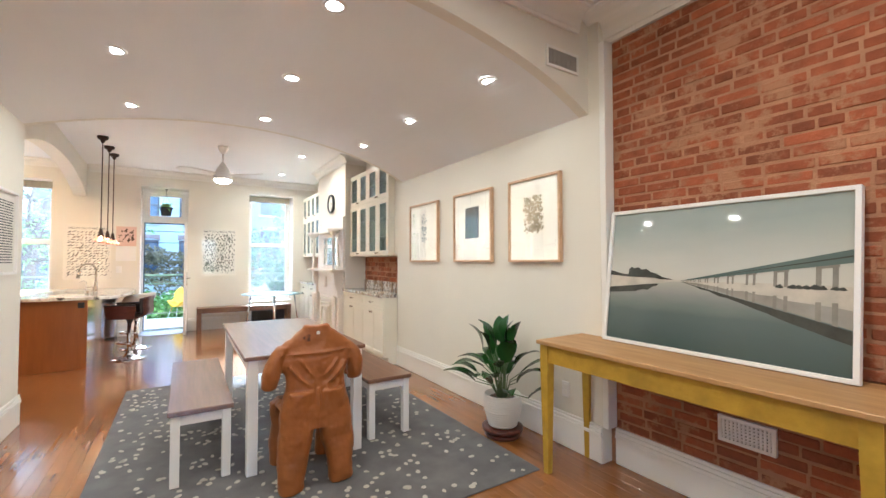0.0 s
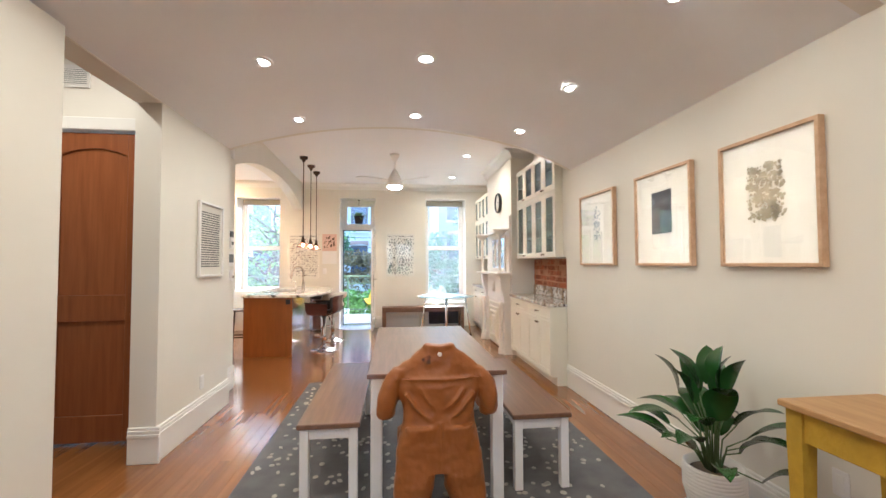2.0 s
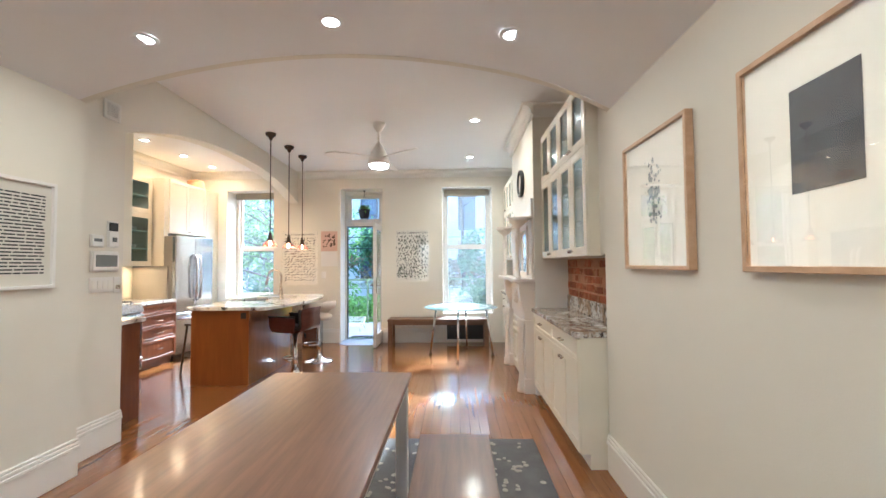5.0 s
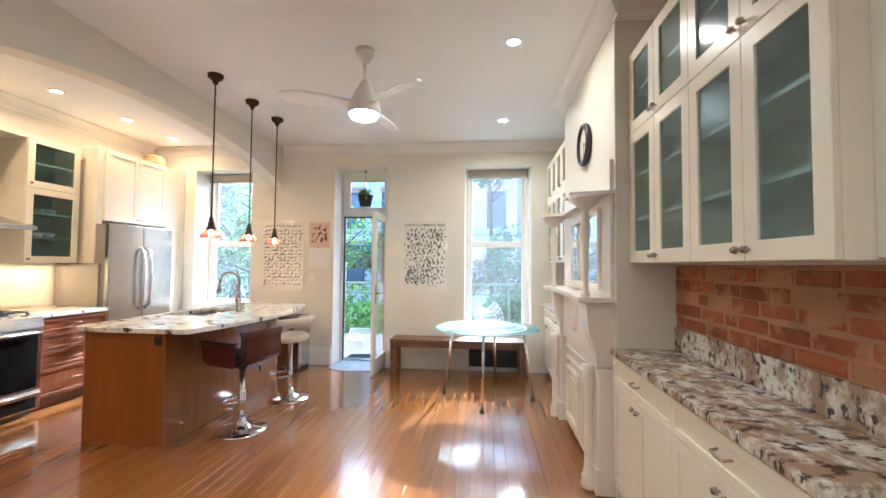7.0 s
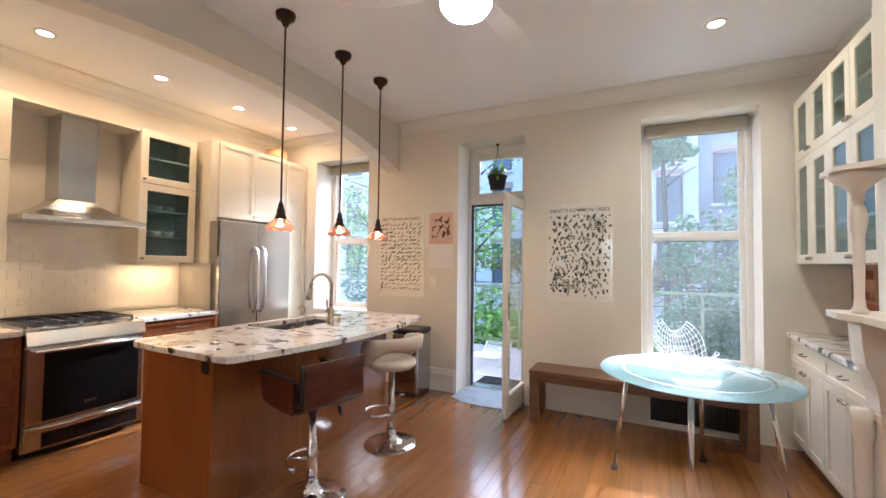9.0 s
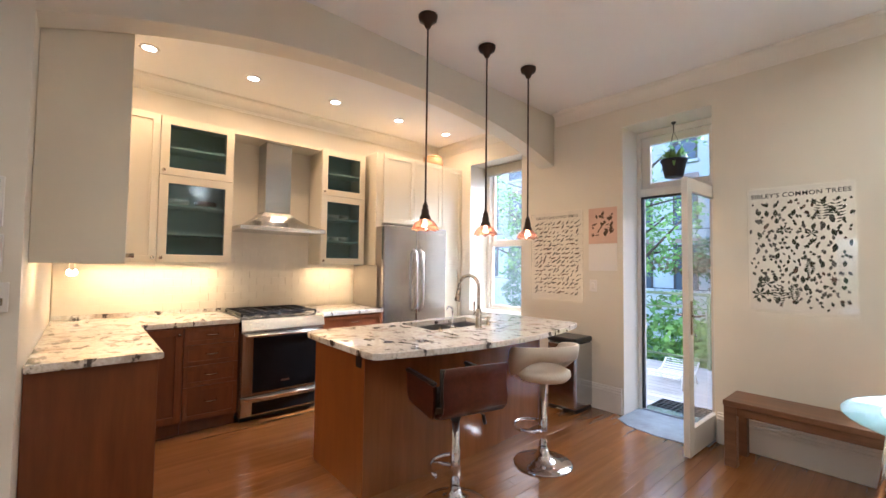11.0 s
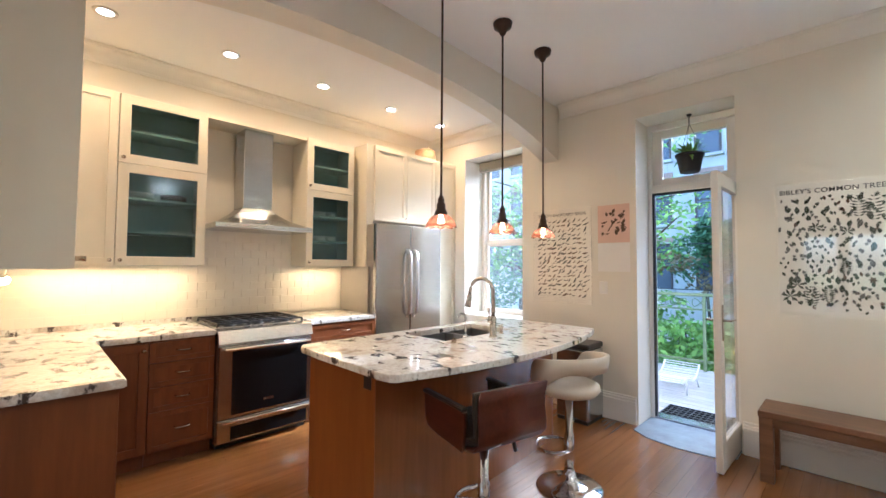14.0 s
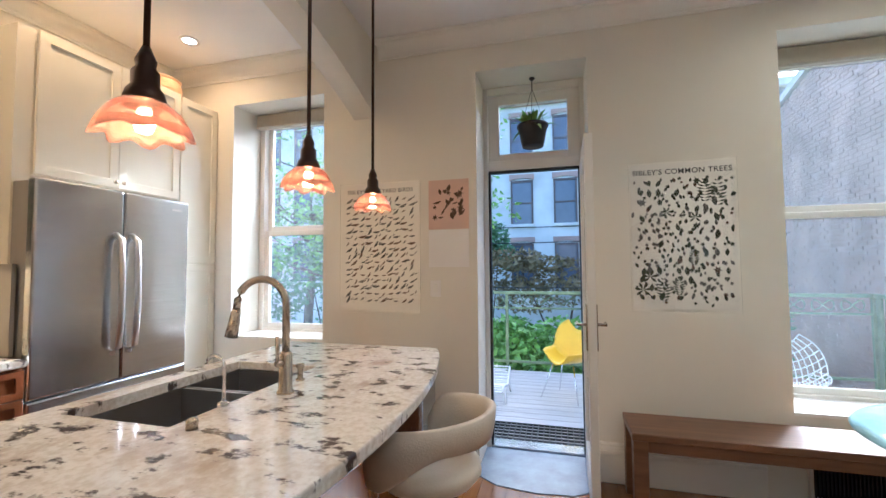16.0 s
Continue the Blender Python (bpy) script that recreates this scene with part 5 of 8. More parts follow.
# rear corner set
for y0, y1 in ((8.06, 8.73), (8.73, 9.40)):
    base_unit("corner_cabinet", "white painted corner base cabinet with drawer and doors", 2.53, -1, y0, y1, 0.354, CREAM, [(0.15, "drawer", 1), (0.61, "doors", 2)], "rear corner cabinets")
    glass_upper(y0, y1, 2.575, -1, 1.46, 2.26, 2.745, 0.308, "cream wall cabinet with rippled glass doors near the window", 2, None, "rear glass cabinets")
slab("corner_worktop", "speckled granite worktop in the rear corner", [(2.49, 8.052), (2.884, 8.052), (2.884, 9.428), (2.49, 9.428)], 0.881, 0.92)
solo("corner_splash", box(2.868, 8.052, 0.921, 2.8845, 9.42, 1.06, 0.002), GRANITE, "granite upstand in the rear corner", "upstand")
brick_niche_rear = solo("wall_niche_rear_mortar", box(2.8835, 8.052, 1.06, 2.8848, 9.42, 1.458), MORTAR, "exposed red brick strip in the rear corner", "wall", **S)


def mantelpiece():
    t = thing("mantelpiece", (2.42, 7.25, 0), "pink-white painted Victorian mantel with columns and mirror", "fireplace")
    xb = 2.529
    y0, y1 = 6.50, 7.94
    # lower body: pilasters, frieze, shelf
    for yc in (y0 + 0.09, y1 - 0.09):
        part("pilaster", boxes((2.43, yc - 0.09, 0, xb, yc + 0.09, 0.78), (2.415, yc - 0.10, 0.0, xb, yc + 0.10, 0.16), (2.42, yc - 0.095, 0.74, xb, yc + 0.095, 0.78), bevel=0.004), MANTEL, t)
        part("console_bracket", prism([(xb, 0.78), (2.43, 0.78), (2.425, 0.86), (2.41, 0.93), (2.385, 0.99), (2.375, 1.08), (2.37, 1.17), (2.345, 1.195), (xb, 1.195)], "y", yc - 0.07, yc + 0.07), MANTEL, t)
        part("base_ring", lathe([(0.045, 0.0), (0.05, 0.03), (0.04, 0.05), (0.048, 0.075), (0.035, 0.10), (0.028, 0.16), (0.03, 0.62), (0.042, 0.68), (0.038, 0.72), (0.046, 0.78)], 2.395, yc, 18), MANTEL, t, "turned lower column", True)
    part("frieze", boxes((2.46, y0 + 0.16, 0.78, xb, y1 - 0.16, 1.195), bevel=0.003), MANTEL, t)
    part("frieze_ornament", lathe([(0.02, 0.90), (0.05, 0.93), (0.035, 0.97), (0.045, 1.0), (0.02, 1.05), (0.008, 1.1)], 2.458, 7.25, 14), MANTEL, t, "carved ornament", True)
    sp = [(2.305, y0 - 0.03), (xb, y0 - 0.06), (xb, y1 + 0.06), (2.305, y1 + 0.03), (2.29, y1 - 0.15), (2.335, y1 - 0.28), (2.335, y0 + 0.28), (2.29, y0 + 0.15)]
    part("mantel_shelf", prism(sp, "z", 1.195, 1.225), MANTEL, t)
    # fireplace screen with nested frames
    sc = boxes((2.475, 6.90, 0.02, xb, 7.72, 0.775))
    part("fire_surround", sc, MANTEL, t)
    for k, (g, d) in enumerate(((0.05, 0.018), (0.13, 0.03), (0.20, 0.040))):
        a, b, c, e = 6.90 + g, 7.72 - g, 0.02 + g * 0.6, 0.775 - g
        w = 0.032
        part("panel_moulding", boxes((2.475 - d, a, c, 2.475, b, c + w), (2.475 - d, a, e - w, 2.475, b, e), (2.475 - d, a, c + w, 2.475, a + w, e - w), (2.475 - d, b - w, c + w, 2.475, b, e - w), bevel=0.006), CREAM, t, "ivory cast frame")
    part("panel_boss", box(2.44, 7.20, 0.25, 2.475, 7.42, 0.50, 0.012), CREAM, t, "ivory cast panel")
    # overmantel: mirror, columns, upper shelf
    part("overmantel_panel", box(2.505, y0 - 0.02, 1.226, xb, y1 + 0.02, 1.90, 0.003), MANTEL, t)
    part("mirror_frame", boxes((2.485, 6.68, 1.26, 2.505, 7.57, 1.30), (2.485, 6.68, 1.775, 2.505, 7.57, 1.82), (2.485, 6.68, 1.30, 2.505, 6.72, 1.775), (2.485, 7.53, 1.30, 2.505, 7.57, 1.775), bevel=0.004), MANTEL, t)
    part("mirror", box(2.495, 6.72, 1.30, 2.503, 7.53, 1.775), MIRROR, t, "bevelled mirror glass")
    for yc in (6.57, 7.80):
        part("column", lathe([(0.03, 1.226), (0.033, 1.24), (0.022, 1.255), (0.018, 1.30), (0.021, 1.45), (0.023, 1.58), (0.030, 1.62), (0.036, 1.67), (0.026, 1.715), (0.018, 1.735), (0.026, 1.75), (0.022, 1.765), (0.03, 1.79), (0.07, 1.825), (0.10, 1.855), (0.108, 1.875)], 2.375, yc, 20), MANTEL, t, "turned column with a dish capital", True)
    up = [(2.27, y0 + 0.04), (xb, y0 - 0.05), (xb, y1 + 0.05), (2.27, y1 - 0.04), (2.265, y1 - 0.22), (2.42, y1 - 0.34), (2.42, y0 + 0.34), (2.265, y0 + 0.22)]
    part("upper_shelf", prism(up, "z", 1.875, 1.90), MANTEL, t)
    part("pediment", prism([(6.48, 1.90), (7.96, 1.90), (7.96, 2.10), (7.90, 2.09), (7.82, 2.02), (7.68, 1.985), (6.82, 1.985), (6.68, 2.02), (6.54, 2.09), (6.48, 2.10)], "x", 2.505, xb), MANTEL, t, "scrolled back board")


mantelpiece()


def wall_clock():
    yc, zc = 7.15, 2.385
    t = thing("wall_clock", (2.528, yc, zc), "round black wall clock with a pale face", "clock")
    turn = Matrix.Rotation(radians(-90), 4, "Y")
    for n, prof, mt in (("rim", [(0.156, 0.0), (0.168, 0.01), (0.168, 0.035), (0.158, 0.045), (0.145, 0.045), (0.143, 0.02)], BLACK), ("face", [(0.0, 0.018), (0.144, 0.018), (0.144, 0.02), (0, 0.02)], PAPER)):
        o = part(n, lathe(prof, 0, 0, 40, None, n != "rim"), mt, None, "", n == "rim")
        o.parent, o.matrix_basis = t, turn
    pieces = [("hour_pointer", boxes((-0.006, -0.05, 0.022, 0.006, 0.02, 0.024))), ("minute_pointer", boxes((-0.11, -0.004, 0.0245, 0.02, 0.004, 0.026)))]
    for k in range(12):
        a = k * math.pi / 6
        u, v = 0.121 * math.cos(a), 0.121 * math.sin(a)
        pieces.append(("hour_mark", boxes((u - 0.006, v - 0.006, 0.0205, u + 0.006, v + 0.006, 0.0215))))
    for n, b in pieces:
        o = part(n, b, BLACK)
        o.parent, o.matrix_basis = t, turn


wall_clock()

# ---- kitchen ----
KX = -2.83   # face of the wall cabinets
BX = -2.47   # face of the base cabinets
splash = solo("backsplash", box(XK + 0.001, 5.31, 0.951, XK + 0.012, 7.98, 1.75), GROUT, "white glazed tile backsplash", "backsplash", **S)
INNER = mat("cabinet_inner_teal", (0.33, 0.43, 0.42), 0.6, 0, 0.04)
glass_upper(5.96, 6.55, KX, 1, 1.405, 2.17, 2.69, 0.31, "cream wall cabinet with a teal glass door beside the hood", 1, None, "kitchen glass cabinets", INNER)
glass_upper(7.44, 7.98, KX, 1, 1.405, 2.17, 2.69, 0.31, "cream wall cabinet with a teal glass door beside the fridge", 1, None, "kitchen glass cabinets", INNER)
cc = thing("corner_wall_cabinet", (-2.9, 5.75, 1.405), "tall cream wall cabinet in the kitchen corner", "cabinet")
part("body", box(XK + 0.013, 5.66, 1.405, KX - 0.001, 5.958, 2.69), CREAM, cc)
shaker(cc, KX, 1, 5.66, 5.957, 1.405, 2.69, CREAM, None, "door", (5.93, 1.445))
pc = thing("end_wall_cabinet", (-2.0, 5.48, 1.395), "pale cream wall cabinet over the corner counter", "cabinet")
part("body", box(XK + 0.013, 5.302, 1.395, -1.262, 5.64, 2.69), CREAM, pc)
part("end_panel", box(-1.26, 5.302, 1.395, -1.24, 5.66, 2.69, 0.002), CREAM, pc)
for k in range(3):
    a = -2.80 + k * 0.51
    part("door", box(a, 5.641, 1.40, a + 0.507, 5.66, 2.685, 0.002), CREAM, pc)
kb = bmesh.new()
tube([(-1.33, 5.66, 1.44), (-1.33, 5.685, 1.44), (-1.33, 5.70, 1.44)], 0.012, 10, kb)
part("knob", kb, NICKEL, pc, "brushed nickel knob", True)
hood_box = thing("hood_recess", (-3.0, 7.0, 2.66), "cream boxed recess board around the hood", "panel", **S)
part("top_board", box(XK + 0.013, 6.552, 2.66, KX - 0.002, 7.438, 2.69), CREAM, hood_box)


def range_hood():
    t = thing("range_hood", (-2.9, 7.0, 1.72), "stainless steel chimney range hood above the range", "range hood")
    part("chimney", box(-3.136, 6.87, 1.93, -2.89, 7.13, 2.658, 0.003), STEEL, t)
    bm = bmesh.new()
    lo = [(-3.136, 6.58), (-2.64, 6.58), (-2.64, 7.41), (-3.136, 7.41)]
    hi = [(-3.136, 6.87), (-2.89, 6.87), (-2.89, 7.13), (-3.136, 7.13)]
    rows = []
    for u, z in ((0, 1.765), (0.25, 1.79), (0.55, 1.825), (0.85, 1.885), (1.0, 1.93)):
        rows.append([bm.verts.new((a[0] + (b[0] - a[0]) * u, a[1] + (b[1] - a[1]) * u, z)) for a, b in zip(lo, hi)])
    for A, B in zip(rows, rows[1:]):
        for k in range(4):
            bm.faces.new((A[k], A[(k + 1) % 4], B[(k + 1) % 4], B[k]))
    bm.faces.new(rows[0][::-1]), bm.faces.new(rows[-1])
    part("canopy", bm, STEEL, t)
    part("lip", box(-3.136, 6.575, 1.725, -2.635, 7.415, 1.765, 0.004), STEEL, t)


range_hood()


def cooker():
    y0, y1, xf = 6.555, 7.315, -2.44
    t = thing("range_cooker", (-2.78, 6.93, 0), "stainless steel gas range with a black glass oven door", "cooker")
    part("body", box(XK + 0.02, y0, 0.05, xf, y1, 0.90, 0.004), STEEL, t)
    part("plinth", box(XK + 0.05, y0 + 0.02, 0.0, xf - 0.05, y1 - 0.02, 0.05), BLACK, t)
    part("control_panel", prism([(xf, 0.80), (xf + 0.045, 0.81), (xf + 0.02, 0.905), (xf - 0.06, 0.915), (xf - 0.06, 0.80)], "y", y0, y1), STEEL, t)
    od = part("oven_door", box(xf, y0 + 0.005, 0.235, xf + 0.035, y1 - 0.005, 0.79, 0.005), STEEL, t)
    part("oven_glass", box(xf + 0.034, y0 + 0.10, 0.26, xf + 0.038, y1 - 0.045, 0.745, 0.002), BLACKGLASS, od, "black oven glass")
    part("badge", box(xf + 0.038, 6.90, 0.325, xf + 0.0405, 6.98, 0.345), STEEL, od)
    for n, z, par in (("oven_handle", 0.765, od),):
        hb = bmesh.new()
        tube([(xf + 0.07, y0 + 0.04, z), (xf + 0.07, y1 - 0.04, z)], 0.013, 12, hb)
        for y in (y0 + 0.07, y1 - 0.07):
            tube([(xf + 0.034, y, z), (xf + 0.07, y, z)], 0.009, 8, hb)
        part(n, hb, CHROME, par, "polished bar handle", True)
    wd = part("warming_drawer", box(xf, y0 + 0.005, 0.06, xf + 0.035, y1 - 0.005, 0.228, 0.004), STEEL, t)
    part("drawer_glass", box(xf + 0.034, y0 + 0.10, 0.075, xf + 0.037, y1 - 0.045, 0.175), BLACKGLASS, wd)
    hb = bmesh.new()
    tube([(xf + 0.06, y0 + 0.03, 0.215), (xf + 0.06, y1 - 0.03, 0.215)], 0.011, 12, hb)
    for y in (y0 + 0.06, y1 - 0.06):
        tube([(xf + 0.034, y, 0.215), (xf + 0.06, y, 0.215)], 0.008, 8, hb)
    part("drawer_handle", hb, CHROME, wd, "polished bar handle", True)
    part("hob_plate", box(XK + 0.03, y0 + 0.02, 0.9, xf - 0.07, y1 - 0.02, 0.92, 0.003), STEEL, t)
    for k in range(3):
        a, b = y0 + 0.03 + k * 0.235, y0 + 0.255 + k * 0.235
        g = bmesh.new()
        for x in (-3.08, -2.94, -2.80, -2.66, -2.54):
            box(x - 0.006, a, 0.938, x + 0.006, b, 0.952, bm=g)
        for y in (a, (a + b) / 2, b):
            box(-3.08, y - 0.006, 0.936, -2.54, y + 0.006, 0.950, bm=g)
        for x in (-3.08, -2.54):
            for y in (a, b):
                box(x - 0.008, y - 0.008, 0.92, x + 0.008, y + 0.008, 0.94, bm=g)
        part("grate", g, BLACK, t, "cast iron grate")
        for x in (-2.95, -2.67):
            part("burner", lathe([(0.05, 0.92), (0.05, 0.928), (0.032, 0.934), (0.0, 0.936)], x, (a + b) / 2, 18), BLACK, t, "", True)


cooker()
base_unit("drawer_cabinet", "cherry wood drawer cabinet beside the range", BX, 1, 6.13, 6.545, 0.66, CHERRY, [(0.145, "drawer", 1), (0.17, "drawer", 1), (0.17, "drawer", 1), (0.27, "drawer", 1)])
base_unit("corner_base_cabinet", "cherry wood corner cabinet with a narrow door", BX, 1, 5.86, 6.128, 0.66, CHERRY, [(0.755, "doors", 1)])
base_unit("drawer_cabinet", "cherry wood drawer cabinet between range and fridge", BX, 1, 7.325, 8.02, 0.66, CHERRY, [(0.145, "drawer", 1), (0.17, "drawer", 1), (0.17, "drawer", 1), (0.27, "drawer", 1)])
pen = thing("peninsula_cabinet", (-2.0, 5.57, 0), "cherry wood peninsula base with a plain end panel", "cabinet")
part("body", box(XK + 0.02, 5.302, 0.10, -1.30, 5.80, 0.88), CHERRY, pen)
part("toe_kick", box(XK + 0.02, 5.302, 0, -1.36, 5.74, 0.10), CHERRY, pen)
part("end_panel", box(-1.30, 5.302, 0.0, -1.275, 5.825, 0.88, 0.002), CHERRY, pen)
slab("corner_counter", "cream and brown granite L-shaped counter", [(-1.235, 5.304), (-1.235, 5.845), (-2.44, 5.845), (-2.44, 6.548), (XK + 0.013, 6.548), (XK + 0.013, 5.304)], 0.881, 0.92)
slab("side_counter", "cream and brown granite counter by the fridge", [(-2.44, 7.322), (-2.44, 8.02), (XK + 0.013, 8.02), (XK + 0.013, 7.322)], 0.881, 0.92)
solo("counter_splash", box(XK + 0.013, 5.304, 0.921, XK + 0.03, 6.548, 0.955), GRANITE, "low granite upstand on the kitchen counter", "upstand")
GREYPANEL = mat("grey_panel", (0.30, 0.28, 0.25), 0.4, 0, 0.05)
solo("fridge_side_panel", box(XK + 0.013, 8.03, 0.921, -2.60, 8.05, 1.404), GREYPANEL, "grey steel panel between counter and fridge", "panel")
ul = thing("under_cabinet_spot", (-2.0, 5.45, 1.36), "small lit spotlight under the wall cabinet", "light")
ub = bmesh.new()
tube([(-1.50, 5.45, 1.394), (-1.50, 5.45, 1.36), (-1.52, 5.45, 1.345)], 0.012, 10, ub)
part("holder", ub, CHROME, ul, "", True)
part("bulb", lathe([(0, 1.325), (0.018, 1.330), (0.025, 1.345), (0.018, 1.36), (0, 1.365)], -1.53, 5.45, 14), BULBGLOW, ul, "glowing bulb", True)


def fridge():
    y0, y1, xf, zt = 8.055, 8.995, -2.495, 1.865
    t = thing("refrigerator", (-2.8, 8.56, 0), "stainless steel french-door refrigerator with bottom freezer drawer", "refrigerator")
    part("body", box(XK + 0.02, y0 + 0.01, 0.02, xf - 0.06, y1 - 0.01, zt - 0.01, 0.005), GREYPANEL, t)
    part("grille", box(xf - 0.06, y0 + 0.02, 0.0, xf - 0.03, y1 - 0.02, 0.06), BLACK, t)
    m = (y0 + y1) / 2
    for s, a, b in ((-1, y0, m - 0.002), (1, m + 0.002, y1)):
        d = part("fridge_door", box(xf - 0.06, a, 0.69, xf, b, zt, 0.012, seg=3), STEEL, t, "", False)
        hb = bmesh.new()
        yy = m + s * 0.05
        tube([(xf, yy, 0.86), (xf + 0.05, yy, 0.90), (xf + 0.062, yy, 1.05), (xf + 0.066, yy, 1.22), (xf + 0.062, yy, 1.40), (xf + 0.05, yy, 1.55), (xf, yy, 1.59)], 0.018, 14, hb)
        part("handle", hb, HANDLESTEEL, d, "curved steel handle", True)
    dr = part("freezer_drawer", box(xf - 0.06, y0, 0.07, xf, y1, 0.685, 0.012, seg=3), STEEL, t)
    hb = bmesh.new()
    tube([(xf, y0 + 0.1, 0.60), (xf + 0.05, y0 + 0.14, 0.60), (xf + 0.062, m, 0.60), (xf + 0.05, y1 - 0.14, 0.60), (xf, y1 - 0.1, 0.60)], 0.013, 12, hb)
    part("handle", hb, CHROME, dr, "curved steel handle", True)
    part("badge", box(xf, y1 - 0.14, 1.79, xf + 0.002, y1 - 0.06, 1.803), CHROME, t)


fridge()
fc = thing("over_fridge_cabinet", (-2.9, 8.56, 1.93), "cream cabinet above the refrigerator", "cabinet")
part("body", box(XK + 0.013, 8.14, 1.905, -2.682, 9.06, 2.74), CREAM, fc)
part("side_panel", box(XK + 0.013, 8.0545, 1.40, -2.682, 8.139, 2.735), CREAM, fc)
shaker(fc, -2.682, 1, 8.145, 8.603, 1.91, 2.74, CREAM, None, "door", (8.575, 1.95))
shaker(fc, -2.682, 1, 8.603, 9.06, 1.91, 2.74, CREAM, None, "door", (8.63, 1.95))
pt = thing("pantry_cabinet", (-2.9, 9.2, 0), "tall pale cream pantry cabinet beside the window", "cabinet")
part("body", box(XK + 0.013, 9.065, 0.0, -2.682, 9.424, 2.73), CREAM, pt)
shaker(pt, -2.682, 1, 9.068, 9.422, 1.42, 2.73, CREAM, None, "upper_door")
shaker(pt, -2.682, 1, 9.068, 9.422, 0.08, 1.415, CREAM, None, "lower_door", None, False)
bk = thing("woven_basket", (-2.85, 9.05, 2.731), "pale woven lidded basket on top of the pantry", "basket")
prof = []
for k in range(8):
    z = 2.732 + 0.016 * k
    r = 0.115 + 0.02 * math.sin(math.pi * (k + 0.5) / 8)
    prof += [(r, z), (r + 0.006, z + 0.005), (r + 0.006, z + 0.011), (r, z + 0.0155)]
part("basket_body", lathe(prof, -2.85, 9.05, 28), PALEWOOD, bk, "", True)
part("lid", lathe([(0.13, 2.862), (0.135, 2.87), (0.10, 2.89), (0.03, 2.90), (0.02, 2.915), (0, 2.918)], -2.85, 9.05, 28), PALEWOOD, bk, "", True)


def crockery(name, label, x, y, z, prof, m=None):
    solo(name, lathe([(r, z + h) for r, h in prof], x, y, 18), m or POTWHITE, label, name.split("_")[-1], "crockery in the cabinets", smooth=True)


BOWL = [(0.03, 0), (0.045, 0.015), (0.06, 0.05), (0.056, 0.05), (0.042, 0.02), (0, 0.012)]
PLATE = [(0.05, 0), (0.09, 0.012), (0.095, 0.05), (0.0, 0.05)]
CUP = [(0.028, 0), (0.036, 0.03), (0.038, 0.08), (0.034, 0.08), (0.03, 0.01), (0, 0.008)]
for zb in (1.405 + 0.765 / 3 + 0.0095, 1.405 + 0.765 * 2 / 3 + 0.0095):
    for y in (7.54, 7.66, 7.78):
        crockery("white_bowl", "white bowl on a cabinet shelf", -2.95, y, zb, BOWL)
for y in (7.56, 7.68, 7.80):
    crockery("white_cup", "white cup on a cabinet shelf", -2.95, y, 2.18, CUP)
crockery("stacked_plate", "stack of pale plates on a cabinet shelf", -2.97, 6.25, 2.18, PLATE)
crockery("stacked_plate", "stack of pale plates on a cabinet shelf", -2.97, 6.12, 1.405 + 0.765 * 2 / 3 + 0.0095, PLATE)
crockery("stacked_plate", "stack of dark plates on a cabinet shelf", -2.97, 6.35, 1.405 + 0.765 * 2 / 3 + 0.0095, PLATE, BRONZE)
crockery("stacked_plate", "stack of dark plates on the cabinet floor", -2.97, 6.2, 1.424, PLATE, BRONZE)

# ---- island ----


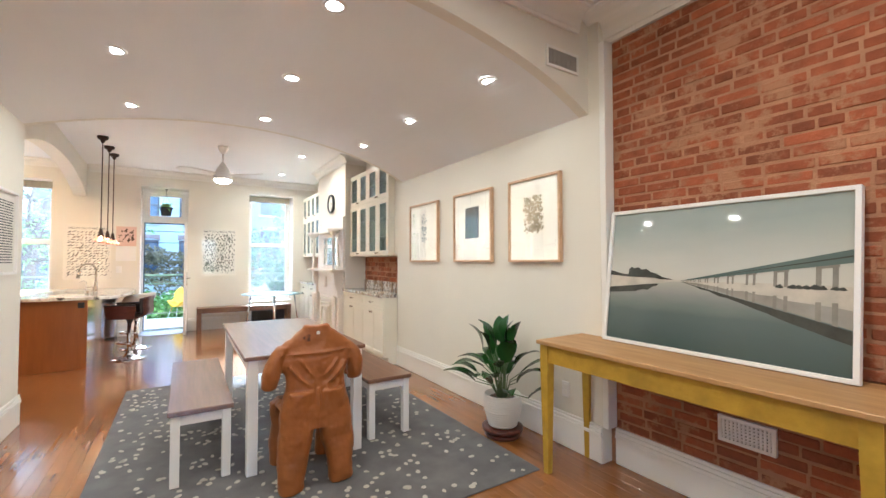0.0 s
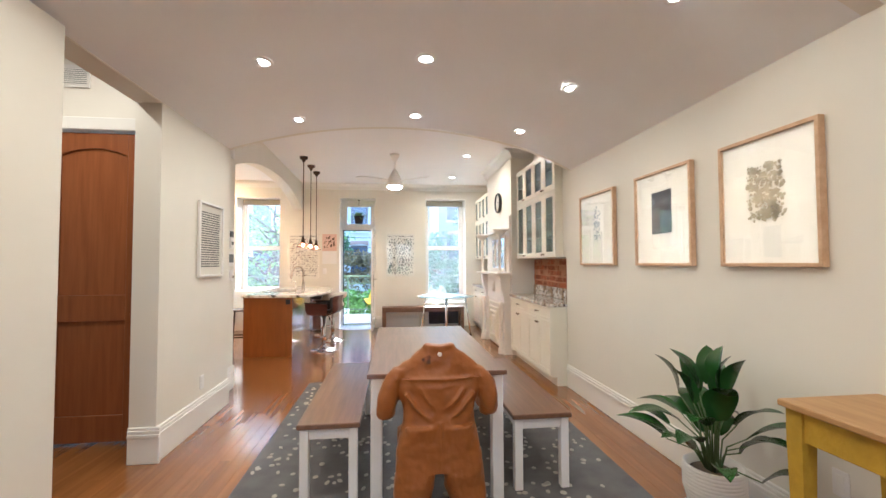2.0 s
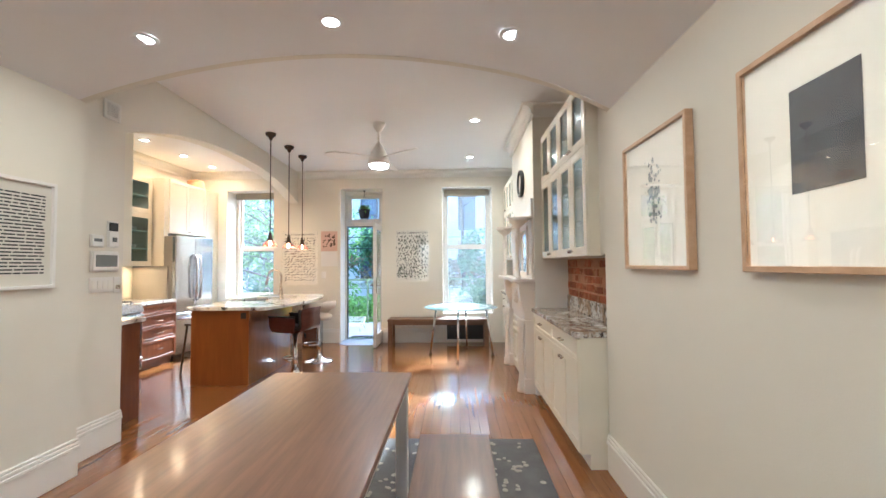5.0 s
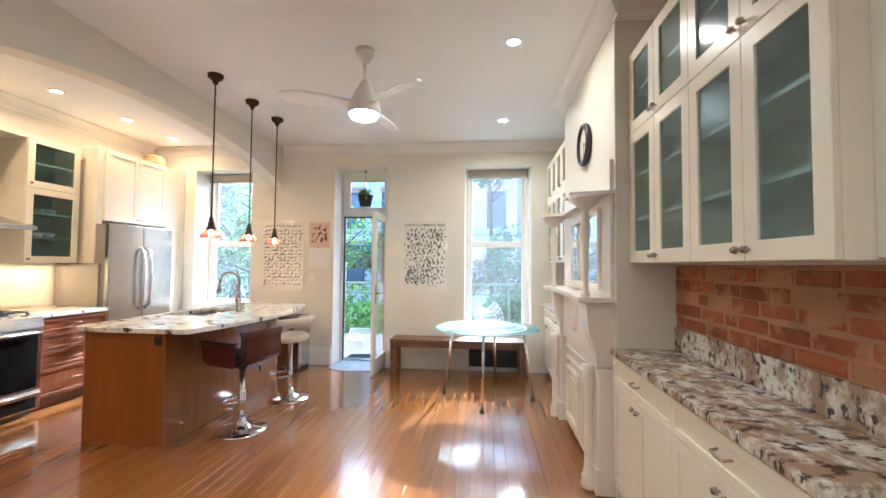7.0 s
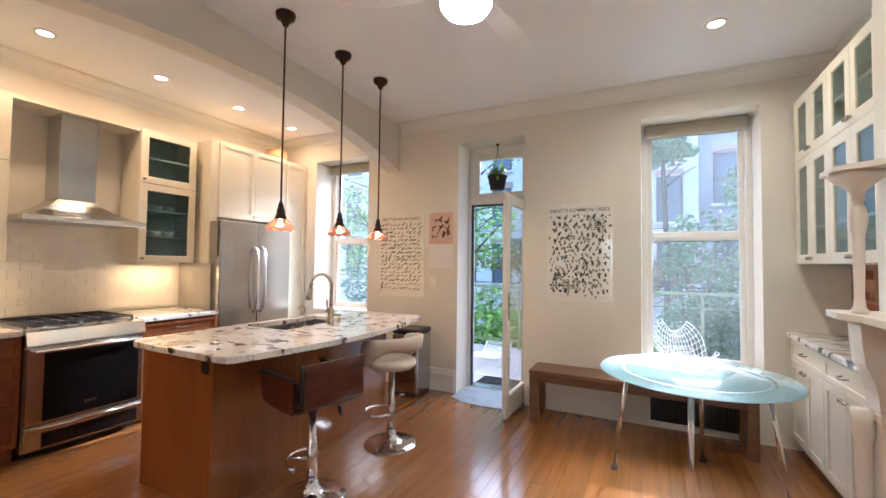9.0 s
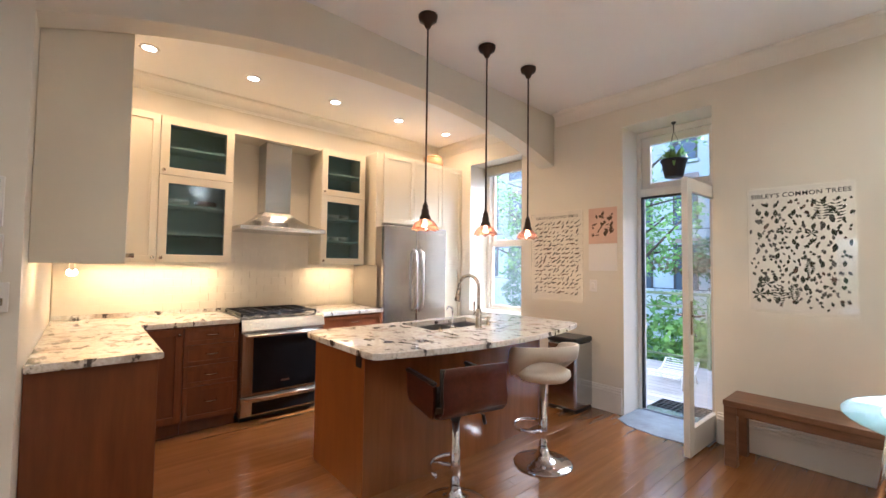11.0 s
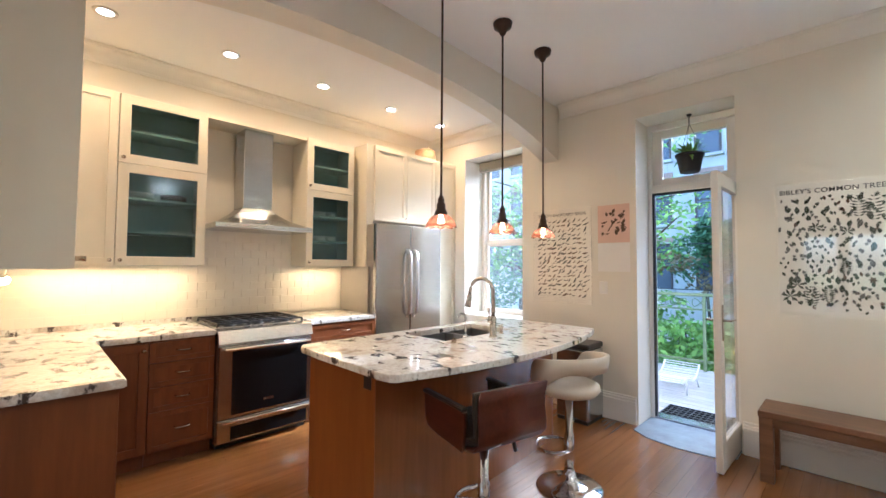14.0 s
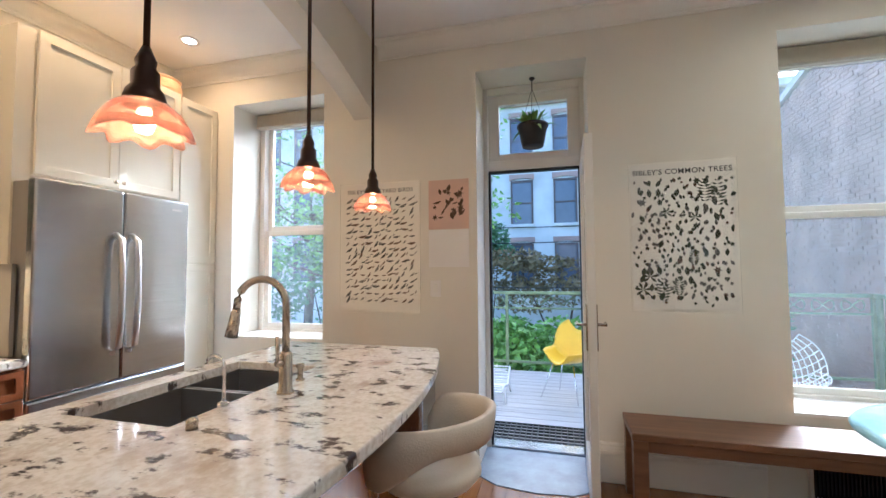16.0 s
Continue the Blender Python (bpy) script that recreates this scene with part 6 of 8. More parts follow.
def island():
    t = thing("kitchen_island", (-1.08, 7.8, 0), "honey maple kitchen island with a bowed back panel", "island")
    def bow(y):
        u = (y - 6.80) / 1.82
        return -0.735 - 0.06 * u + 0.03 * math.sin(math.pi * u)
    ys = [6.80 + 1.82 * k / 16 for k in range(17)]
    pts = [(-1.42, 6.80)] + [(bow(y), y) for y in ys] + [(-1.42, 8.62)]
    part("body", prism([(-1.42, 6.82)] + [(bow(y) - 0.012, y) for y in ys[1:]] + [(-1.42, 8.62)], "z", 0.0, 0.69), CHERRY, t)
    part("rear_panel", box(-1.44, 6.82, 0.0, -1.42, 8.62, 0.878), CHERRY, t)
    part("far_panel", box(-1.42, 8.62, 0.0, bow(8.62), 8.64, 0.878), CHERRY, t)
    part("end_panel", box(-1.425, 6.795, 0.0, bow(6.8), 6.82, 0.878, 0.002), MAPLE, t, "honey maple end panel")
    pan = [(bow(y), y) for y in ys] + [(bow(y) - 0.011, y) for y in ys[::-1]]
    part("bowed_panel", prism(pan, "z", 0.0, 0.878), BOWPANEL, t, "glossy bowed maple panel")
    part("outlet", box(-0.83, 6.789, 0.775, -0.765, 6.795, 0.845, 0.002), BLACK, t, "black outlet plate")
    # worktop with a sink opening
    edge = [(-1.40, 6.72), (-1.15, 6.705), (-0.58, 6.70), (-0.51, 6.712), (-0.478, 6.745)]
    for k in range(1, 24):
        u = k / 24
        edge.append((-0.478 + 0.62 * u * (1 - u) - 0.005 * u, 6.745 + 1.995 * u))
    edge += [(-0.50, 8.775), (-0.56, 8.80), (-0.70, 8.80), (-1.46, 8.80), (-1.46, 6.76)]
    sx0, sx1, sy0, sy1 = -1.36, -0.93, 7.50, 8.25
    bm = bmesh.new()
    for z in (0.88, 0.92):
        ov = [bm.verts.new((x, y, z)) for x, y in edge]
        iv = [bm.verts.new(p) for p in ((sx0, sy0, z), (sx1, sy0, z), (sx1, sy1, z), (sx0, sy1, z))]
        es = [bm.edges.new((ov[k], ov[(k + 1) % len(ov)])) for k in range(len(ov))] + [bm.edges.new((iv[k], iv[(k + 1) % 4])) for k in range(4)]
        bmesh.ops.triangle_fill(bm, edges=es, use_beauty=True)
        if z == 0.88:
            o0, i0 = ov, iv
        else:
            for a, b in ((o0, ov), (i0, iv)):
                for k in range(len(a)):
                    bm.faces.new((a[k], a[(k + 1) % len(a)], b[(k + 1) % len(b)], b[k]))
    wt = solo("island_worktop", bm, GRANITE, "speckled white and brown granite island top with a curved edge", "worktop")
    bv = wt.modifiers.new("edge", "BEVEL")
    bv.width, bv.segments, bv.limit_method, bv.angle_limit = 0.006, 2, "ANGLE", radians(50)
    # sink
    s = thing("kitchen_sink", (-1.145, 7.875, 0.70), "dark steel double-bowl undermount sink", "sink")
    DS = mat("dark_steel", (0.46, 0.46, 0.47), 0.34, 1.0, 0.05)
    for n, a, b in (("bowl", sy0, 7.93), ("bowl", 7.96, sy1)):
        part(n, boxes((sx0, a, 0.70, sx1, b, 0.705), (sx0 - 0.01, a, 0.705, sx0, b, 0.878), (sx1, a, 0.705, sx1 + 0.01, b, 0.878), (sx0, a - 0.01, 0.705, sx1, a, 0.878), (sx0, b, 0.705, sx1, b + 0.01, 0.878)), DS, s)
        part("drain", lathe([(0.035, 0.7051), (0.04, 0.707), (0.02, 0.708), (0, 0.707)], (sx0 + sx1) / 2, (a + b) / 2, 16), CHROME, s, "", True)
    # taps
    f = thing("kitchen_faucet", (-0.808, 7.855, 0.92), "brushed nickel gooseneck faucet on the island", "faucet")
    fx, fy = -0.808, 7.855
    part("base", lathe([(0.03, 0.92), (0.03, 0.928), (0.024, 0.935), (0.023, 1.06), (0.016, 1.07)], fx, fy, 18), NICKEL, f, "", True)
    part("spout", tube([(fx, fy, 1.06), (fx, fy, 1.225)] + [(fx - 0.09 + 0.09 * math.cos(a), fy - 0.02 * (1 - math.cos(a)), 1.235 + 0.095 * math.sin(a)) for a in [k * math.pi / 12 for k in range(12)]] + [(fx - 0.182, fy - 0.042, 1.21)], 0.0135, 12), NICKEL, f, "", True)
    part("spray_head", tube([(fx - 0.180, fy - 0.042, 1.22), (fx - 0.188, fy - 0.044, 1.17), (fx - 0.198, fy - 0.046, 1.12)], 0.016, 14, None, 0.023), NICKEL, f, "pull-down spray head", True)
    lv = bmesh.new()
    tube([(fx, fy, 1.03), (fx + 0.0, fy - 0.05, 1.035)], 0.012, 10, lv)
    tube([(fx, fy - 0.045, 1.035), (fx + 0.005, fy - 0.055, 1.13)], 0.007, 8, lv)
    part("lever", lv, NICKEL, f, "", True)
    g = thing("filter_tap", (-0.885, 7.65, 0.92), "small chrome filtered-water tap on the island", "faucet")
    part("base", lathe([(0.018, 0.92), (0.018, 0.945), (0.008, 0.95)], -0.885, 7.65, 14), CHROME, g, "", True)
    part("spout", tube([(-0.885, 7.65, 0.945), (-0.885, 7.65, 1.05)] + arc((-0.92, 7.65, 1.055), 0.035, 0, 170, 8), 0.006, 10), CHROME, g, "", True)
    h = thing("soap_pump", (-0.86, 8.02, 0.92), "brushed nickel soap pump on the island", "soap dispenser")
    part("pump", lathe([(0.018, 0.92), (0.018, 0.925), (0.011, 0.93), (0.011, 0.965), (0.016, 0.97), (0.016, 0.985), (0, 0.988)], -0.86, 8.02, 14), NICKEL, h, "", True)
    part("nozzle", tube([(-0.86, 8.02, 0.975), (-0.93, 8.02, 0.978), (-0.935, 8.02, 0.965)], 0.005, 8), NICKEL, h, "", True)
    a = thing("air_button", (-0.85, 7.50, 0.92), "small nickel air switch button on the island", "button")
    part("button", lathe([(0.016, 0.92), (0.016, 0.945), (0.012, 0.95), (0, 0.951)], -0.85, 7.50, 14), NICKEL, a, "", True)


island()


def stool_base(t, cx, cy, seat_z, foot_turn, loop=True):
    part("base_plate", lathe([(0.205, 0.0), (0.208, 0.006), (0.20, 0.014), (0.13, 0.026), (0.07, 0.045), (0.045, 0.075), (0.034, 0.11)], cx, cy, 36), CHROME, t, "domed chrome base", True)
    part("pedestal", lathe([(0.03, 0.05), (0.03, 0.34), (0.024, 0.345), (0.024, seat_z)], cx, cy, 20), CHROME, t, "chrome gas-lift column", True)
    c, s = math.cos(foot_turn), math.sin(foot_turn)
    pts = []
    for k in range(13):
        a = radians(-150 + 300 * k / 12)
        u, v = 0.06 + 0.11 * math.cos(a), 0.13 * math.sin(a)
        pts.append((cx + 0.04 * c + u * c - v * s, cy + 0.04 * s + u * s + v * c, 0.255))
    fb = tube(pts, 0.011, 10)
    if not loop:
        fb = tube([(cx + 0.17 * c * math.cos(q) - 0.17 * s * math.sin(q) - 0.02 * c, cy + 0.17 * s * math.cos(q) + 0.17 * c * math.sin(q) - 0.02 * s, 0.235) for q in [radians(-65 + 13 * i) for i in range(11)]], 0.012, 10)
        tube([(cx + 0.02 * c, cy + 0.02 * s, 0.235), (cx + 0.15 * c, cy + 0.15 * s, 0.235)], 0.011, 8, fb)
    part("footrest", fb, CHROME, t, "looped chrome footrest", True)


def dark_stool():
    cx, cy, ang = -0.335, 7.18, radians(167)   # faces the island
    t = thing("bar_stool", (cx, cy, 0), "bent dark red-brown plywood bar stool with black cushion", "stool", "stools at the island")
    stool_base(t, cx, cy, 0.57, radians(205), False)
    part("collar", lathe([(0.026, 0.50), (0.045, 0.55), (0.085, 0.572), (0.085, 0.58)], cx, cy, 18), BLACK, t, "", True)
    R = Matrix.Translation((cx, cy, 0)) @ Matrix.Rotation(ang, 4, "Z")

    def put(name, bm, m, label="", smooth=True, sol=0.0):
        bmesh.ops.transform(bm, matrix=R, verts=bm.verts)
        o = part(name, bm, m, t, label, smooth)
        return o

    def bent(prof, v0, v1, th):
        """A sheet bent along prof (u, z), from v0 to v1, of thickness th."""
        out = []
        n = len(prof)
        for i, (u, z) in enumerate(prof):
            a, b = prof[max(0, i - 1)], prof[min(n - 1, i + 1)]
            d = Vector((b[0] - a[0], b[1] - a[1])).normalized()
            out.append((u - d.y * th, z + d.x * th))
        return prism([p for p in prof] + out[::-1], "y", v0, v1)

    # local +u faces the island, back at -u
    prof = [(0.20, 0.595), (0.10, 0.585), (-0.05, 0.585), (-0.13, 0.59), (-0.185, 0.605), (-0.218, 0.64), (-0.222, 0.69), (-0.212, 0.75), (-0.215, 0.81), (-0.232, 0.87)]
    pr = bent(prof, -0.20, 0.20, 0.012)
    put("shell", prism_fix(pr), REDWOOD, "bent dark red-brown plywood shell")
    cu = bent([(u + 0.008, z + 0.012) for u, z in prof[:-1]] + [(-0.208, 0.852)], -0.198, 0.198, -0.035)
    put("cushion", prism_fix(cu), LEATHERBLACK, "black leather cushion")
    for s in (-1, 1):
        arm = [(-0.12, 0.575), (0.10, 0.585), (0.19, 0.60), (0.215, 0.64), (0.225, 0.75), (0.21, 0.765), (-0.13, 0.75), (-0.135, 0.69)]
        put("side_panel", prism(arm, "y", s * 0.205 if s > 0 else -0.217, 0.217 if s > 0 else -0.205), REDWOOD, "bent plywood arm", False)
        put("arm_lining", prism([(u * 0.97, z + 0.004 * (z < 0.7)) for u, z in arm], "y", 0.192 if s > 0 else -0.204, 0.204 if s > 0 else -0.192), LEATHERBLACK, "black leather arm lining", False)
        put("arm_pad", box(-0.13, s * 0.19 if s > 0 else -0.225, 0.756, 0.235, 0.225 if s > 0 else -0.19, 0.776, 0.006), LEATHERBLACK, "black arm pad", False)
    lv = bmesh.new()
    tube([(0.03, -0.05, 0.55), (0.0, -0.16, 0.53), (-0.01, -0.19, 0.50)], 0.005, 8, lv)
    tube([(-0.01, -0.188, 0.505), (-0.014, -0.20, 0.45)], 0.011, 10, lv)
    put("lift_lever", lv, BLACK, "black gas-lift lever")


def prism_fix(bm):
    bmesh.ops.recalc_face_normals(bm, faces=bm.faces)
    return bm


def white_stool():
    cx, cy, ang = -0.325, 8.03, radians(166)
    t = thing("bar_stool", (cx, cy, 0), "cream leather bar stool with a curved band backrest", "stool", "stools at the island")
    stool_base(t, cx, cy, 0.60, radians(205))
    part("seat", lathe([(0.09, 0.59), (0.17, 0.605), (0.195, 0.635), (0.19, 0.665), (0.15, 0.685), (0.0, 0.68)], cx, cy, 32), LEATHERWHITE, t, "round cream leather seat", True)
    bm = bmesh.new()
    rows = []
    n = 40
    for k in range(n + 1):
        a = ang + math.pi + radians(-122 + 244 * k / n)
        e = abs(2 * k / n - 1)
        lo = min(1.0, max(0.0, (e - 0.35) / 0.6))
        z_low = 0.765 - 0.145 * lo * lo * (3 - 2 * lo)
        z_top = 0.872 - 0.05 * e * e - 0.09 * max(0.0, (e - 0.85) / 0.15) ** 2
        hh, zc = (z_top - z_low) / 2, (z_top + z_low) / 2
        ring = []
        for r, dz in ((0.222, -hh), (0.236, -hh * 0.9), (0.246, 0), (0.25, hh * 0.9), (0.238, hh), (0.222, hh * 0.9), (0.212, 0), (0.206, -hh * 0.9)):
            ring.append(bm.verts.new((cx + r * math.cos(a), cy + r * math.sin(a), zc + dz)))
        rows.append(ring)
    for A, B in zip(rows, rows[1:]):
        for k in range(8):
            bm.faces.new((A[k], A[(k + 1) % 8], B[(k + 1) % 8], B[k]))
    bm.faces.new(rows[0]), bm.faces.new(rows[-1])
    part("backrest", bm, LEATHERWHITE, t, "curved cream leather band", True)


dark_stool()
white_stool()
st = thing("step_stool", (-1.72, 7.45, 0), "dark metal stool behind the island", "stool")
part("seat", box(-1.86, 7.31, 0.62, -1.58, 7.59, 0.645, 0.01), BRONZE, st)
for sx in (-1, 1):
    for sy in (-1, 1):
        part("leg", tube([(-1.72 + sx * 0.11, 7.45 + sy * 0.11, 0.62), (-1.72 + sx * 0.16, 7.45 + sy * 0.16, 0.0)], 0.014, 8), BRONZE, st, "", True)
part("stretcher", boxes((-1.85, 7.315, 0.2, -1.59, 7.33, 0.22), (-1.85, 7.57, 0.2, -1.59, 7.585, 0.22)), BRONZE, st)


def pendant(x, y):
    t = thing("pendant_lamp", (x, y, 1.64), "pink scalloped glass pendant lamp on a bronze rod", "lamp", "pendants over the island")
    part("ceiling_cup", lathe([(0.012, 3.01), (0.02, 3.02), (0.03, 3.045), (0.06, 3.065), (0.066, 3.09), (0.066, 3.099)], x, y, 22), BRONZE, t, "", True)
    part("rod", lathe([(0.0065, 1.80), (0.0065, 3.02)], x, y, 10), BRONZE, t, "", True)
    part("socket", lathe([(0.032, 1.705), (0.04, 1.715), (0.034, 1.735), (0.026, 1.745), (0.026, 1.775), (0.018, 1.785), (0.02, 1.80), (0.008, 1.83)], x, y, 20), BRONZE, t, "", True)
    bm = bmesh.new()
    rows = []
    n = 48
    for r, z, w in ((0.042, 1.712, 0.0), (0.060, 1.708, 0.02), (0.082, 1.692, 0.05), (0.098, 1.668, 0.08), (0.106, 1.642, 0.11), (0.101, 1.642, 0.11), (0.093, 1.666, 0.08), (0.077, 1.688, 0.05), (0.042, 1.706, 0.0)):
        r *= 0.80
        rows.append([bm.verts.new((x + r * (1 + w * math.cos(8 * a)) * math.cos(a), y + r * (1 + w * math.cos(8 * a)) * math.sin(a), z - 0.006 * w / 0.11 * math.cos(8 * a))) for a in [2 * math.pi * k / n for k in range(n)]])
    for A, B in zip(rows, rows[1:]):
        for k in range(n):
            bm.faces.new((A[k], A[(k + 1) % n], B[(k + 1) % n], B[k]))
    sh = part("shade", bm, SHADEGLASS, t, "pink scalloped glass shade", True)
    sh.visible_shadow = False
    part("bulb", lathe([(0, 1.645), (0.014, 1.65), (0.02, 1.668), (0.014, 1.69), (0.01, 1.705)], x, y, 14), BULBGLOW, t, "glowing bulb", True)


for y in (7.20, 7.785, 8.30):
    pendant(-0.675, y)


def ceiling_fan():
    x, y = 0.78, 6.90
    t = thing("ceiling_fan", (x, y, 3.1), "white three-bladed ceiling fan with a lit lamp", "fan")
    part("canopy", lathe([(0.02, 2.99), (0.035, 3.0), (0.07, 3.06), (0.075, 3.099)], x, y, 24), WHITE, t, "", True)
    part("rod", lathe([(0.014, 2.86), (0.014, 3.0)], x, y, 12), WHITE, t, "", True)
    part("motor", lathe([(0.125, 2.59), (0.128, 2.63), (0.115, 2.68), (0.085, 2.75), (0.05, 2.81), (0.02, 2.86)], x, y, 32), WHITE, t, "bell-shaped motor housing", True)
    part("lamp", lathe([(0.0, 2.54), (0.05, 2.543), (0.095, 2.557), (0.112, 2.58), (0.115, 2.589)], x, y, 32), FANGLOW, t, "glowing frosted lamp", True)
    for k in range(3):
        a = radians(-38 + 120 * k)
        c, s = math.cos(a), math.sin(a)
        bm = bmesh.new()
        outl = [(0.10, -0.035), (0.22, -0.065), (0.40, -0.085), (0.55, -0.07), (0.63, -0.02), (0.62, 0.03), (0.52, 0.065), (0.32, 0.06), (0.10, 0.03)]
        top = [bm.verts.new((x + u * c - v * s, y + u * s + v * c, 2.67 + 0.25 * v + 0.007)) for u, v in outl]
        low = [bm.verts.new((x + u * c - v * s, y + u * s + v * c, 2.67 + 0.25 * v - 0.005)) for u, v in outl]
        bm.faces.new(top), bm.faces.new(low[::-1])
        for i in range(len(outl)):
            bm.faces.new((low[i], low[(i + 1) % len(outl)], top[(i + 1) % len(outl)], top[i]))
        part("blade", bm, WHITE, t)


ceiling_fan()

# ---- rear wall ----
tc_ = thing("trash_can", (-0.86, 9.24, 0), "tall stainless steel step bin by the wall", "bin")
part("body", box(-1.02, 9.08, 0.03, -0.70, 9.40, 0.66, 0.02, seg=3), STEEL, tc_)
part("base", box(-1.01, 9.09, 0.0, -0.71, 9.39, 0.03), BLACK, tc_)
part("lid", box(-1.02, 9.08, 0.662, -0.70, 9.40, 0.715, 0.015, seg=2), BLACK, tc_, "black lid")
part("pedal", box(-0.90, 9.05, 0.01, -0.82, 9.09, 0.03, 0.004), STEEL, tc_)


def wood_bench():
    x0, x1, y0, y1 = 0.52, 2.24, 9.02, 9.37
    t = thing("wall_bench", (1.38, 9.2, 0), "dark brown solid wood bench below the window", "bench")
    part("seat", box(x0, y0, 0.425, x1, y1, 0.465, 0.004), BENCHWOOD, t)
    part("rail", boxes((x0 + 0.06, y0 + 0.015, 0.365, x1 - 0.06, y0 + 0.04, 0.425), (x0 + 0.06, y1 - 0.04, 0.365, x1 - 0.06, y1 - 0.015, 0.425)), BENCHWOOD, t)
    for x in (x0 + 0.005, x1 - 0.08):
        for y in (y0 + 0.005, y1 - 0.07):
            part("leg", box(x, y, 0, x + 0.075, y + 0.065, 0.425, 0.003), BENCHWOOD, t)


wood_bench()
grille("radiator_grille", "dark wire grille in the wall under the window", 1.50, 9.405, 0.04, 2.28, 9.429, 0.37, "y", 40, TRIM, BLACK)


def glass_table():
    cx, cy, rx, ry = 1.76, 8.36, 0.56, 0.56
    t = thing("glass_table", (cx, cy, 0), "round blue-green glass table with pale sheen in its colour", "table")
    part("glass_top", lathe([(0.0, 0.736), (0.545, 0.736), (0.56, 0.742), (0.555, 0.748), (0.0, 0.748)], cx, cy, 64), TABLEGLASS, t, "clear blue-green glass top", True)
    part("etched_ring", lathe([(0.40, 0.7484), (0.405, 0.7494), (0.418, 0.7494), (0.423, 0.7484)], cx, cy, 64, None, False), glass("etched_glass", (0.85, 0.95, 0.96), 0.4), t, "frosted etched ring")
    for k, (lx, ly) in enumerate(((1.285, 8.44), (1.705, 7.85), (2.235, 8.30), (1.86, 8.87))):
        u = Vector((lx - cx, ly - cy, 0))
        bm = bmesh.new()
        tube([(cx + u.x * 0.80, cy + u.y * 0.80, 0.735), (lx, ly, 0.03)], 0.016, 14, bm, 0.014)
        part("leg", bm, CHROME, t, "slanted chrome leg", True)
        part("foot", lathe([(0.028, 0.0), (0.028, 0.012), (0.016, 0.035)], lx, ly, 14), BRONZE, t, "", True)


glass_table()


def leaf_shape(rr, kind_, cx, cz, s):
    """Outlines in (u, v) of one small printed leaf or bird-like mark."""
    a = rr.uniform(-0.6, 0.6)
    c, sn = math.cos(a), math.sin(a)
    if kind_ == 0:
        pts = [(0, -1), (0.45, -0.4), (0.5, 0.2), (0, 1), (-0.5, 0.2), (-0.45, -0.4)]
    elif kind_ == 1:
        pts = [(0, -1), (0.25, -0.3), (0.8, -0.45), (0.45, 0.05), (0.75, 0.5), (0.25, 0.4), (0, 1), (-0.25, 0.4), (-0.75, 0.5), (-0.45, 0.05), (-0.8, -0.45), (-0.25, -0.3)]
    elif kind_ == 2:
        pts = [(0, -0.8), (0.6, -0.1), (0.55, 0.45), (0.15, 0.5), (0, 0.3), (-0.15, 0.5), (-0.55, 0.45), (-0.6, -0.1)]
    else:
        pts = [(-1.0, -0.5), (-0.3, -0.45), (0.3, -0.25), (0.75, 0.35), (0.95, 0.5), (0.6, 0.62), (0.3, 0.4), (-0.3, 0.1)]
    return [(cx + s * (u * c - v * sn), cz + s * (u * sn + v * c)) for u, v in pts]


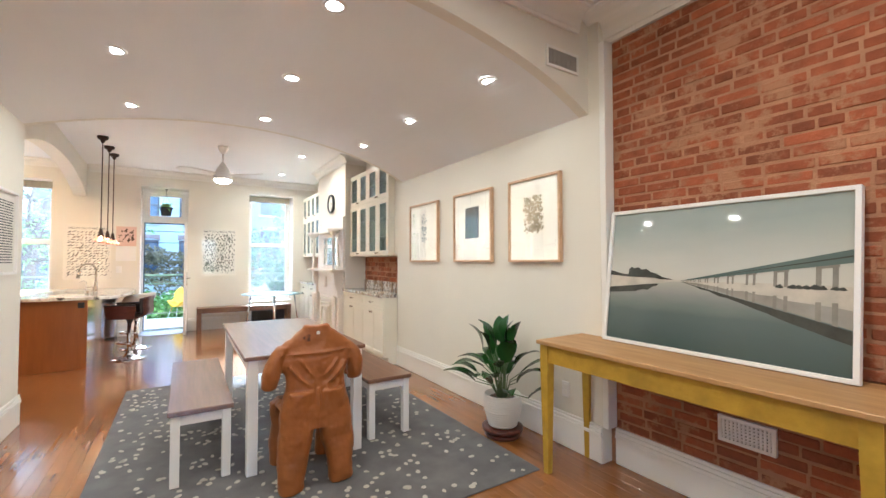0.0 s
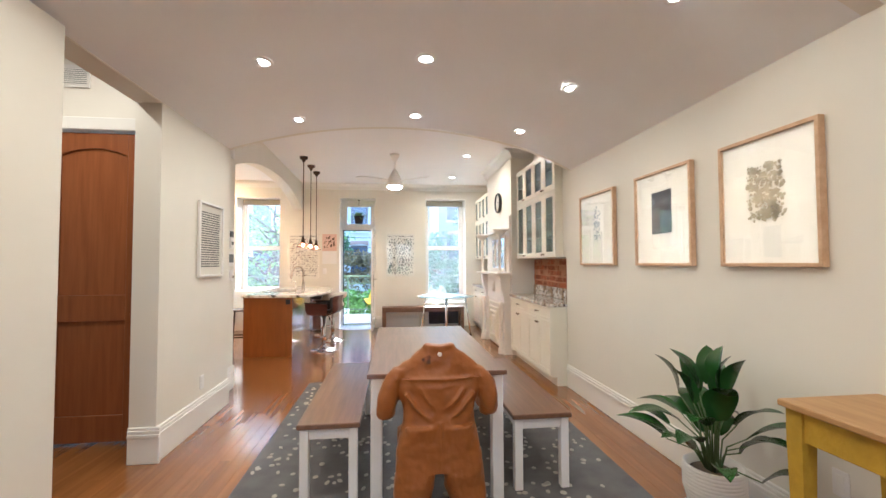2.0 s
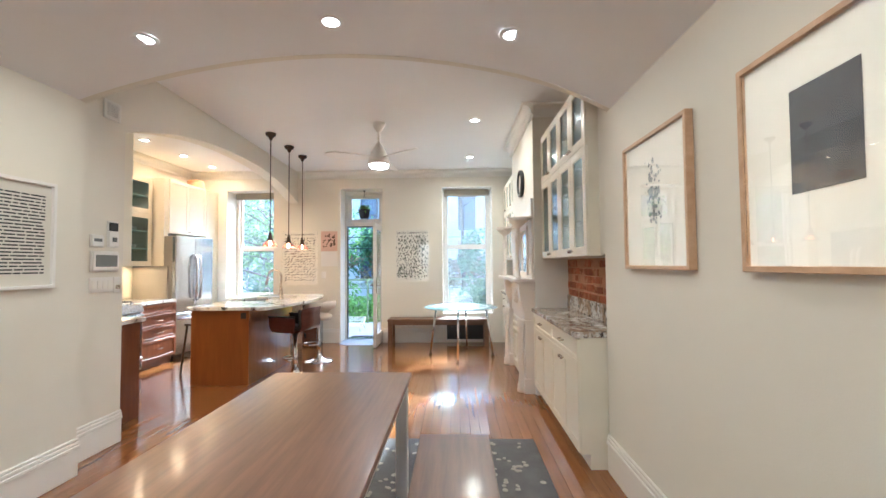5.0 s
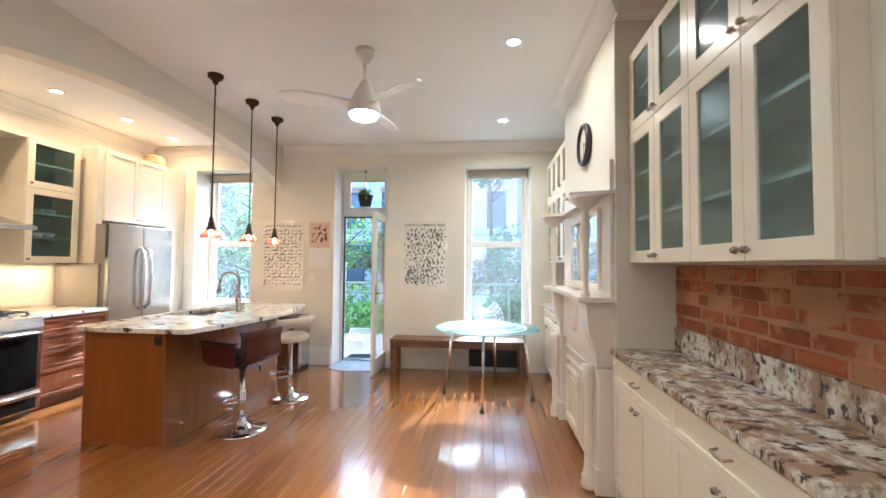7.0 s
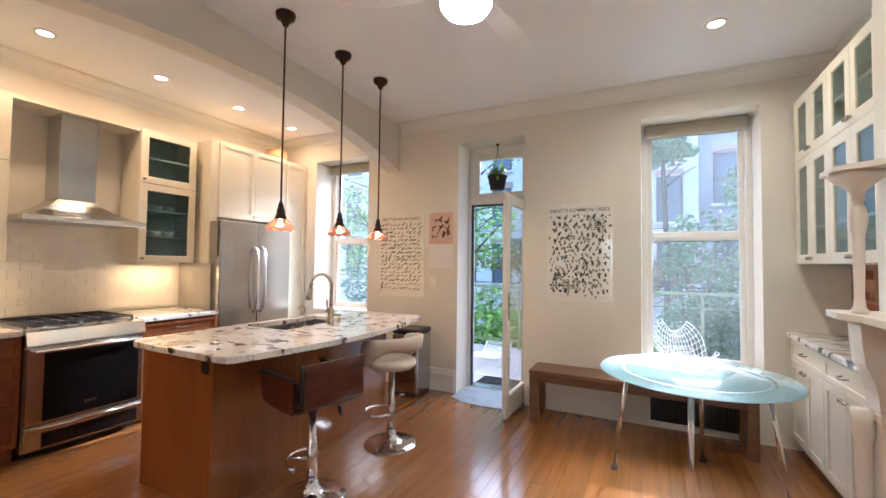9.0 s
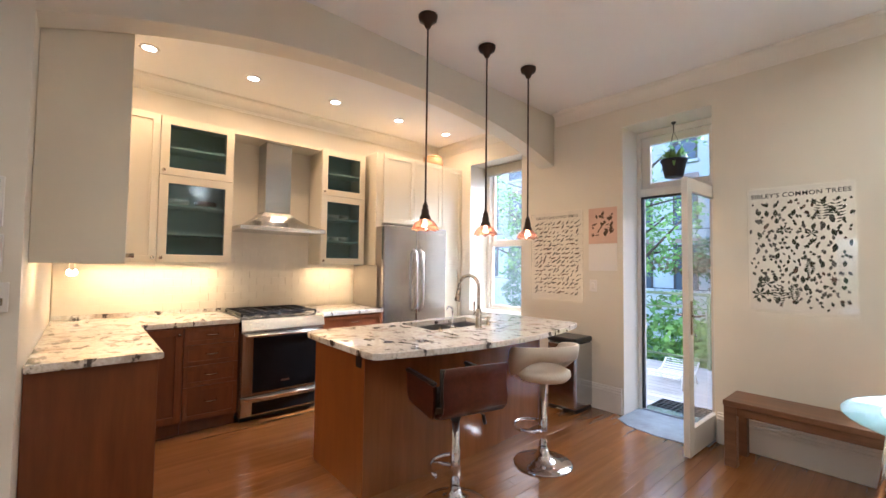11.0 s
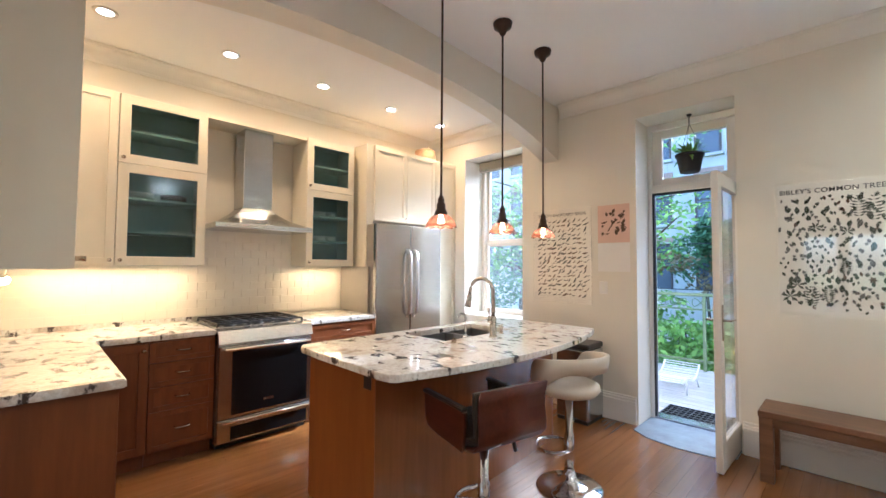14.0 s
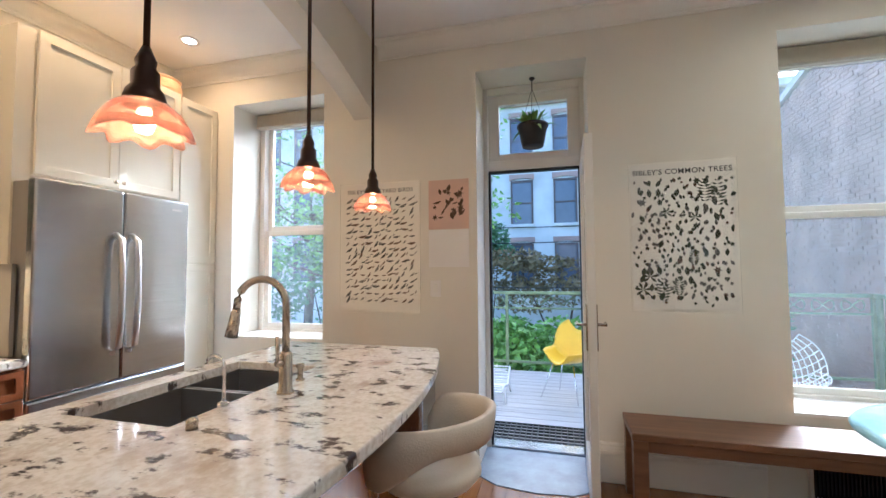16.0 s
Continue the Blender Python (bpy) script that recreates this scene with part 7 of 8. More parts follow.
def poster(name, label, x0, x1, z0, z1, title, seed, birds, inks):
    y = YB - 0.002
    rr = random.Random(seed)
    t = thing(name, ((x0 + x1) / 2, y, z0), label, "poster")
    part("sheet", box(x0, y - 0.006, z0, x1, y, z1), PAPER, t)
    cov = part("cover_sheet", box(x0 - 0.012, y - 0.012, z0 - 0.02, x1 + 0.012, y - 0.009, z1 + 0.012), PANE, t, "clear plastic cover")
    cov.visible_shadow = False
    bms = [bmesh.new() for _ in inks]
    w, h = x1 - x0, z1 - z0
    cols, rows = (10, 17) if birds else (10, 14)
    for r in range(rows):
        v = z0 + 0.05 + (h - 0.15) * (r + 0.5) / rows
        for c in range(cols):
            u = x0 + 0.03 + (w - 0.06) * (c + 0.5) / cols + rr.uniform(-0.010, 0.010)
            b = bms[min(len(inks) - 1, int(abs(rr.gauss(0, 1.1))))]
            if birds:
                figures = [(0, 0, rr.uniform(0.017, 0.034), 3)] + ([(0.03, 0.012, 0.014, 3)] if rr.random() < 0.3 else [])
            else:
                n = rr.choice((1, 1, 2, 3, 3, 4))
                figures = [(0.012 * n * math.cos(2.1 * i + r) * (n > 1), 0.012 * n * math.sin(2.1 * i + r) * (n > 1), rr.uniform(0.022, 0.031) if n == 1 else rr.uniform(0.012, 0.019), rr.choice((0, 0, 0, 1, 2))) for i in range(n)]
            for du, dv, size, shape in figures:
                pts = leaf_shape(rr, shape, u + du, v + dv + rr.uniform(-0.008, 0.008), size)
                b.faces.new([b.verts.new((p[0], y - 0.0068, p[1])) for p in pts])
    if not birds:
        # fern-like and palmate leaves among the small ones
        for fu, fv, L in ((0.30, 0.06, 0.13), (0.84, 0.70, 0.15), (0.72, 0.73, 0.13), (0.45, 0.10, 0.10), (0.60, 0.30, 0.09)):
            px, pz = x0 + w * fu, z0 + h * fv
            for i in range(8):
                f = i / 7
                l = L * 0.36 * (math.sin(math.pi * (0.15 + 0.8 * f)) ** 0.7)
                for sd in (-1, 1):
                    q = [(0, 0), (l * 0.5, 0.0095), (l, 0.012), (l * 0.55, -0.0015)]
                    bms[0].faces.new([bms[0].verts.new((px + sd * a_, y - 0.0072, pz + L * f + b_)) for a_, b_ in (q if sd > 0 else q[::-1])])
        for fu, fv, L in ((0.10, 0.13, 0.055), (0.17, 0.22, 0.05), (0.62, 0.62, 0.04), (0.35, 0.66, 0.04)):
            px, pz = x0 + w * fu, z0 + h * fv
            for i in range(6):
                an = radians(-40 + 52 * i)
                q = [(0, 0), (L * 0.6, L * 0.17), (L, 0), (L * 0.6, -L * 0.17)]
                bms[0].faces.new([bms[0].verts.new((px + a_ * math.cos(an) - b_ * math.sin(an), y - 0.00725, pz + a_ * math.sin(an) + b_ * math.cos(an))) for a_, b_ in q])
    for b, m in zip(bms, inks):
        tagged(part("printed_figures", b, m, t, "", False, False), "rows of small printed figures", kind="stuff")
    if title:
        cu = bpy.data.curves.new("poster_title", "FONT")
        cu.body, cu.size, cu.align_x, cu.extrude = title, 0.046 if not birds else 0.042, "CENTER", 0.0003
        cu.offset = 0.0004
        o = new("poster_title", cu)
        o.parent = t
        cu.materials.append(INK)
        o.matrix_basis = Matrix.Translation((0, -0.0072, (z1 - z0) - 0.068)) @ Matrix.Rotation(radians(90), 4, "X")
        o["label"] = "dark printed title lettering"
        cu.space_character = 1.08


GREYINK = mat("grey_ink", (0.11, 0.105, 0.10), 0.7, 0, 0.3, 20)
LEAFINK = mat("leaf_ink", (0.04, 0.05, 0.032), 0.7, 0, 0.4, 20)
BROWNINK = mat("brown_ink", (0.10, 0.055, 0.035), 0.7, 0, 0.3, 20)
REDINK = mat("orange_ink", (0.42, 0.17, 0.08), 0.7, 0, 0.3, 20)
poster("tree_poster", "white poster of small tree leaves in rows", 0.612, 1.198, 1.10, 2.02, "SIBLEY'S COMMON TREES", 4, False, (LEAFINK, GREYINK, BROWNINK, REDINK))
poster("bird_poster", "white poster of small birds in rows", -1.46, -0.83, 1.06, 2.01, "SIBLEY'S BACKYARD BIRDS", 9, True, (INK, BROWNINK, GREYINK))
cal = thing("wall_calendar", (-0.60, YB - 0.002, 1.37), "pink wall calendar with a white date page", "calendar")
PINKP = mat("pink_paper", (0.72, 0.50, 0.40), 0.7, 0, 0.05)
part("picture_page", box(-0.755, YB - 0.006, 1.65, -0.455, YB - 0.002, 2.01), PINKP, cal, "pink patterned page")
part("date_page", box(-0.755, YB - 0.007, 1.375, -0.455, YB - 0.002, 1.645), WHITE, cal, "white date page")
rr = random.Random(2)
cb = bmesh.new()
for k in range(26):
    pts = leaf_shape(rr, k % 4, -0.605 + rr.uniform(-0.11, 0.11), 1.83 + rr.uniform(-0.10, 0.12), rr.uniform(0.016, 0.034))
    cb.faces.new([cb.verts.new((p[0], YB - 0.0068 - 0.00002 * k, p[1])) for p in pts])
part("printed_figures", cb, BROWNINK, cal, "", False, False)
grille("high_vent", "white slatted vent high on the wall end", D + 0.001, 5.08, 2.555, D + 0.016, 5.235, 2.70, "xp", 9)
sw = thing("light_switch", (-0.70, YB - 0.002, 1.18), "white light switch plate on the rear wall", "switch")
part("plate", box(-0.745, YB - 0.008, 1.16, -0.665, YB - 0.002, 1.28, 0.003), WHITE, sw)
part("rocker", box(-0.72, YB - 0.013, 1.19, -0.69, YB - 0.008, 1.25, 0.002), TRIM, sw)


def hanging_pot():
    x, y, z = -0.01, 9.64, 2.26
    t = thing("hanging_plant", (x, y, z), "small green plant in a black hanging pot", "plant")
    part("pot", lathe([(0.075, z), (0.08, z + 0.01), (0.105, z + 0.14), (0.115, z + 0.145), (0.115, z + 0.165), (0.1, z + 0.165), (0.095, z + 0.13), (0, z + 0.13)], x, y, 26), BLACK, t, "black plastic pot", True)
    hb = bmesh.new()
    for k in range(3):
        a = 2.1 * k + 0.5
        tube([(x + 0.11 * math.cos(a), y + 0.11 * math.sin(a), z + 0.16), (x, y, z + 0.44)], 0.002, 5, hb)
    tube([(x, y, z + 0.44), (x, y, z + 0.50), (x + 0.02, y, z + 0.515), (x, y, z + 0.525)], 0.005, 6, hb)
    part("hanger", hb, BLACK, t, "black wire hanger", True)
    r2 = random.Random(6)
    for k in range(46):
        a, e = r2.uniform(0, 6.28), r2.uniform(0.02, 0.15)
        lb = bmesh.new()
        b0 = (x + 0.05 * math.cos(a), y + 0.05 * math.sin(a), z + 0.14)
        tp = (x + (0.06 + e) * math.cos(a), y + (0.06 + e) * math.sin(a), z + 0.18 + r2.uniform(0.0, 0.11) - (0.10 if e > 0.13 else 0))
        leaf_blade(lb, b0, tp, 0.019, 0.02, 3)
        part("leaf", lb, FOLIAGE, t, "", True, False)
    part("ceiling_hook", lathe([(0.012, 2.765), (0.02, 2.775), (0.02, 2.7845)], x, y, 12), BLACK, t, "", True)


hanging_pot()

# ---- garden ----
GZ = -1.6
solo("ground", box(-300, YB + 0.5, GZ - 0.3, 300, 500, GZ), GRASS, "green and brown garden ground", "ground", **S)
solo("ground_house", box(-300, -300, GZ - 0.3, 300, YB + 0.5, GZ - 0.002), GRASS, "dark ground under the house", "ground", **S)
deck = thing("deck", (0.5, 11.2, -0.06), "weathered grey timber deck behind the house", "deck", **S)
k = 0
y = YB + 0.47
bm_ = box(0, 0, 0, 7.0, 0.135, 0.03, 0.003)
bmesh.ops.recalc_face_normals(bm_, faces=bm_.faces)
dme = bpy.data.meshes.new("deck_board")
bm_.to_mesh(dme)
bm_.free()
dme.materials.append(DECKWOOD)
while y < 12.45:
    b = new("deck_board", dme)
    b.parent, b.location = deck, (-3.3 - 0.5, y - 11.2, -0.03 + 0.0)
    y += 0.142
part("joists", boxes(*[(-3.3 + 1.1 * i, YB + 0.47, -0.25, -3.2 + 1.1 * i, 12.45, -0.092) for i in range(7)]), BARK, deck)
for px in (-3.2, 0.3, 3.55):
    part("post", box(px, 12.2, GZ, px + 0.12, 12.32, -0.25), BARK, deck)


def door_mat():
    t = thing("grate_mat", (-0.02, 10.2, -0.06), "black rubber grid door mat on the deck", "doormat")
    x0, x1, y0, y1 = -0.43, 0.40, 10.0, 10.42
    bm = bmesh.new()
    for i in range(18):
        u = x0 + (x1 - x0) * i / 17
        box(u - 0.005, y0, -0.059, u + 0.005, y1, -0.045, bm=bm)
    part("long_rib", bm, BLACK, t)
    bm = bmesh.new()
    for i in range(7):
        v = y0 + (y1 - y0) * i / 6
        box(x0, v - 0.006, -0.0585, x1, v + 0.006, -0.042, bm=bm)
    part("cross_rib", bm, BLACK, t)


door_mat()


def railing():
    t = thing("deck_railing", (0, 12.38, -0.06), "green painted iron deck railing with scrollwork", "railing")
    y = 12.38
    part("top_rail", box(-3.3, y - 0.025, 1.00, 3.65, y + 0.025, 1.045, 0.006), GREENPAINT, t)
    part("middle_rail", box(-3.3, y - 0.012, 0.80, 3.65, y + 0.012, 0.825), GREENPAINT, t)
    part("bottom_rail", box(-3.3, y - 0.012, 0.06, 3.65, y + 0.012, 0.09), GREENPAINT, t)
    for k in range(6):
        x = -3.3 + 1.38 * k
        part("post", box(x - 0.02, y - 0.02, -0.06, x + 0.02, y + 0.02, 1.0), GREENPAINT, t)
    for k in range(24):
        x = -3.15 + 0.285 * k
        pts = []
        for i in range(15):
            a = i / 14 * 2 * math.pi * 1.1
            pts.append((x + 0.11 * math.sin(a), y, 0.912 + 0.062 * math.sin(2 * a)))
        part("scroll", tube(pts, 0.008, 6), GREENPAINT, t, "wrought iron scroll", True)
    r = thing("side_railing", (3.6, 11.2, -0.06), "green painted timber slat railing on the deck's side", "railing")
    part("top_rail", box(3.58, 9.95, 1.0, 3.64, 12.35, 1.045), GREENPAINT, r)
    part("bottom_rail", box(3.59, 9.95, 0.06, 3.63, 12.35, 0.09), GREENPAINT, r)
    for k in range(18):
        y2 = 9.97 + 0.135 * k
        part("slat", box(3.595, y2, -0.06, 3.62, y2 + 0.07, 1.0), GREENPAINT, r)


railing()


def shell_chair(name, label, cx, cy, turn, material, wire, low=0.0):
    t = thing(name, (cx, cy, -0.06), label, "chair", "chairs on the deck")
    R = Matrix.Translation((cx, cy, -0.06)) @ Matrix.Rotation(radians(turn), 4, "Z")
    nu, nv = 16, 12
    grid = []
    for i in range(nu + 1):
        row = []
        for j in range(nv + 1):
            a = (i / nu - 0.5) * 2
            v = j / nv
            if v < 0.5:
                yy, z = 0.24 - 0.44 * v / 0.5, 0.42 - 0.5 * low + 0.02 * math.cos(v * 6)
            else:
                w = (v - 0.5) / 0.5
                yy, z = -0.20 - 0.10 * w, 0.42 - 0.5 * low + (0.38 - 0.5 * low) * w ** 0.9
            flare = 0.28 * math.sqrt(max(0.05, 1 - 0.75 * abs(2 * v - 1) ** 3))
            row.append((a * flare, yy, z + 0.16 * a * a * (1 - 0.5 * abs(v - 0.5))))
        grid.append(row)
    if wire:
        bm = bmesh.new()
        for i in range(0, nu + 1):
            tube([R @ Vector(p) for p in grid[i]], 0.004, 5, bm)
        for j in range(nv + 1):
            tube([R @ Vector(grid[i][j]) for i in range(nu + 1)], 0.004, 5, bm)
        part("wire_shell", bm, material, t, "white wire seat shell", True)
    else:
        bm = bmesh.new()
        vs = [[bm.verts.new(R @ Vector(p)) for p in row] for row in grid]
        for i in range(nu):
            for j in range(nv):
                bm.faces.new((vs[i][j], vs[i + 1][j], vs[i + 1][j + 1], vs[i][j + 1]))
        o = part("seat_shell", bm, material, t, "moulded seat shell", True)
        so = o.modifiers.new("thick", "SOLIDIFY")
        so.thickness = 0.012
    for sx in (-1, 1):
        for sy in (-1, 1):
            part("leg", tube([R @ Vector((sx * 0.12, sy * 0.1, 0.42 - 0.5 * low)), R @ Vector((sx * 0.22, sy * 0.2, 0.0))], 0.008, 8), CHROME, t, "", True)


shell_chair("shell_chair", "yellow moulded shell chair with wire legs on the deck", 0.24, 11.35, 150, YELLOWSHELL, False, 0.10)
shell_chair("wire_chair", "white wire shell chair on the deck by the window", 1.92, 10.55, -35, WHITE, True)


def leaf_cloud(bm, c, r, n, size, rr, flat_=0.0):
    """n small leaf quads scattered in lumps through an uneven ellipsoid."""
    lumps = [(rr.gauss(0, 0.45), rr.gauss(0, 0.45), rr.gauss(0, 0.45), rr.uniform(0.25, 0.55)) for _ in range(14)]
    for _ in range(n):
        lx, ly, lz, lr = rr.choice(lumps)
        d = Vector((rr.gauss(0, 1), rr.gauss(0, 1), rr.gauss(0, 1))).normalized() * lr * rr.uniform(0.6, 1.05)
        p = Vector((c[0] + r[0] * (lx + d.x), c[1] + r[1] * (ly + d.y), c[2] + r[2] * (lz + d.z)))
        u = Vector((rr.gauss(0, 1), rr.gauss(0, 1), rr.gauss(0, 0.6))).normalized()
        w = u.cross(Vector((rr.gauss(0, 1), rr.gauss(0, 1), rr.gauss(0, 1)))).normalized()
        s = size * rr.uniform(0.6, 1.3)
        bm.faces.new([bm.verts.new(p - u * s), bm.verts.new(p + w * s * 0.45), bm.verts.new(p + u * s), bm.verts.new(p - w * s * 0.45)])


FOL2 = mat("tree_leaf", (0.13, 0.24, 0.10), 0.5, 0, 0.4, 2)
FOL3 = mat("dry_leaf", (0.27, 0.20, 0.09), 0.6, 0, 0.4, 2)


def shrub(label, c, r, n, size, seed, material, name="shrub"):
    t = thing(name, (c[0], c[1], GZ), label, "shrub", "garden shrubs")
    rr = random.Random(seed)
    st = bmesh.new()
    for k in range(5):
        a = k * 1.26
        tube([(c[0] + 0.05 * math.cos(a), c[1] + 0.05 * math.sin(a), GZ), (c[0] + r[0] * 0.5 * math.cos(a), c[1] + r[1] * 0.5 * math.sin(a), c[2] + r[2] * 0.3)], 0.03, 6, st, 0.01)
    part("stems", st, BARK, t, "", True)
    bm = bmesh.new()
    leaf_cloud(bm, c, r, n, size, rr)
    part("crown", bm, material, t, "leafy crown", False, False)


shrub("bright green leafy shrub behind the deck rail", (-0.7, 13.4, 0.05), (1.0, 0.7, 0.75), 4200, 0.07, 1, FOLIAGE)
shrub("bright green leafy shrub behind the deck rail", (-2.6, 13.5, 0.0), (1.1, 0.7, 0.9), 4200, 0.07, 2, FOLIAGE)
shrub("bright green leafy shrub behind the deck rail", (0.9, 13.8, -0.1), (0.9, 0.7, 0.7), 3200, 0.07, 3, FOLIAGE)
shrub("dark green conifer-like shrub behind the deck", (2.5, 15.2, 0.8), (1.1, 0.9, 1.6), 6500, 0.06, 4, FOL2)
shrub("green climbing shrub beyond the garden", (-4.6, 15.0, 0.8), (1.5, 1.0, 1.5), 5200, 0.08, 5, FOL2)
shrub("dry brownish shrub in front of the far house", (0.3, 20.0, 1.1), (3.2, 0.8, 1.0), 5200, 0.09, 6, FOL3)
shrub("green ivy on the far house", (-2.2, 21.0, 2.2), (0.9, 0.7, 1.4), 4200, 0.09, 7, FOL2)


def tree(x, y, h, seed, label):
    t = thing("garden_tree", (x, y, GZ), label, "tree", "garden trees")
    rr = random.Random(seed)
    tk = bmesh.new()
    top = Vector((x + 0.4, y + 0.2, GZ + h * 0.6))
    tube([(x, y, GZ), (x + 0.08, y, GZ + h * 0.25), (x + 0.15, y + 0.1, GZ + h * 0.42), tuple(top)], 0.15, 10, tk, 0.07)
    tips = []
    for k in range(11):
        a = rr.uniform(0, 6.28)
        b0 = Vector((x + 0.1, y + 0.05, GZ + h * rr.uniform(0.35, 0.6)))
        L = rr.uniform(1.0, 2.0)
        m = b0 + Vector((math.cos(a) * L * 0.5, math.sin(a) * L * 0.5, rr.uniform(0.1, 0.6)))
        e = m + Vector((math.cos(a + rr.uniform(-0.6, 0.6)) * L * 0.6, math.sin(a + rr.uniform(-0.6, 0.6)) * L * 0.6, rr.uniform(0.1, 0.8)))
        tube([tuple(b0), tuple(m), tuple(e)], 0.05, 7, tk, 0.012)
        tips += [m, e]
    part("trunk", tk, BARK, t, "bare grey-brown trunk and limbs", True)
    bm = bmesh.new()
    for e in tips:
        leaf_cloud(bm, e, (0.6, 0.6, 0.5), 120, 0.055, rr)
    part("crown", bm, FOLIAGE, t, "thin yellow-green leaves", False, False)


tree(-3.4, 14.2, 6.5, 21, "slender garden tree with crooked limbs and thin leaves")
tree(-3.0, 13.7, 7.6, 23, "leafy garden tree close behind the deck")
tree(-6.5, 16.5, 7.5, 22, "garden tree with thin leaves by the fence")


def sun_block_tree():
    """An added tall tree, mostly out of view: its crown blocks sun from the door."""
    x, y = 1.95, 18.3
    t = thing("garden_tree", (x, y, GZ), "added tall tree whose dense crown blocks the sun", "tree", "garden trees")
    rr = random.Random(44)
    tk = bmesh.new()
    tube([(x, y, GZ), (x + 0.05, y, 1.5), (x - 0.03, y - 0.1, 3.6), (x - 0.1, y - 0.2, 5.6)], 0.10, 10, tk, 0.04)
    for k in range(8):
        a = 0.8 * k
        z = 3.6 + 0.25 * k
        tube([(x - 0.03, y - 0.1, z), (x + 0.4 * math.cos(a), y - 0.1 + 0.4 * math.sin(a), z + 0.35), (x + 0.75 * math.cos(a), y - 0.1 + 0.7 * math.sin(a), z + 0.55)], 0.03, 6, tk, 0.008)
    part("trunk", tk, BARK, t, "slim grey-brown trunk and limbs", True)
    bm = bmesh.new()
    for dx, dz, n in ((-0.25, 4.5, 500), (0.3, 4.7, 500), (-0.3, 5.4, 800), (0.25, 5.6, 800), (0.0, 6.2, 1400), (-0.35, 6.6, 1400), (0.3, 6.8, 1400)):
        leaf_cloud(bm, (1.85 + dx, 18.1, dz), (0.42, 0.5, 0.5), n, 0.10, rr)
    part("crown", bm, FOL2, t, "dense green leaves", False, False)


sun_block_tree()


def deck_lounger():
    """A low sling seat: two bent side rails with cross wires."""
    cx, cy, w = -0.62, 11.2, 0.20
    t = thing("deck_lounger", (cx, cy, -0.06), "low white metal lounger standing on the deck", "lounger")
    prof = [(-0.34, 0.15), (-0.22, 0.18), (-0.06, 0.15), (0.08, 0.11), (0.20, 0.13), (0.30, 0.19), (0.36, 0.25)]
    for sd in (-1, 1):
        part("side_rail", tube([(cx + sd * w, cy + u, -0.06 + z) for u, z in prof], 0.012, 8), WHITE, t, "", True)
        for u, z in (prof[1], prof[4]):
            part("leg", tube([(cx + sd * w, cy + u, -0.06 + z), (cx + sd * (w + 0.02), cy + u * 1.15, -0.06)], 0.011, 8), WHITE, t, "", True)
    for k in range(16):
        f = k / 15 * (len(prof) - 1)
        i = min(int(f), len(prof) - 2)
        u = prof[i][0] + (prof[i + 1][0] - prof[i][0]) * (f - i)
        z = prof[i][1] + (prof[i + 1][1] - prof[i][1]) * (f - i)
        part("seat_slat", box(cx - w, cy + u - 0.012, -0.06 + z - 0.004, cx + w, cy + u + 0.012, -0.06 + z + 0.004), WHITE, t)


deck_lounger()


def house(name, label, x0, x1, y, h, material, cols, rows_, first_x, dx, first_z, dz, w, hh, depth=8):
    t = thing(name, ((x0 + x1) / 2, y + depth / 2, GZ), label, "house")
    part("wall", box(x0, y, GZ, x1, y + depth, h), material, t)
    part("roof", box(x0 - 0.2, y - 0.25, h, x1 + 0.2, y + depth, h + 0.35, 0.05), STUCCO if material is not STUCCO else FARBRICK, t, "projecting cornice")
    FRAMEM = TRIM if material is FARBRICK else DARKFRAME
    for r in range(rows_):
        for c in range(cols):
            a, z = first_x + c * dx, first_z + r * dz
            if a + w > x1 - 0.3:
                continue
            wn_ = part("window", boxes((a - 0.07, y - 0.05, z, a, y + 0.02, z + hh), (a + w, y - 0.05, z, a + w + 0.07, y + 0.02, z + hh), (a - 0.07, y - 0.05, z + hh, a + w + 0.07, y + 0.02, z + hh + 0.09), (a, y - 0.04, z + hh * 0.5 - 0.03, a + w, y + 0.01, z + hh * 0.5 + 0.03)), FRAMEM, t)
            part("pane", box(a, y - 0.015, z, a + w, y - 0.005, z + hh), DARKPANE, wn_, "dark window pane")
            part("sill", box(a - 0.15, y - 0.14, z - 0.12, a + w + 0.15, y + 0.01, z, 0.01), STUCCO, wn_, "stone sill")
            seg = [(a - 0.12 + (w + 0.24) * i / 8, z + hh + 0.09 + 0.10 * math.sin(math.pi * i / 8)) for i in range(9)]
            part("lintel", prism(seg + [(a + w + 0.12, z + hh + 0.35), (a - 0.12, z + hh + 0.35)], "y", y - 0.06, y + 0.01), STUCCO if material is FARBRICK else FARBRICK, wn_, "arched lintel")


DARKFRAME = mat("dark_brown_frame", (0.10, 0.07, 0.06), 0.6)
house("row_house", "grey stained stucco row house with arched windows", -9.0, 3.3, 24.0, 8.2, STUCCO, 8, 3, -8.6, 1.75, 0.55, 2.65, 0.78, 1.75)
house("row_house", "dark grey row house with tall windows", 3.35, 12.0, 24.4, 8.0, DARKSTUCCO, 5, 3, 3.9, 1.7, 1.0, 2.9, 0.85, 1.9)
house("row_house", "pale grey row house with tall windows", -20.0, -9.05, 24.2, 10.5, STUCCO, 6, 4, -19.5, 1.8, 0.8, 2.8, 0.85, 1.8)
nb = thing("neighbour_gable", (8, 14, GZ), "plain red-brown brick gable wall of the neighbouring house", "house")
part("wall", prism([(10.2, GZ), (19.0, GZ), (19.0, 4.6), (15.6, 5.6), (10.2, 5.6)], "x", 5.2, 9.0), FARBRICK, nb)
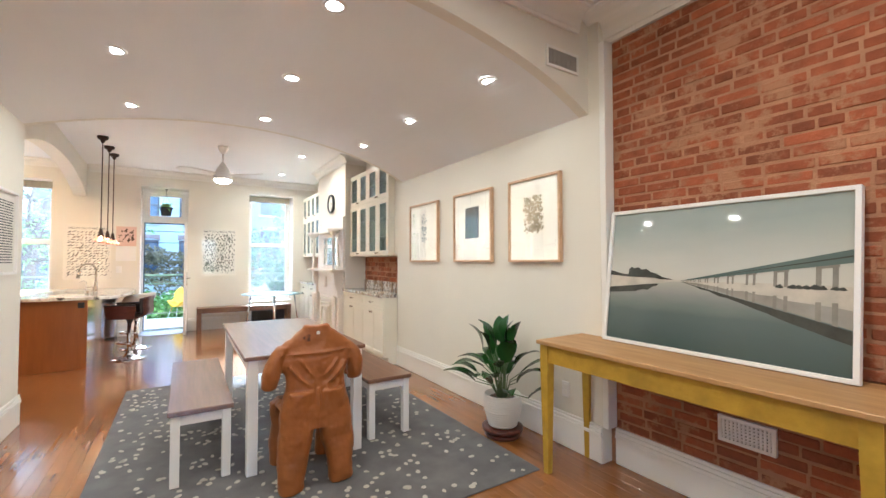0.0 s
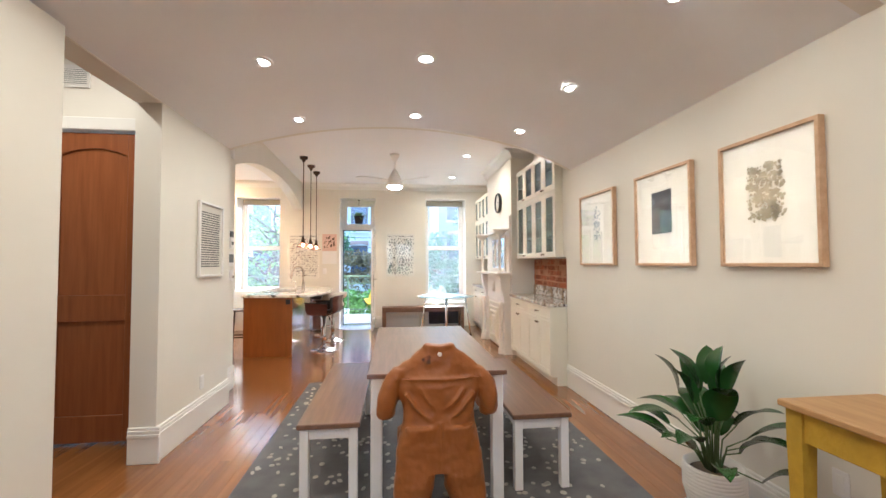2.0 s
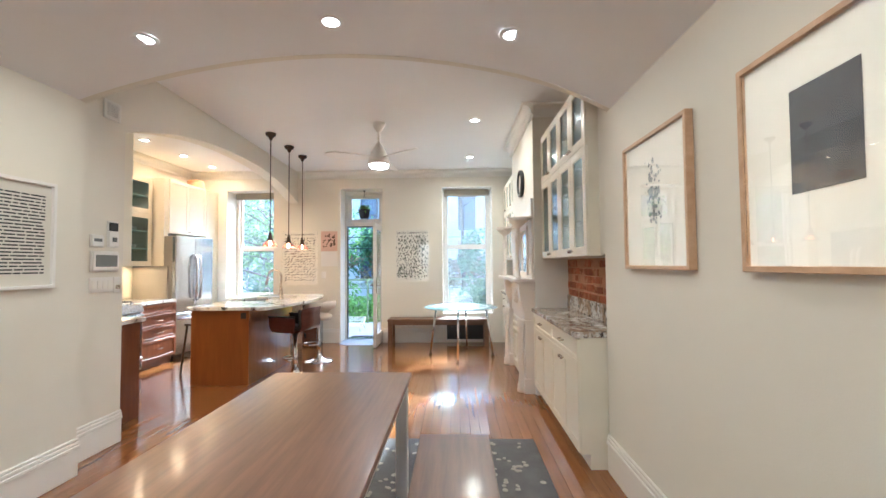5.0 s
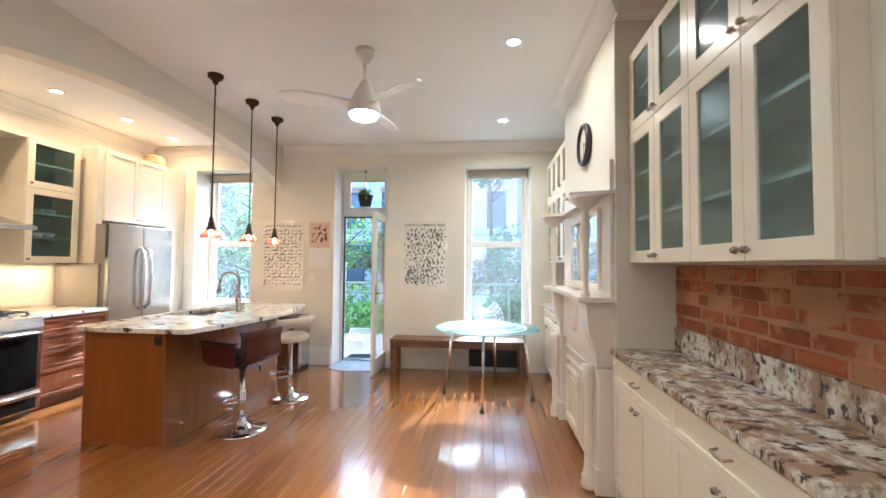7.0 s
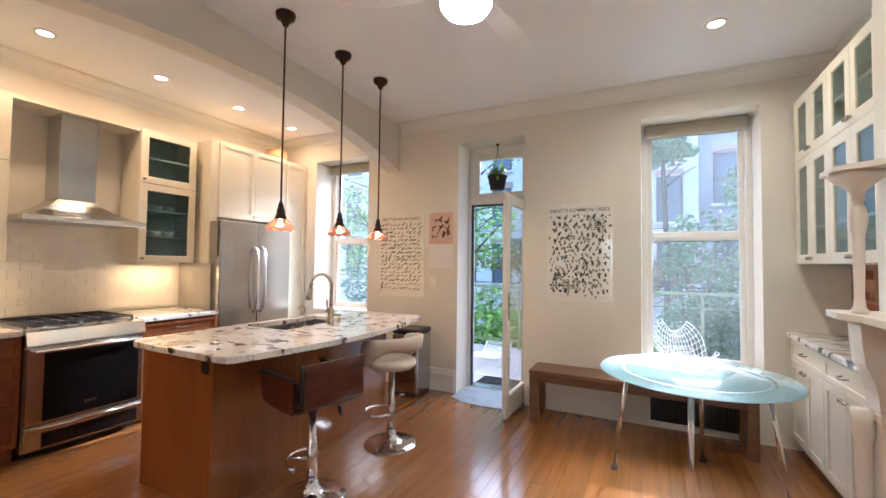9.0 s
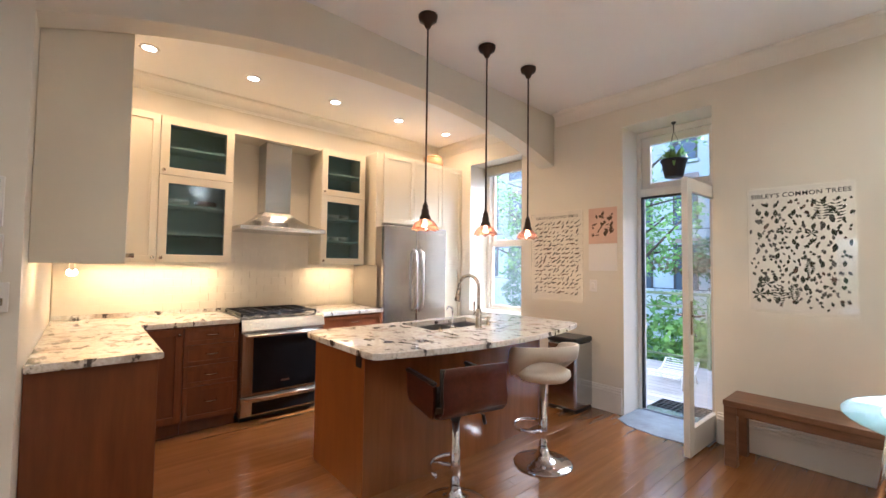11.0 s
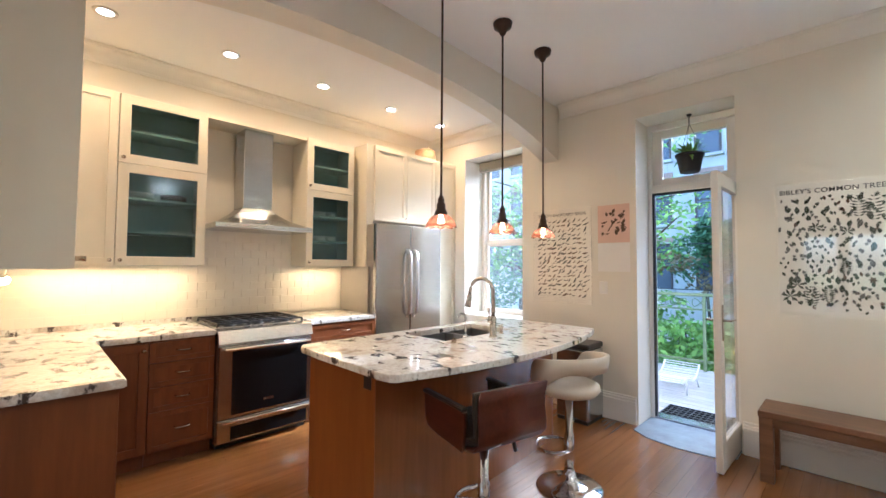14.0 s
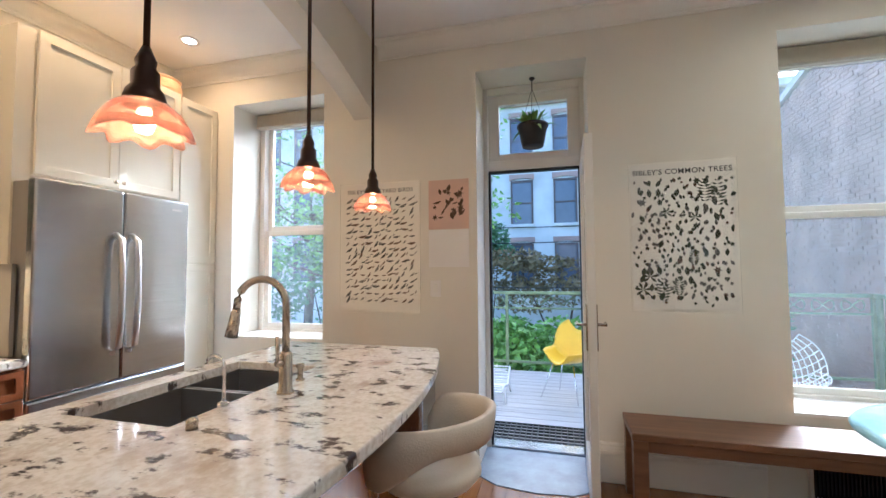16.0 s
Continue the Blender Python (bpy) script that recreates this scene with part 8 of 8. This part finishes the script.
part("coping", prism([(10.1, 5.6), (15.6, 5.6), (19.1, 4.6), (19.1, 4.75), (15.65, 5.75), (10.1, 5.75)], "x", 5.1, 9.1), STUCCO, nb, "slate coping")
# coursing of the gable: brick rows standing slightly proud
cm = bmesh.new()
rr = random.Random(31)
z = GZ
row = 0
while z < 5.5:
    y = 10.22 + (0.11 if row % 2 else 0)
    ymax = 18.95 if z < 4.55 else 15.6 + (5.6 - z) / 1.0 * 3.4
    while y < ymax - 0.22:
        if rr.random() < 0.93:
            box(5.19 - rr.uniform(0, 0.012), y, z, 5.2, y + 0.215, z + 0.072, bm=cm)
        y += 0.228
    z += 0.085
    row += 1
tagged(part("brick_courses", cm, mat("gable_brick", (0.45, 0.29, 0.22), 0.9, 0, 0.3, 1.2), nb), "weathered brick courses", kind="stuff")
wire = thing("overhead_wire", (0, 13, 3), "black overhead cables across the garden", "cable")
for z0_, z1_ in ((2.75, 2.6), (2.2, 2.35), (1.05, 1.15)):
    part("cable", tube([(-12 + 2.4 * k, 17.5, z0_ + (z1_ - z0_) * k / 10 - 0.25 * math.sin(math.pi * k / 10)) for k in range(11)], 0.012, 5), BLACK, wire, "", True)
for px in (-12.0, 12.0):
    part("pole", tube([(px, 17.5, GZ), (px, 17.5, 3.4)], 0.08, 8, None, 0.06), BARK, wire, "wooden pole", True)

# ---- pieces of the setting: planks, bricks, tiles ----


def piece(name, me, parent, loc, scale=(1, 1, 1)):
    ob = new(name, me)
    ob.parent, ob.location, ob.scale = parent, Vector(loc) - ORG.get(parent, Vector((0, 0, 0))), scale
    return ob


def block_mesh(name, sx, sy, sz, bevel, material):
    bm = box(0, 0, 0, sx, sy, sz, bevel)
    bmesh.ops.recalc_face_normals(bm, faces=bm.faces)
    me = bpy.data.meshes.new(name)
    bm.to_mesh(me)
    bm.free()
    me.materials.append(material)
    return me


rng = random.Random(5)
PW = 0.0825
plank_meshes = [block_mesh("plank", PW - 0.0008, L, 0.0155, 0.0006, FLOORWOOD) for L in (1.3, 1.7, 2.2, 2.7)]
LENS_ = (1.3, 1.7, 2.2, 2.7)
near, rest = 0, bmesh.new()
x = XK
while x < 2.9:
    y = YF - rng.uniform(0, 1.2)
    while y < YB + 0.02:
        k = rng.randrange(4)
        if x > -1.5 and y + LENS_[k] > 1.5 and near < 300 and y + LENS_[k] < YB + 0.05:
            piece("plank", plank_meshes[k], floor_base, (x, y, -0.0155 - 0.0005 * rng.random()), (1, (LENS_[k] - 0.001) / LENS_[k], 1))
            near += 1
        else:
            box(x, max(y, YF), -0.0155, x + PW - 0.0008, min(y + LENS_[k] - 0.001, YB + 0.05), -0.0003, bm=rest)
        y += LENS_[k]
    x += PW
tagged(part("plank_rest", rest, FLOORWOOD, floor_base), "oak floor strips farther off", kind="stuff")


def brick_field(parent, x, y0, y1, z0, z1, near_y=None, bl=0.192, bh=0.0475, j=0.0125):
    """Bricks standing up to 7 mm proud of the mortar face at x, facing -x."""
    me = [block_mesh("brick", 0.05, bl, bh, 0.004, BRICKM), block_mesh("brick", 0.05, bl / 2 - j / 2, bh, 0.004, BRICKM)]
    z, row = z0, 0
    far = bmesh.new()
    while z + bh <= z1 + 0.02:
        y = y0 - (bl + j) * (0.5 if row % 2 else 0) + rng.uniform(-0.02, 0.02)
        header = row % 6 == 5
        while y < y1 - 0.03:
            L = bl / 2 - j / 2 if (header or rng.random() < 0.08) else bl * rng.uniform(0.9, 1.06)
            a, b = max(y, y0), min(y + L, y1)
            if b - a > 0.03:
                proud = rng.uniform(0.0005, 0.007)
                if near_y is None or b > near_y:
                    m = me[0] if L > bl * 0.8 else me[1]
                    piece("brick", m, parent, (x - proud, a, z + rng.uniform(-0.004, 0.004)), (1, (b - a) / (bl if L > bl * 0.8 else L), min(1.0, (z1 - z) / bh) * rng.uniform(0.92, 1.06)))
                else:
                    box(x - proud, a, z, x + 0.04, b, min(z + bh, z1), 0, far)
            y += L + j
        z += bh + j
        row += 1
    if len(far.verts):
        tagged(part("brick_rest", far, BRICKM, parent), "red bricks farther off", kind="stuff")
    else:
        far.free()


brick_field(brick_wall, 2.80, YF, 1.655, 0.245, 2.87, 0.30)
brick_field(brick_niche, 2.885, 4.87, 6.45, 1.065, 1.435, None, 0.205, 0.06, 0.013)
brick_field(brick_niche_rear, 2.885, 8.06, 9.40, 1.065, 1.455, None, 0.205, 0.06, 0.013)
TW, TH = 0.150, 0.075
tm = block_mesh("tile", 0.006, TW - 0.0012, TH - 0.0012, 0.0004, TILE)
for r in range(11):
    for c in range(17):
        z, y = 0.955 + r * TH, 5.31 + c * TW - (TW / 2 if r % 2 else 0)
        if z > 1.33 and not 6.52 < y < 7.42 - TW / 2:
            continue
        if y > 5.305 and y + TW < 7.97 and z + TH < 1.72:
            piece("tile", tm, splash, (XK + 0.012, y, z))
